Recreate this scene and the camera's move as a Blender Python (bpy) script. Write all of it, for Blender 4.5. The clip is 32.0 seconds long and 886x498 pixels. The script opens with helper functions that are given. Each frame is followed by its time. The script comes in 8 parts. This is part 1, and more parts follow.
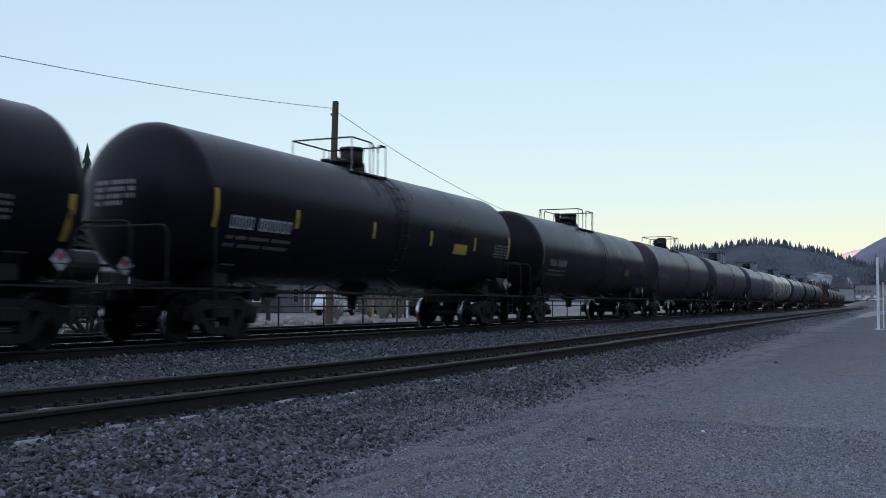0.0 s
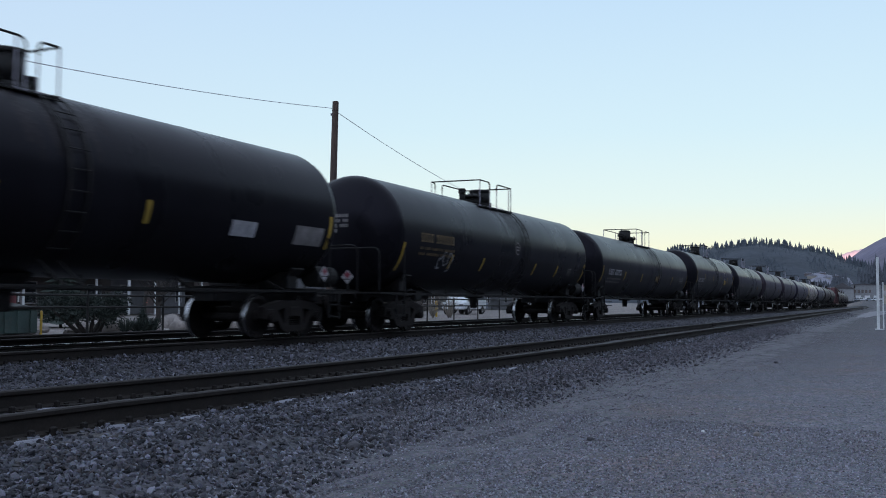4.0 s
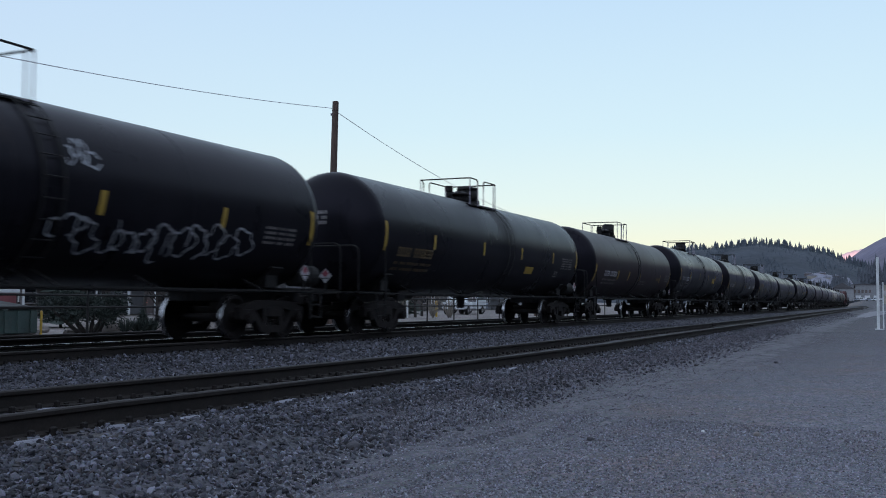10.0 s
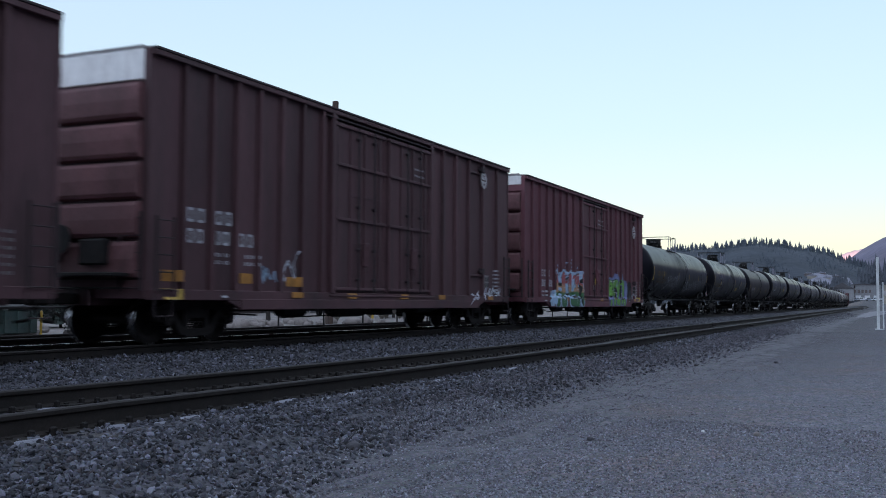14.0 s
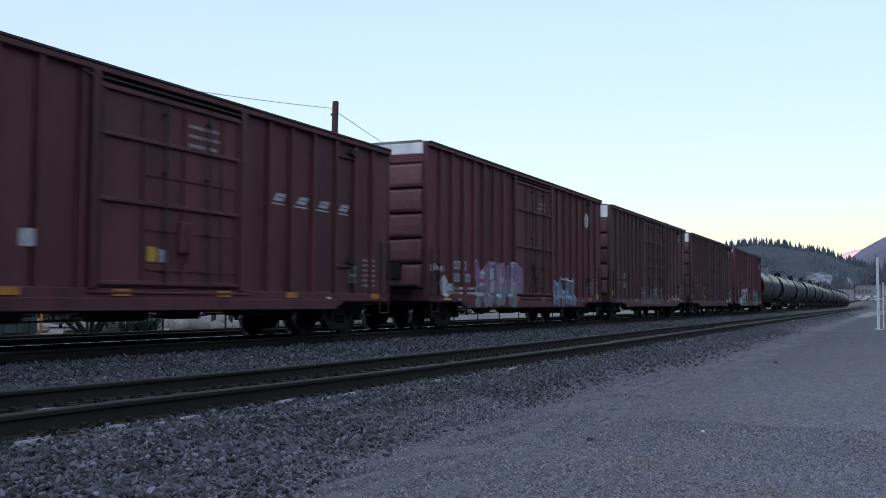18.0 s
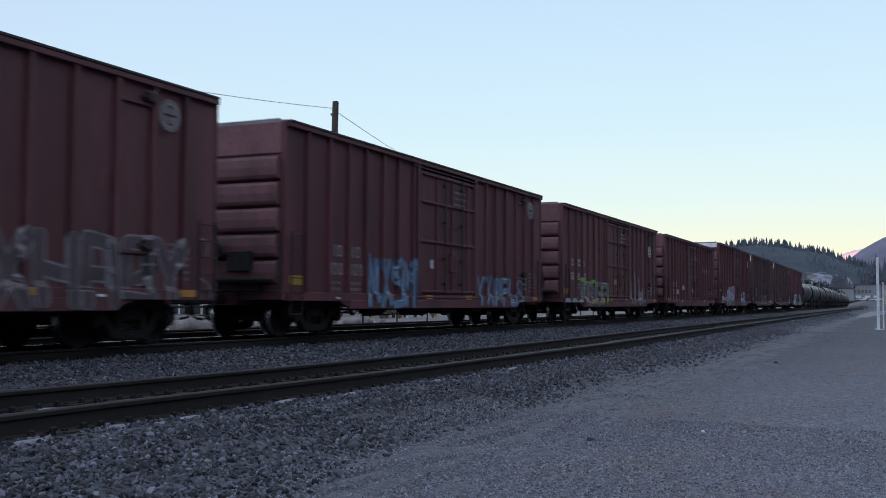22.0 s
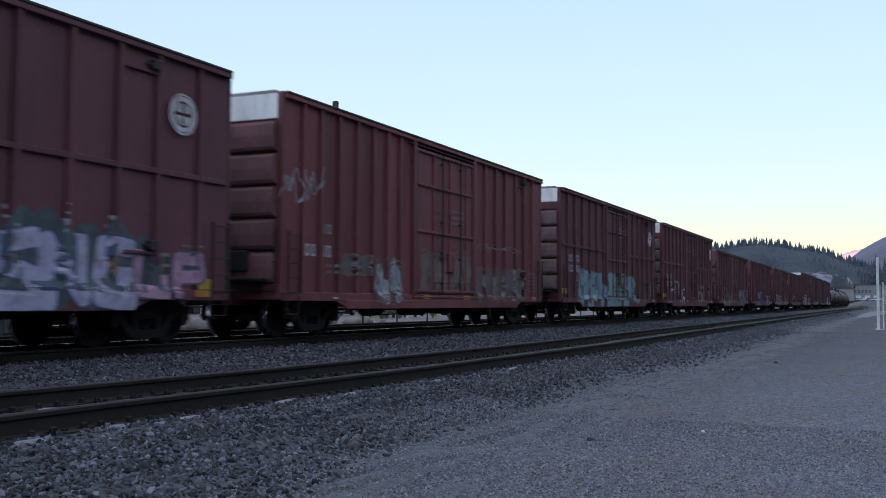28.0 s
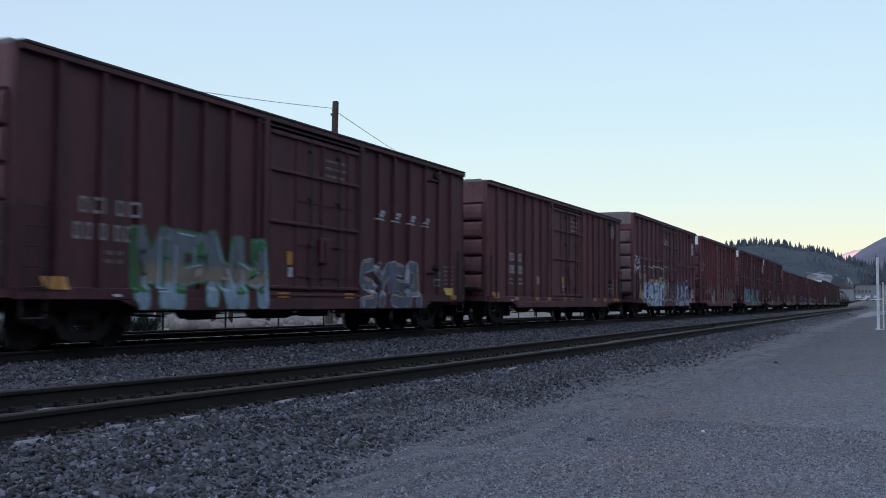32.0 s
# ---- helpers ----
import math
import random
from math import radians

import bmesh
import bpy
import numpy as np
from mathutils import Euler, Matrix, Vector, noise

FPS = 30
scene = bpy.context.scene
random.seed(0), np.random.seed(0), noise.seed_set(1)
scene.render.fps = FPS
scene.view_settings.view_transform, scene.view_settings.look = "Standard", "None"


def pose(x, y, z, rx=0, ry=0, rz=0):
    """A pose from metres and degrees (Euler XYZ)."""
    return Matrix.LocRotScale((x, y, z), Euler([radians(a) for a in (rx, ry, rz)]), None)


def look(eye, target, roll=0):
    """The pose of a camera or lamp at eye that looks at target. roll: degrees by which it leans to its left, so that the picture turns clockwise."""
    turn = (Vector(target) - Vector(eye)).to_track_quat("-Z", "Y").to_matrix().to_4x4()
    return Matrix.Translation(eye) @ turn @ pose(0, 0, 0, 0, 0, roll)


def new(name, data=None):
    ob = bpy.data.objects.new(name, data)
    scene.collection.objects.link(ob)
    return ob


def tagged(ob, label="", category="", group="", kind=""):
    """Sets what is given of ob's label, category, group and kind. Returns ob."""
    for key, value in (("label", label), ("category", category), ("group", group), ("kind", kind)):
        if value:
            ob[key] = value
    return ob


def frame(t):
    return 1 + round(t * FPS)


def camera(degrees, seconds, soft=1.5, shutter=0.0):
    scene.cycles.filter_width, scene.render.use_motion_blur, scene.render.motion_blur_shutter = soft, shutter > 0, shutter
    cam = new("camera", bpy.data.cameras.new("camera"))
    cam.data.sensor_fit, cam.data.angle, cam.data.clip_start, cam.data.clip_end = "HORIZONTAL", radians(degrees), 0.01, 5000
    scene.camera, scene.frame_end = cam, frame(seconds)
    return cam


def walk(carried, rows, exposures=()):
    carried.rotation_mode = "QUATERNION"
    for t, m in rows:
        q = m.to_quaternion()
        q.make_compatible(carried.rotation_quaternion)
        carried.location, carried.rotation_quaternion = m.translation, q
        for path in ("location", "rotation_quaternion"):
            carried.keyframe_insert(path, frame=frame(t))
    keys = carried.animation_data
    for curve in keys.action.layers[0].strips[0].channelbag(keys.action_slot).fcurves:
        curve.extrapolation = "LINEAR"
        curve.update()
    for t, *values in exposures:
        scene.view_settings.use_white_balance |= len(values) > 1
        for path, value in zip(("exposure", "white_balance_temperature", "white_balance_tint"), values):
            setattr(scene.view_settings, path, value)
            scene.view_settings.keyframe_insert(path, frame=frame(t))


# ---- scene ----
cam = camera(48.06, 32.0, soft=0.95, shutter=0.35)
EYE = Vector((0.0, 0.0, 0.792))
YAW, PITCH = 0.433465, 0.053275
AIM = EYE + 100 * Vector((math.cos(YAW) * math.cos(PITCH), math.sin(YAW) * math.cos(PITCH), math.sin(PITCH)))
VIEW = look(EYE, AIM, 0.297)
walk(cam, [(0, VIEW), (32, VIEW)], exposures=[(0, 0.0), (11, 0.0), (12.2, 0.04), (13, 0.12), (17, 0.16), (18.3, 0.15), (19.6, 0.03), (24, 0.03), (28, 0.12), (29.5, 0.11), (31, 0.05), (32, 0.0)])

# ---- light: dusk sky, the valley lies in the shade of the mountains ----
world = bpy.data.worlds.new("dusk_sky")
scene.world = world
world.use_nodes = True
wn, wl = world.node_tree.nodes, world.node_tree.links
wn.clear()
sky = wn.new("ShaderNodeTexSky")
sky.sky_type = "NISHITA"
sky.sun_disc = False
sky.sun_elevation = radians(3.0)
sky.sun_rotation = radians(268.0)
sky.air_density, sky.dust_density, sky.ozone_density = 1.0, 0.6, 2.0
haze = wn.new("ShaderNodeMix")
haze.data_type = "RGBA"
haze.inputs[0].default_value = 0.8
# evening gradient: pale yellow at the horizon, blue overhead
way = wn.new("ShaderNodeTexCoord")
up = wn.new("ShaderNodeSeparateXYZ")
tones = wn.new("ShaderNodeValToRGB")
tones.color_ramp.elements.remove(tones.color_ramp.elements[0])
tones.color_ramp.elements[0].position = 1.0
tones.color_ramp.elements[0].color = (0.68, 0.77, 1.0, 1)
for at, tone in ((0.0, (0.98, 0.94, 0.64)), (0.055, (0.965, 0.99, 0.79)), (0.10, (0.82, 0.965, 0.95)), (0.17, (0.70, 0.90, 1.0)), (0.30, (0.585, 0.79, 1.0)), (0.6, (0.62, 0.75, 1.0))):
    el = tones.color_ramp.elements.new(at)
    el.color = (*tone, 1)
gain = wn.new("ShaderNodeVectorMath")
gain.operation = "SCALE"
gain.inputs["Scale"].default_value = 11.5
wl.new(way.outputs["Generated"], up.inputs[0])
wl.new(up.outputs[2], tones.inputs[0])
# away from the sunset's glow the horizon is blue-violet
cool = wn.new("ShaderNodeValToRGB")
cool.color_ramp.elements[0].color = (0.58, 0.71, 0.95, 1)
cool.color_ramp.elements[1].color = (0.63, 0.77, 1.0, 1)
side = wn.new("ShaderNodeVectorMath")
side.operation = "DOT_PRODUCT"
side.inputs[1].default_value = (0.995, 0.100, 0.0)
turn = wn.new("ShaderNodeMapRange")
turn.interpolation_type = "SMOOTHSTEP"
turn.inputs[1].default_value, turn.inputs[2].default_value = 0.35, 0.98
both = wn.new("ShaderNodeMix")
both.data_type = "RGBA"
wl.new(way.outputs["Generated"], side.inputs[0])
wl.new(side.outputs["Value"], turn.inputs[0])
wl.new(turn.outputs[0], both.inputs[0])
wl.new(up.outputs[2], cool.inputs[0])
# the glow after sunset lies in the west
west = wn.new("ShaderNodeMapRange")
west.interpolation_type = "SMOOTHSTEP"
west.inputs[1].default_value, west.inputs[2].default_value = 0.1, -0.95
west.inputs[3].default_value, west.inputs[4].default_value = 1.0, 1.75
warm = wn.new("ShaderNodeVectorMath")
warm.operation = "SCALE"
wl.new(up.outputs[0], west.inputs[0])
wl.new(cool.outputs[0], warm.inputs[0])
wl.new(west.outputs[0], warm.inputs["Scale"])
wl.new(warm.outputs[0], both.inputs[6])
wl.new(tones.outputs[0], both.inputs[7])
wl.new(both.outputs[2], gain.inputs[0])
wl.new(gain.outputs[0], haze.inputs[7])
bg = wn.new("ShaderNodeBackground")
bg.inputs["Strength"].default_value = 0.1
wo = wn.new("ShaderNodeOutputWorld")
wl.new(sky.outputs[0], haze.inputs[6])
wl.new(haze.outputs[2], bg.inputs["Color"])
wl.new(bg.outputs[0], wo.inputs[0])

sun = new("sun", bpy.data.lights.new("sun", "SUN"))
sun.data.energy = 5.0
sun.data.angle = radians(0.5)
sun.data.color = (1.0, 0.42, 0.30)
sun.matrix_world = look((-100, -3, 5.24), (0, 0, 0))

# ---- the line of the railway ----
TRACK_Y = 13.10
SIDING, MAIN, THIRD = -6.69, 0.0, 4.05


def _line():
    g = np.arange(-440.0, 900.0, 1.0)
    k = np.where(g < 0, 0.0, 1.57e-4 - 1.04e-6 * g + 2.0e-6 * np.clip(g - 150, 0, None))
    k = np.where(g > 395, 1.1e-3, k)
    hd = np.concatenate([[0], np.cumsum((k[1:] + k[:-1]) / 2)])
    hd -= np.interp(0, g, hd)
    mid = (hd[1:] + hd[:-1]) / 2
    x = np.concatenate([[0], np.cumsum(np.cos(mid))])
    y = np.concatenate([[0], np.cumsum(np.sin(mid))])
    return g, x - np.interp(0, g, x), y - np.interp(0, g, y), hd


LINE = _line()


def along(s, off=0.0):
    """Place on the line: x, y, heading; off is to the far side of the main track's middle."""
    g, x, y, hd = LINE
    h = np.interp(s, g, hd)
    return np.interp(s, g, x) - off * np.sin(h), TRACK_Y + np.interp(s, g, y) + off * np.cos(h), h


def line_y(x):
    return TRACK_Y + np.interp(x, LINE[1], LINE[2])


# distance run by the train at each second
RUN = (-246.57, -234.26, -221.93, -209.61, -197.24, -184.87, -172.50, -160.14, -147.78, -135.44, -123.05, -110.58,
       -98.36, -86.00, -73.69, -61.37, -49.05, -36.76, -24.57, -12.37, -0.10, 12.17, 24.45, 36.72, 49.01, 61.29,
       73.59, 85.89, 98.19, 110.45, 122.59, 134.48, 146.50)


# ---- materials ----
def surf(name, col, rough=0.6, metal=0.0, var=0.2, s1=1.2, s2=30.0, bump=0.1, stain=None, amt=0.5, streak=1.0, spec=0.5, rv=0.1, tint=(1, 1, 1), each=0.0):
    m = bpy.data.materials.new(name)
    m.use_nodes = True
    n, l = m.node_tree.nodes, m.node_tree.links
    b = n["Principled BSDF"]
    tc, oi = n.new("ShaderNodeTexCoord"), n.new("ShaderNodeObjectInfo")
    mul = n.new("ShaderNodeMath")
    mul.operation, mul.inputs[1].default_value = "MULTIPLY", 41.0
    l.new(oi.outputs["Random"], mul.inputs[0])
    mp = n.new("ShaderNodeMapping")
    mp.inputs["Scale"].default_value = (1, 1, 1 / streak)
    l.new(tc.outputs["Object"], mp.inputs["Vector"])
    add = n.new("ShaderNodeVectorMath")
    l.new(mp.outputs[0], add.inputs[0])
    l.new(mul.outputs[0], add.inputs[1])

    def noise_node(sc, det):
        t = n.new("ShaderNodeTexNoise")
        t.inputs["Scale"].default_value, t.inputs["Detail"].default_value = sc, det
        l.new(add.outputs[0], t.inputs["Vector"])
        return t

    def ramp(src, a, c, lo, hi):
        r = n.new("ShaderNodeMapRange")
        for i, v in enumerate((a, c, lo, hi)):
            r.inputs[i + 1].default_value = v
        l.new(src, r.inputs[0])
        return r.outputs[0]

    big, fine = noise_node(s1, 4), noise_node(s2, 5)
    mix = n.new("ShaderNodeMix")
    mix.data_type = "RGBA"
    mix.inputs[6].default_value = (*[c * (1 - var) for c in col], 1)
    mix.inputs[7].default_value = (*[min(1, c * (1 + var)) for c in col], 1)
    l.new(ramp(big.outputs[0], 0.3, 0.7, 0, 1), mix.inputs[0])
    out = mix.outputs[2]
    if stain:
        st = noise_node(s1 * 2.7, 6)
        mx = n.new("ShaderNodeMix")
        mx.data_type = "RGBA"
        l.new(out, mx.inputs[6])
        mx.inputs[7].default_value = (*stain, 1)
        l.new(ramp(st.outputs[0], 0.5, 0.72, 0, amt), mx.inputs[0])
        out = mx.outputs[2]
    gr = n.new("ShaderNodeMix")
    gr.data_type, gr.blend_type = "RGBA", "MULTIPLY"
    gr.inputs[0].default_value = 1.0
    l.new(out, gr.inputs[6])
    cr = n.new("ShaderNodeCombineColor")
    g = ramp(fine.outputs[0], 0.25, 0.75, 1 - var * 0.8, 1 + var * 0.5)
    if each:
        tone = n.new("ShaderNodeMath")
        tone.operation = "MULTIPLY"
        l.new(g, tone.inputs[0])
        l.new(ramp(oi.outputs["Random"], 0, 1, 1 - each, 1 + each), tone.inputs[1])
        g = tone.outputs[0]
    for i in range(3):
        l.new(g, cr.inputs[i])
    l.new(cr.outputs[0], gr.inputs[7])
    l.new(gr.outputs[2], b.inputs["Base Color"])
    l.new(ramp(big.outputs[0], 0.3, 0.7, max(0.05, rough - rv), min(1, rough + rv)), b.inputs["Roughness"])
    b.inputs["Metallic"].default_value = metal
    b.inputs["Specular IOR Level"].default_value = spec
    b.inputs["Specular Tint"].default_value = (*tint, 1)
    if bump:
        bp = n.new("ShaderNodeBump")
        bp.inputs["Strength"].default_value, bp.inputs["Distance"].default_value = bump, 0.02
        l.new(fine.outputs[0], bp.inputs["Height"])
        l.new(bp.outputs[0], b.inputs["Normal"])
    return m


def glow(name, col, strength):
    m = bpy.data.materials.new(name)
    m.use_nodes = True
    b = m.node_tree.nodes["Principled BSDF"]
    b.inputs["Base Color"].default_value = (*col, 1)
    b.inputs["Emission Color"].default_value = (*col, 1)
    b.inputs["Emission Strength"].default_value = strength
    return m


def stone_mat(name, cols, rough=0.85):
    """Each stone its own tone."""
    m = bpy.data.materials.new(name)
    m.use_nodes = True
    n, l = m.node_tree.nodes, m.node_tree.links
    b = n["Principled BSDF"]
    ge = n.new("ShaderNodeNewGeometry")
    rp = n.new("ShaderNodeValToRGB")
    e = rp.color_ramp.elements
    e[0].color, e[1].color = (*cols[0], 1), (*cols[-1], 1)
    for i, c in enumerate(cols[1:-1]):
        e.new((i + 1) / (len(cols) - 1)).color = (*c, 1)
    l.new(ge.outputs["Random Per Island"], rp.inputs[0])
    tc = n.new("ShaderNodeTexCoord")
    t = n.new("ShaderNodeTexNoise")
    t.inputs["Scale"].default_value, t.inputs["Detail"].default_value = 60, 4
    l.new(tc.outputs["Object"], t.inputs["Vector"])
    mx = n.new("ShaderNodeMix")
    mx.data_type, mx.blend_type = "RGBA", "MULTIPLY"
    mx.inputs[0].default_value = 0.5
    l.new(rp.outputs[0], mx.inputs[6])
    l.new(t.outputs[1], mx.inputs[7])
    wide = n.new("ShaderNodeTexNoise")
    wide.inputs["Scale"].default_value, wide.inputs["Detail"].default_value = 0.7, 5
    l.new(tc.outputs["Object"], wide.inputs["Vector"])
    wr = n.new("ShaderNodeValToRGB")
    wr.color_ramp.elements[0].position, wr.color_ramp.elements[0].color = 0.32, (0.80, 0.79, 0.80, 1)
    wr.color_ramp.elements[1].position, wr.color_ramp.elements[1].color = 0.66, (1.0, 1.0, 1.0, 1)
    l.new(wide.outputs[0], wr.inputs[0])
    m2 = n.new("ShaderNodeMix")
    m2.data_type, m2.blend_type = "RGBA", "MULTIPLY"
    m2.inputs[0].default_value = 1.0
    l.new(mx.outputs[2], m2.inputs[6])
    l.new(wr.outputs[0], m2.inputs[7])
    mx = m2
    l.new(mx.outputs[2], b.inputs["Base Color"])
    b.inputs["Roughness"].default_value = rough
    bp = n.new("ShaderNodeBump")
    bp.inputs["Strength"].default_value, bp.inputs["Distance"].default_value = 0.4, 0.01
    l.new(t.outputs[0], bp.inputs["Height"])
    l.new(bp.outputs[0], b.inputs["Normal"])
    return m


M = {}
M["tank_black"] = surf("tank_black", (0.0105, 0.0098, 0.0126), 0.30, 0, 0.25, 0.7, 40, 0.02, (0.013, 0.0105, 0.0115), 0.3, 2, 0.085, 0.05, (0.85, 0.80, 1.0))
M["tank_grey"] = surf("tank_grey", (0.047, 0.038, 0.049), 0.34, 0, 0.3, 0.7, 40, 0.02, (0.03, 0.022, 0.025), 0.5, 1.5, 0.10, 0.04, (1, 0.77, 0.94))
M["tank_brown"] = surf("tank_brown", (0.0215, 0.0125, 0.0125), 0.40, 0, 0.25, 0.7, 40, 0.03, (0.017, 0.012, 0.012), 0.5, 2, 0.15, 0.03, (1, 0.84, 0.98))
M["tank_tan"] = surf("tank_tan", (0.30, 0.25, 0.215), 0.28, 0, 0.25, 0.7, 40, 0.03, (0.13, 0.09, 0.07), 0.5, 3, 0.5, 0.06)
M["tank_blue"] = surf("tank_blue", (0.040, 0.037, 0.056), 0.30, 0, 0.3, 0.7, 40, 0.02, (0.022, 0.02, 0.024), 0.5, 1.5, 0.12, 0.04, (0.95, 0.78, 1))
M["oil"] = surf("oily_grime", (0.0050, 0.0042, 0.0045), 0.42, 0, 0.3, 2.0, 40, 0.03, (0.012, 0.010, 0.010), 0.5, 6, 0.16, 0.1, (0.96, 0.8, 0.98))
M["frame"] = surf("frame_black", (0.008, 0.0070, 0.0070), 0.7, 0.0, 0.35, 3, 40, 0.1, (0.030, 0.022, 0.018), 0.5, 1, 0.35)
M["cast"] = surf("cast_steel", (0.0125, 0.0092, 0.0084), 0.8, 0.0, 0.3, 4, 50, 0.15, (0.022, 0.0155, 0.0135), 0.5, 1, 0.3)
M["tread"] = surf("wheel_tread", (0.40, 0.40, 0.41), 0.25, 1.0, 0.15, 5, 60, 0.0)
M["hand"] = surf("handrail_steel", (0.30, 0.28, 0.33), 0.5, 0.3, 0.2, 4, 60, 0.05)
M["red"] = surf("oxide_red", (0.113, 0.037, 0.042), 0.6, 0, 0.26, 0.6, 22, 0.05, (0.050, 0.024, 0.029), 0.8, 7, 0.35, 0.1, (1, 1, 1), 0.10)
M["red_e"] = surf("dark_oxide_red", (0.088, 0.031, 0.036), 0.6, 0, 0.26, 0.6, 22, 0.05, (0.045, 0.022, 0.026), 0.8, 7, 0.35, 0.1, (1, 1, 1), 0.10)
M["red_b"] = surf("oxide_red_faded", (0.122, 0.045, 0.048), 0.6, 0, 0.28, 0.6, 22, 0.05, (0.065, 0.032, 0.032), 0.8, 7, 0.35, 0.1, (1, 1, 1), 0.12)
M["red_c"] = surf("bright_red", (0.172, 0.052, 0.057), 0.55, 0, 0.26, 0.6, 22, 0.05, (0.095, 0.036, 0.034), 0.7, 7, 0.35, 0.1, (1, 1, 1), 0.10)
M["red_p"] = surf("purplish_oxide_red", (0.132, 0.049, 0.060), 0.58, 0, 0.2, 0.6, 22, 0.05, (0.085, 0.036, 0.043), 0.6, 5, 0.35, 0.1, (1, 1, 1), 0.08)
M["red_d"] = surf("dull_maroon", (0.098, 0.047, 0.052), 0.6, 0, 0.28, 0.6, 22, 0.05, (0.062, 0.036, 0.038), 0.8, 7, 0.35, 0.1, (1, 1, 1), 0.12)
# car ends: grime, plus the western sky's light put into paler colours
M["end_dust"] = surf("dusty_oxide_red", (0.175, 0.112, 0.115), 0.65, 0, 0.28, 0.8, 22, 0.05, (0.085, 0.05, 0.05), 0.7, 2, 0.3)
M["end_red"] = surf("dusty_red", (0.165, 0.076, 0.080), 0.65, 0, 0.28, 0.8, 22, 0.05, (0.085, 0.042, 0.044), 0.7, 2, 0.3)
M["roof_edge"] = surf("grimy_roof_edge", (0.030, 0.018, 0.020), 0.7, 0, 0.3, 1.0, 20, 0.05, (0.055, 0.03, 0.03), 0.5)
M["roof"] = surf("roof_galvanised", (0.20, 0.19, 0.19), 0.55, 0.2, 0.25, 1, 20, 0.05, (0.10, 0.06, 0.05), 0.5)
M["endwhite"] = surf("end_panel_pale", (0.80, 0.78, 0.76), 0.6, 0, 0.15, 1.2, 25, 0.05, (0.25, 0.2, 0.19), 0.3, 3)
M["yellow"] = surf("reflective_yellow", (0.44, 0.28, 0.04), 0.5, 0, 0.2, 5, 30, 0.0, (0.25, 0.16, 0.05), 0.4)
M["orange"] = surf("reflective_orange", (0.45, 0.20, 0.04), 0.5, 0, 0.25, 5, 30, 0.0, (0.2, 0.1, 0.04), 0.5)
M["white"] = surf("stencil_white", (0.42, 0.41, 0.44), 0.6, 0, 0.25, 4, 30, 0.0, (0.2, 0.18, 0.18), 0.4)
M["endbrown"] = surf("end_panel_brown", (0.21, 0.165, 0.155), 0.6, 0, 0.2, 1.2, 25, 0.05, (0.10, 0.07, 0.07), 0.5, 3)
M["emblem"] = surf("emblem_paint_worn", (0.55, 0.53, 0.53), 0.6, 0, 0.25, 4, 30, 0.0, (0.16, 0.12, 0.13), 0.6)
M["dim"] = surf("stencil_faded", (0.22, 0.2, 0.2), 0.65, 0, 0.3, 4, 30, 0.0)
M["faint"] = surf("stencil_worn_away", (0.13, 0.085, 0.085), 0.65, 0, 0.3, 4, 30, 0.0)
M["ochre"] = surf("stencil_ochre", (0.15, 0.10, 0.045), 0.6, 0, 0.3, 4, 30, 0.0)
for nm, c in (("g_green", (0.16, 0.36, 0.07)), ("g_dgreen", (0.03, 0.13, 0.05)), ("g_sky", (0.36, 0.50, 0.66)),
              ("g_red", (0.34, 0.07, 0.07)), ("g_orange", (0.5, 0.26, 0.14)),
              ("g_silver", (0.32, 0.33, 0.36)), ("g_black", (0.018, 0.018, 0.02)),
              ("g_teal", (0.165, 0.275, 0.295)), ("g_yellow", (0.46, 0.34, 0.07)), ("g_pink", (0.42, 0.24, 0.34)),
              ("g_white", (0.52, 0.54, 0.6)), ("g_sand", (0.33, 0.27, 0.165)), ("g_dim", (0.085, 0.062, 0.07)), ("g_navy", (0.045, 0.07, 0.13)), ("g_mid", (0.20, 0.18, 0.19)), ("g_steel", (0.12, 0.19, 0.28)), ("g_slate", (0.10, 0.115, 0.16)), ("g_grey", (0.125, 0.108, 0.112)), ("g_tan", (0.17, 0.125, 0.11))):
    M[nm] = surf("spray_paint_" + nm[2:], c, 0.55, 0, 0.25, 1.8, 14, 0.0, (0.075, 0.036, 0.040), 0.45)


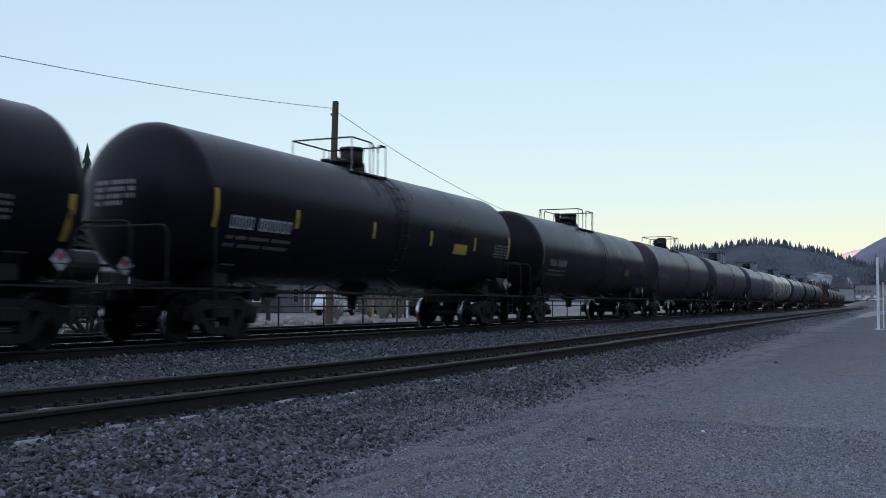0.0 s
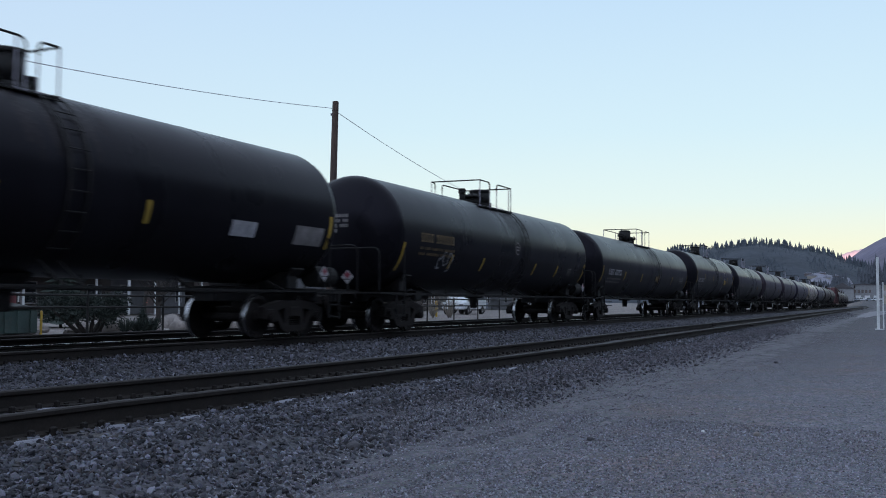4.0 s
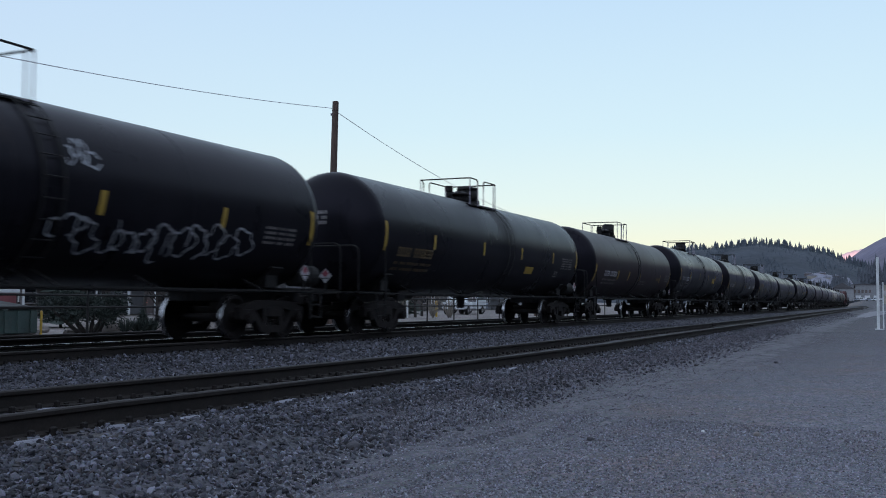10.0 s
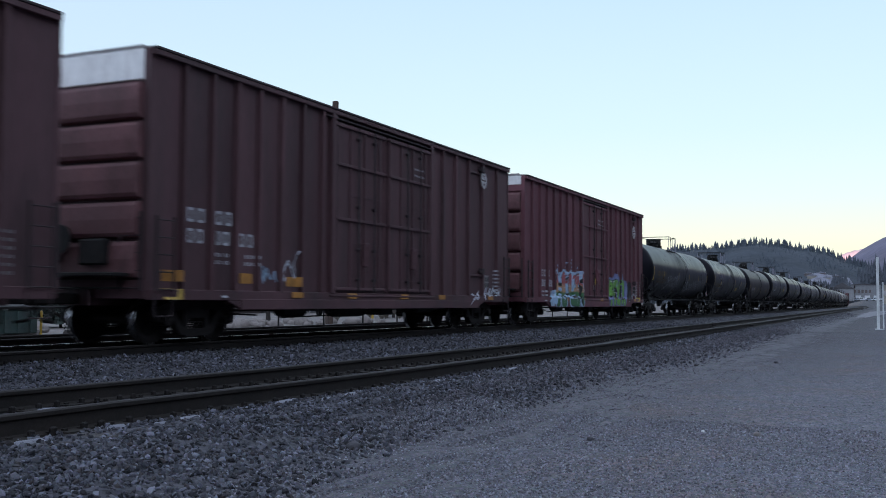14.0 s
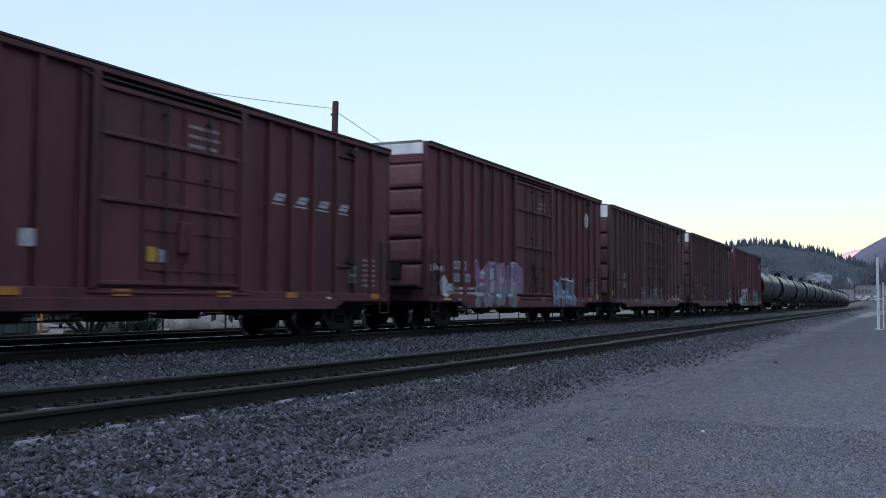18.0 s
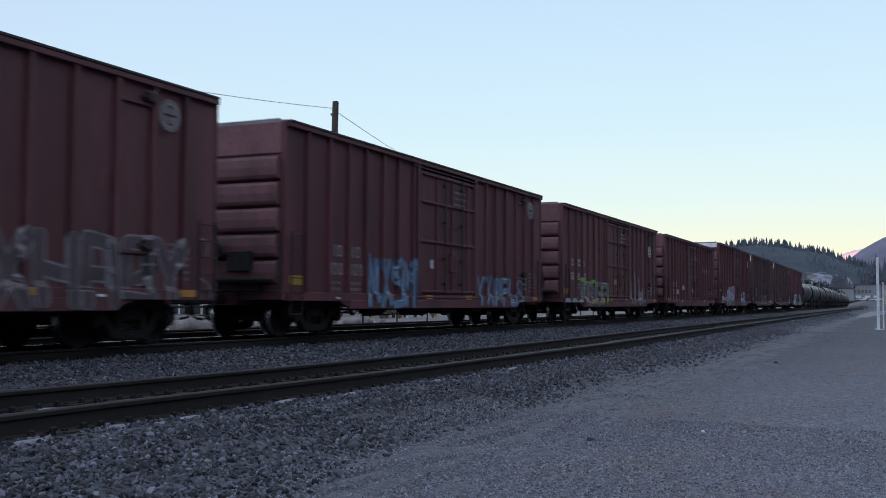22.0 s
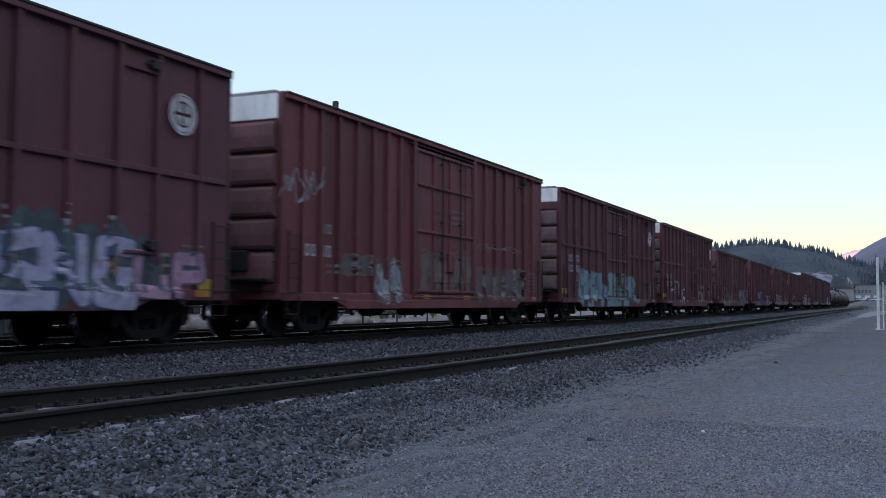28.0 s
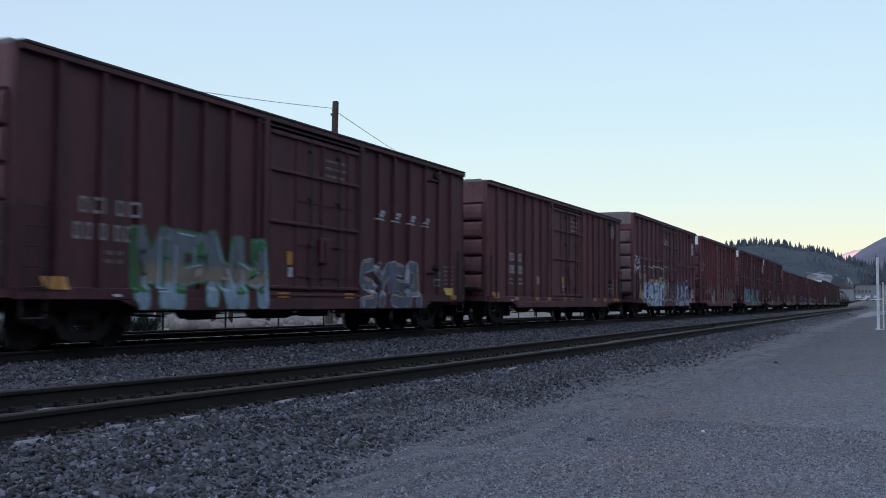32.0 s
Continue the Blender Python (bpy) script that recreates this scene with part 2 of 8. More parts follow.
def banded(name, bands, soft=0.10):
    """Spray paint that changes colour with height on the car: (height, colour) from the sill up."""
    m = surf(name, (0.5, 0.5, 0.5), 0.55, 0, 0.2, 1.8, 14, 0.0)
    n, l = m.node_tree.nodes, m.node_tree.links
    b = n["Principled BSDF"]
    src = b.inputs["Base Color"].links[0].from_socket
    tc, sp, nz = n.new("ShaderNodeTexCoord"), n.new("ShaderNodeSeparateXYZ"), n.new("ShaderNodeTexNoise")
    nz.inputs["Scale"].default_value = 3.0
    l.new(tc.outputs["Object"], sp.inputs[0])
    l.new(tc.outputs["Object"], nz.inputs["Vector"])
    wob = n.new("ShaderNodeMath")
    wob.operation = "MULTIPLY_ADD"
    wob.inputs[1].default_value = soft * 2
    l.new(nz.outputs[0], wob.inputs[0])
    l.new(sp.outputs[2], wob.inputs[2])
    out = None
    for z, c in bands:
        if out is None:
            out = n.new("ShaderNodeRGB").outputs[0]
            out.default_value = (*[2 * v for v in c], 1)
            continue
        edge = n.new("ShaderNodeMapRange")
        edge.inputs[1].default_value, edge.inputs[2].default_value = z + soft * 0.6, z + soft * 1.4
        l.new(wob.outputs[0], edge.inputs[0])
        mx = n.new("ShaderNodeMix")
        mx.data_type = "RGBA"
        l.new(edge.outputs[0], mx.inputs[0])
        l.new(out, mx.inputs[6])
        mx.inputs[7].default_value = (*[2 * v for v in c], 1)
        out = mx.outputs[2]
    mul = n.new("ShaderNodeMix")
    mul.data_type, mul.blend_type = "RGBA", "MULTIPLY"
    mul.inputs[0].default_value = 1.0
    l.new(out, mul.inputs[6])
    l.new(src, mul.inputs[7])
    l.new(mul.outputs[2], b.inputs["Base Color"])
    return m


M["b_sunset"] = banded("spray_paint_green_to_red", ((0, (0.045, 0.15, 0.055)), (1.20, (0.46, 0.25, 0.14)), (1.50, (0.34, 0.075, 0.085))))
M["b_violet"] = banded("spray_paint_silver_to_violet", ((0, (0.20, 0.195, 0.21)), (1.28, (0.25, 0.12, 0.25))))
M["b_dusk"] = banded("spray_paint_blue_tan_slate", ((0, (0.22, 0.30, 0.37)), (1.12, (0.21, 0.17, 0.13)), (1.42, (0.13, 0.145, 0.17))))
M["b_clay"] = banded("spray_paint_tan_fading_up", ((0, (0.24, 0.185, 0.165)), (1.22, (0.14, 0.066, 0.064))))
M["g_peri"] = surf("spray_paint_periwinkle", (0.17, 0.19, 0.36), 0.6, 0, 0.25, 1.8, 14, 0.0, (0.075, 0.036, 0.040), 0.3)
M["g_lav"] = surf("spray_paint_lavender", (0.40, 0.38, 0.52), 0.55, 0, 0.2, 1.8, 14, 0.0, (0.16, 0.07, 0.14), 0.7)
M["g_murk"] = surf("spray_paint_dark_teal", (0.07, 0.10, 0.11), 0.6, 0, 0.3, 1.4, 14, 0.0, (0.07, 0.03, 0.06), 0.8)
M["g_pale"] = surf("spray_paint_pale_blue", (0.40, 0.49, 0.63), 0.55, 0, 0.2, 1.8, 14, 0.0, (0.2, 0.26, 0.36), 0.5)
M["rail"] = surf("rail_rust", (0.022, 0.0178, 0.0158), 0.8, 0.0, 0.3, 2, 40, 0.1, (0.036, 0.028, 0.0235), 0.5, 1, 0.25)
M["railtop"] = surf("rail_polished", (0.55, 0.55, 0.56), 0.28, 1.0, 0.1, 3, 30, 0.0)
M["raildull"] = surf("rail_head_dull", (0.030, 0.025, 0.024), 0.7, 0.0, 0.25, 3, 30, 0.02, None, 0, 1, 0.3)
# head of the near main rail, darker than the far one's
M["railworn"] = surf("rail_head_worn", (0.05, 0.042, 0.040), 0.6, 0.2, 0.25, 3, 30, 0.02, None, 0, 1, 0.3)
M["tie"] = surf("tie_wood", (0.050, 0.043, 0.043), 0.9, 0, 0.35, 3, 25, 0.4, (0.11, 0.10, 0.10), 0.4)
M["ballast"] = surf("ballast_bed", (0.045, 0.043, 0.052), 0.9, 0, 0.3, 0.8, 13, 0.6, (0.045, 0.041, 0.050), 0.6)
M["stones"] = stone_mat("ballast_stones", ((0.009, 0.0085, 0.011), (0.070, 0.070, 0.088), (0.022, 0.018, 0.020), (0.27, 0.274, 0.335), (0.013, 0.0125, 0.017), (0.11, 0.11, 0.136), (0.048, 0.036, 0.036), (0.16, 0.158, 0.188), (0.028, 0.0275, 0.035)))
M["edge_stones"] = stone_mat("edge_stones", ((0.075, 0.067, 0.078), (0.17, 0.156, 0.182), (0.11, 0.094, 0.104), (0.26, 0.24, 0.28), (0.14, 0.118, 0.122)))
M["grit"] = stone_mat("lot_gravel_stones", ((0.10, 0.099, 0.118), (0.25, 0.25, 0.290), (0.19, 0.170, 0.186), (0.46, 0.458, 0.52), (0.22, 0.223, 0.255), (0.135, 0.12, 0.130), (0.30, 0.295, 0.34)))
M["slope"] = surf("snowy_slope_patches", (0.22, 0.22, 0.265), 0.9, 0, 0.3, 0.06, 0.6, 0, (0.10, 0.09, 0.10), 0.8)
M["snow"] = surf("old_snow", (0.21, 0.21, 0.25), 0.6, 0, 0.15, 6, 40, 0.3, (0.3, 0.3, 0.32), 0.4)
M["white_paint"] = surf("white_post_paint", (0.62, 0.63, 0.63), 0.5, 0, 0.12, 3, 30, 0.05)
M["polewood"] = surf("pole_wood", (0.075, 0.05, 0.04), 0.85, 0, 0.3, 4, 30, 0.3, None, 0, 8)
M["wire"] = surf("wire_grey", (0.75, 0.75, 0.78), 0.5, 0.0, 0.05, 1, 10, 0)
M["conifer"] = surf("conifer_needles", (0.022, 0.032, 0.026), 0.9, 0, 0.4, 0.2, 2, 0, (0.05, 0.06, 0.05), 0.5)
# far woods: haze is mixed into these paler, bluer colours
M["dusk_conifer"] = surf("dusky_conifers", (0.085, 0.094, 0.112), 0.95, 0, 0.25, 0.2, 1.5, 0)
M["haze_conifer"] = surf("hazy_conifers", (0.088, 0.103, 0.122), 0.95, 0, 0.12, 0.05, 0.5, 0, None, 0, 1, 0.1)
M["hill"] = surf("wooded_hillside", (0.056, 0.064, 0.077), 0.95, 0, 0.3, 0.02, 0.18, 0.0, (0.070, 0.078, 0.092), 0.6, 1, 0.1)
# distance haze is put in as this violet wood colour
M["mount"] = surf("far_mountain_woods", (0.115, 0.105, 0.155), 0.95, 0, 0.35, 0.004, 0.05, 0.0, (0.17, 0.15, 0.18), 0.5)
# the sunset's pink is put into the snow's own colour
M["alp"] = surf("sunlit_mountain_snow", (0.78, 0.60, 0.60), 0.8, 0, 0.2, 0.006, 0.05, 0.0, (0.36, 0.25, 0.27), 0.6)
M["wall_a"] = surf("painted_wall_grey", (0.22, 0.22, 0.23), 0.8, 0, 0.15, 0.8, 12, 0.05)
M["wall_b"] = surf("wall_brown_boards", (0.13, 0.105, 0.10), 0.8, 0, 0.25, 0.8, 12, 0.1)
M["wall_c"] = surf("wall_tan", (0.30, 0.27, 0.23), 0.8, 0, 0.15, 0.8, 12, 0.05)
# grey street front: shade is put into a darker copy of the wall grey
M["wall_d"] = surf("shaded_grey_boards", (0.11, 0.11, 0.118), 0.85, 0, 0.3, 0.8, 12, 0.1)
M["wall_e"] = surf("dark_brown_boards", (0.06, 0.048, 0.045), 0.85, 0, 0.3, 0.8, 12, 0.1)
M["trim"] = surf("white_trim", (0.6, 0.6, 0.62), 0.6, 0, 0.08, 2, 20, 0)
M["shingle"] = surf("roof_shingle", (0.08, 0.075, 0.08), 0.9, 0, 0.2, 1, 10, 0.2)
M["pane"] = surf("window_glass_dark", (0.02, 0.022, 0.028), 0.12, 0.0, 0.1, 1, 8, 0.0, None, 0, 1, 0.8)
M["bark"] = surf("bark", (0.034, 0.027, 0.024), 0.9, 0, 0.3, 4, 30, 0.4)
M["dark_stone"] = surf("dark_grey_stone", (0.065, 0.06, 0.068), 0.85, 0, 0.25, 8, 40, 0.4)
M["boulder"] = surf("pale_boulder", (0.225, 0.194, 0.180), 0.85, 0, 0.25, 2, 18, 0.5, (0.12, 0.105, 0.10), 0.6)
M["dry"] = surf("dry_brush_twigs", (0.19, 0.165, 0.14), 0.9, 0, 0.25, 3, 30, 0)
M["dumpster"] = surf("dumpster_green", (0.05, 0.08, 0.075), 0.6, 0, 0.2, 2, 20, 0.05, (0.09, 0.08, 0.07), 0.4)
M["carwhite"] = surf("car_paint_white", (0.62, 0.64, 0.66), 0.25, 0, 0.05, 1, 20, 0)
M["carblue"] = surf("car_paint_silver_blue", (0.32, 0.36, 0.42), 0.25, 0.3, 0.05, 1, 20, 0)
M["tyre"] = surf("tyre_rubber", (0.018, 0.018, 0.018), 0.85, 0, 0.2, 5, 40, 0.1)
M["chrome"] = surf("chrome", (0.6, 0.6, 0.6), 0.2, 1.0, 0.05, 5, 40, 0)
M["placard"] = surf("placard_white", (0.36, 0.34, 0.36), 0.5, 0, 0.1, 6, 40, 0)
M["placred"] = surf("placard_red", (0.22, 0.03, 0.05), 0.5, 0, 0.1, 6, 40, 0)
M["lotsnow"] = surf("trampled_snow", (0.185, 0.181, 0.204), 0.8, 0, 0.2, 0.4, 12, 0.2, (0.17, 0.16, 0.17), 0.6)
M["bulb"] = glow("string_light_bulb", (1.0, 0.25, 0.2), 0.8)


# ---- mesh helpers ----
def mesh_of(name, bm, *mats):
    me = bpy.data.meshes.new(name)
    bm.to_mesh(me)
    bm.free()
    for m in mats:
        me.materials.append(m)
    return me


def smooth(me):
    me.polygons.foreach_set("use_smooth", [True] * len(me.polygons))
    return me


def part(name, data, material, parent, label=""):
    """Links a bmesh or a mesh as one object under a thing or a part."""
    me = data if isinstance(data, bpy.types.Mesh) else mesh_of(name, data, material)
    ob = new(name, me)
    ob.parent = parent
    if label:
        tagged(ob, label)
    return ob


def thing(name, label, category, m=None, group="", kind=""):
    ob = new(name)
    ob.empty_display_size = 0.3
    if m is not None:
        ob.matrix_world = m
    return tagged(ob, label, category, group, kind)


def box(bm, x0, x1, y0, y1, z0, z1, bev=0.0, mi=0):
    r = bmesh.ops.create_cube(bm, size=1.0, matrix=Matrix.Translation(((x0 + x1) / 2, (y0 + y1) / 2, (z0 + z1) / 2)) @ Matrix.Diagonal((abs(x1 - x0), abs(y1 - y0), abs(z1 - z0), 1)))
    vs = r["verts"]
    fs = {f for v in vs for f in v.link_faces}
    for f in fs:
        f.material_index = mi
    if bev:
        es = list({e for v in vs for e in v.link_edges})
        rr = bmesh.ops.bevel(bm, geom=es, offset=bev, segments=1, affect="EDGES", profile=0.7)
        for f in rr["faces"]:
            f.material_index = mi
    return vs


def beam(bm, a, b, w, h, mi=0):
    """A bar from a to b."""
    a, b = Vector(a), Vector(b)
    d = b - a
    rot = d.to_track_quat("X", "Z").to_matrix().to_4x4()
    m = Matrix.Translation((a + b) / 2) @ rot @ Matrix.Diagonal((d.length, w, h, 1))
    r = bmesh.ops.create_cube(bm, size=1.0, matrix=m)
    for f in {f for v in r["verts"] for f in v.link_faces}:
        f.material_index = mi


def cyl(bm, a, b, r0, r1=None, seg=12, mi=0):
    a, b = Vector(a), Vector(b)
    d = b - a
    m = Matrix.Translation((a + b) / 2) @ d.to_track_quat("Z", "Y").to_matrix().to_4x4()
    r = bmesh.ops.create_cone(bm, cap_ends=True, segments=seg, radius1=r0, radius2=r0 if r1 is None else r1, depth=d.length, matrix=m)
    for f in {f for v in r["verts"] for f in v.link_faces}:
        f.material_index = mi


def pipe(bm, pts, r, seg=6, mi=0):
    for a, b in zip(pts, pts[1:]):
        cyl(bm, a, b, r, None, seg, mi)


def bent(pts, r=0.12, n=4):
    """Rounds the corners of a polyline."""
    out = [Vector(pts[0])]
    for a, b, c in zip(pts, pts[1:], pts[2:]):
        a, b, c = Vector(a), Vector(b), Vector(c)
        p, q = b + (a - b).normalized() * r, b + (c - b).normalized() * r
        for i in range(n + 1):
            t = i / n
            out.append((1 - t) ** 2 * p + 2 * t * (1 - t) * b + t * t * q)
    out.append(Vector(pts[-1]))
    return out


def sheet(name, verts, faces, *mats):
    me = bpy.data.meshes.new(name)
    me.from_pydata(verts, [], faces)
    for m in mats:
        me.materials.append(m)
    me.update()
    return me


def grid_mesh(name, px, mat, flip=False):
    """px: array rows x cols x 3."""
    r, c = px.shape[:2]
    i = np.arange(r * c).reshape(r, c)
    q = np.stack([i[:-1, :-1], i[1:, :-1], i[1:, 1:], i[:-1, 1:]], -1).reshape(-1, 4)
    if flip:
        q = q[:, ::-1]
    return smooth(sheet(name, px.reshape(-1, 3).tolist(), q.tolist(), mat))


_PHI = (1 + 5 ** 0.5) / 2
_ICO_V = np.array([(-1, _PHI, 0), (1, _PHI, 0), (-1, -_PHI, 0), (1, -_PHI, 0), (0, -1, _PHI), (0, 1, _PHI),
                   (0, -1, -_PHI), (0, 1, -_PHI), (_PHI, 0, -1), (_PHI, 0, 1), (-_PHI, 0, -1), (-_PHI, 0, 1)]) / 1.9
_ICO_F = np.array([(0, 11, 5), (0, 5, 1), (0, 1, 7), (0, 7, 10), (0, 10, 11), (1, 5, 9), (5, 11, 4), (11, 10, 2), (10, 7, 6), (7, 1, 8),
                   (3, 9, 4), (3, 4, 2), (3, 2, 6), (3, 6, 8), (3, 8, 9), (4, 9, 5), (2, 4, 11), (6, 2, 10), (8, 6, 7), (9, 8, 1)])
_OCT_V = np.array([(1, 0, 0), (0, 1, 0), (-1, 0, 0), (0, -1, 0), (0, 0, 1), (0, 0, -1)], float)
_OCT_F = np.array([(0, 1, 4), (1, 2, 4), (2, 3, 4), (3, 0, 4), (1, 0, 5), (2, 1, 5), (3, 2, 5), (0, 3, 5)])
_HEX_V = np.array([(x, y, z) for x in (-1, 1) for y in (-1, 1) for z in (-1, 1)], float) * 0.66
_HEX_F = np.array([(0, 1, 3), (0, 3, 2), (4, 6, 7), (4, 7, 5), (0, 4, 5), (0, 5, 1), (2, 3, 7), (2, 7, 6), (0, 2, 6), (0, 6, 4), (1, 5, 7), (1, 7, 3)])


def stones(name, xyz, size, mat, rng, flat=0.7, solid=(_HEX_V, _HEX_F), tumble=1.0):
    """Many angular stones as one mesh."""
    n = len(xyz)
    sc = size[:, None, None] * rng.uniform(0.55, 1.3, (n, 1, 3)) * np.array([1, 1, flat])
    p, q = len(solid[0]), len(solid[1])
    v = solid[0][None] * (1 + rng.uniform(-0.26, 0.2, (n, p, 1))) + rng.uniform(-0.13, 0.13, (n, p, 3))
    v = v * sc
    for i, j in ((0, 1), (1, 2), (0, 2), (0, 1)):
        a = rng.uniform(-np.pi, np.pi, n) * (1.0 if (i, j) == (0, 1) else 0.6 * tumble)
        ca, sa = np.cos(a)[:, None], np.sin(a)[:, None]
        u, w = v[..., i].copy(), v[..., j].copy()
        v[..., i], v[..., j] = u * ca - w * sa, u * sa + w * ca
    v = v + xyz[:, None, :]
    f = solid[1][None] + (np.arange(n) * p)[:, None, None]
    me = bpy.data.meshes.new(name)
    me.vertices.add(n * p)
    me.vertices.foreach_set("co", v.astype(np.float32).ravel())
    k = n * q
    me.loops.add(k * 3)
    me.loops.foreach_set("vertex_index", f.astype(np.int32).ravel())
    me.polygons.add(k)
    me.polygons.foreach_set("loop_start", np.arange(0, k * 3, 3, dtype=np.int32))
    me.materials.append(mat)
    me.update(calc_edges=True)
    me.shade_flat()
    return new(name, me)


# ---- ground ----
def profile(n):
    """Height of the ballast across the line; n from the main track's middle."""
    pts = ((-10.6, -0.437), (-9.9, -0.425), (-9.4, -0.40), (-8.3, -0.20), (-7.6, -0.175), (-7.4, -0.19), (-5.98, -0.19), (-5.8, -0.175), (-4.6, -0.24), (-3.0, -0.27),
           (-1.7, -0.19), (-0.9, -0.175), (-0.7, -0.205), (0.7, -0.205), (1.0, -0.175), (2.0, -0.22), (3.1, -0.175), (5.0, -0.175), (6.0, -0.20), (7.6, -0.25))
    return np.interp(n, [p[0] for p in pts], [p[1] for p in pts])


def dip(s, n):
    """The siding has settled a little below the main track."""
    low = np.interp(s, (4, 6, 7.5, 9, 11, 14, 17, 20, 25, 33, 60, 120), (0, 0.002, 0.014, 0.030, 0.040, 0.044, 0.052, 0.056, 0.045, 0.028, 0.02, 0.0))
    return low * np.clip((2.9 - np.abs(n - SIDING)) / 1.2, 0, 1)


def lot_edge(s):
    """Where the ballast gives way to the lot, from the main track's middle."""
    return np.interp(s, (4, 5.4, 6.4, 8.3, 9.5, 13.5, 17, 20, 25, 36, 70, 400), (-9.55, -9.42, -9.25, -9.02, -8.98, -8.72, -8.75, -8.9, -8.85, -8.75, -8.9, -9.6))


def ballast_mat():
    """The bed, fading into the lot's gravel at its edge."""
    m = M["ballast"]
    n, l = m.node_tree.nodes, m.node_tree.links
    b = n["Principled BSDF"]
    src = b.inputs["Base Color"].links[0].from_socket
    cell = n.new("ShaderNodeTexVoronoi")
    cell.inputs["Scale"].default_value = 19
    t0 = n.new("ShaderNodeTexCoord")
    l.new(t0.outputs["Object"], cell.inputs["Vector"])
    s0 = n.new("ShaderNodeSeparateColor")
    l.new(cell.outputs["Color"], s0.inputs[0])
    r0 = n.new("ShaderNodeMapRange")
    r0.inputs[3].default_value, r0.inputs[4].default_value = 0.35, 1.75
    l.new(s0.outputs[0], r0.inputs[0])
    c0 = n.new("ShaderNodeCombineColor")
    for i in range(3):
        l.new(r0.outputs[0], c0.inputs[i])
    m0 = n.new("ShaderNodeMix")
    m0.data_type, m0.blend_type = "RGBA", "MULTIPLY"
    m0.inputs[0].default_value = 0.9
    l.new(src, m0.inputs[6])
    l.new(c0.outputs[0], m0.inputs[7])
    src = m0.outputs[2]
    at = n.new("ShaderNodeAttribute")
    at.attribute_name = "lot"
    tc = n.new("ShaderNodeTexCoord")
    fn = n.new("ShaderNodeTexNoise")
    fn.inputs["Scale"].default_value, fn.inputs["Detail"].default_value = 4.0, 8
    l.new(tc.outputs["Object"], fn.inputs["Vector"])
    ad = n.new("ShaderNodeMath")
    l.new(at.outputs["Fac"], ad.inputs[0])
    l.new(fn.outputs[0], ad.inputs[1])
    rg = n.new("ShaderNodeMapRange")
    rg.inputs[1].default_value, rg.inputs[2].default_value = 0.7, 1.35
    l.new(ad.outputs[0], rg.inputs[0])
    rp = n.new("ShaderNodeRGB")
    rp.outputs[0].default_value = (0.092, 0.088, 0.100, 1)
    mx = n.new("ShaderNodeMix")
    mx.data_type = "RGBA"
    l.new(rg.outputs[0], mx.inputs[0])
    l.new(src, mx.inputs[6])
    l.new(pebbly(n, l, tc, rp.outputs[0]), mx.inputs[7])
    l.new(mx.outputs[2], b.inputs["Base Color"])
    return m


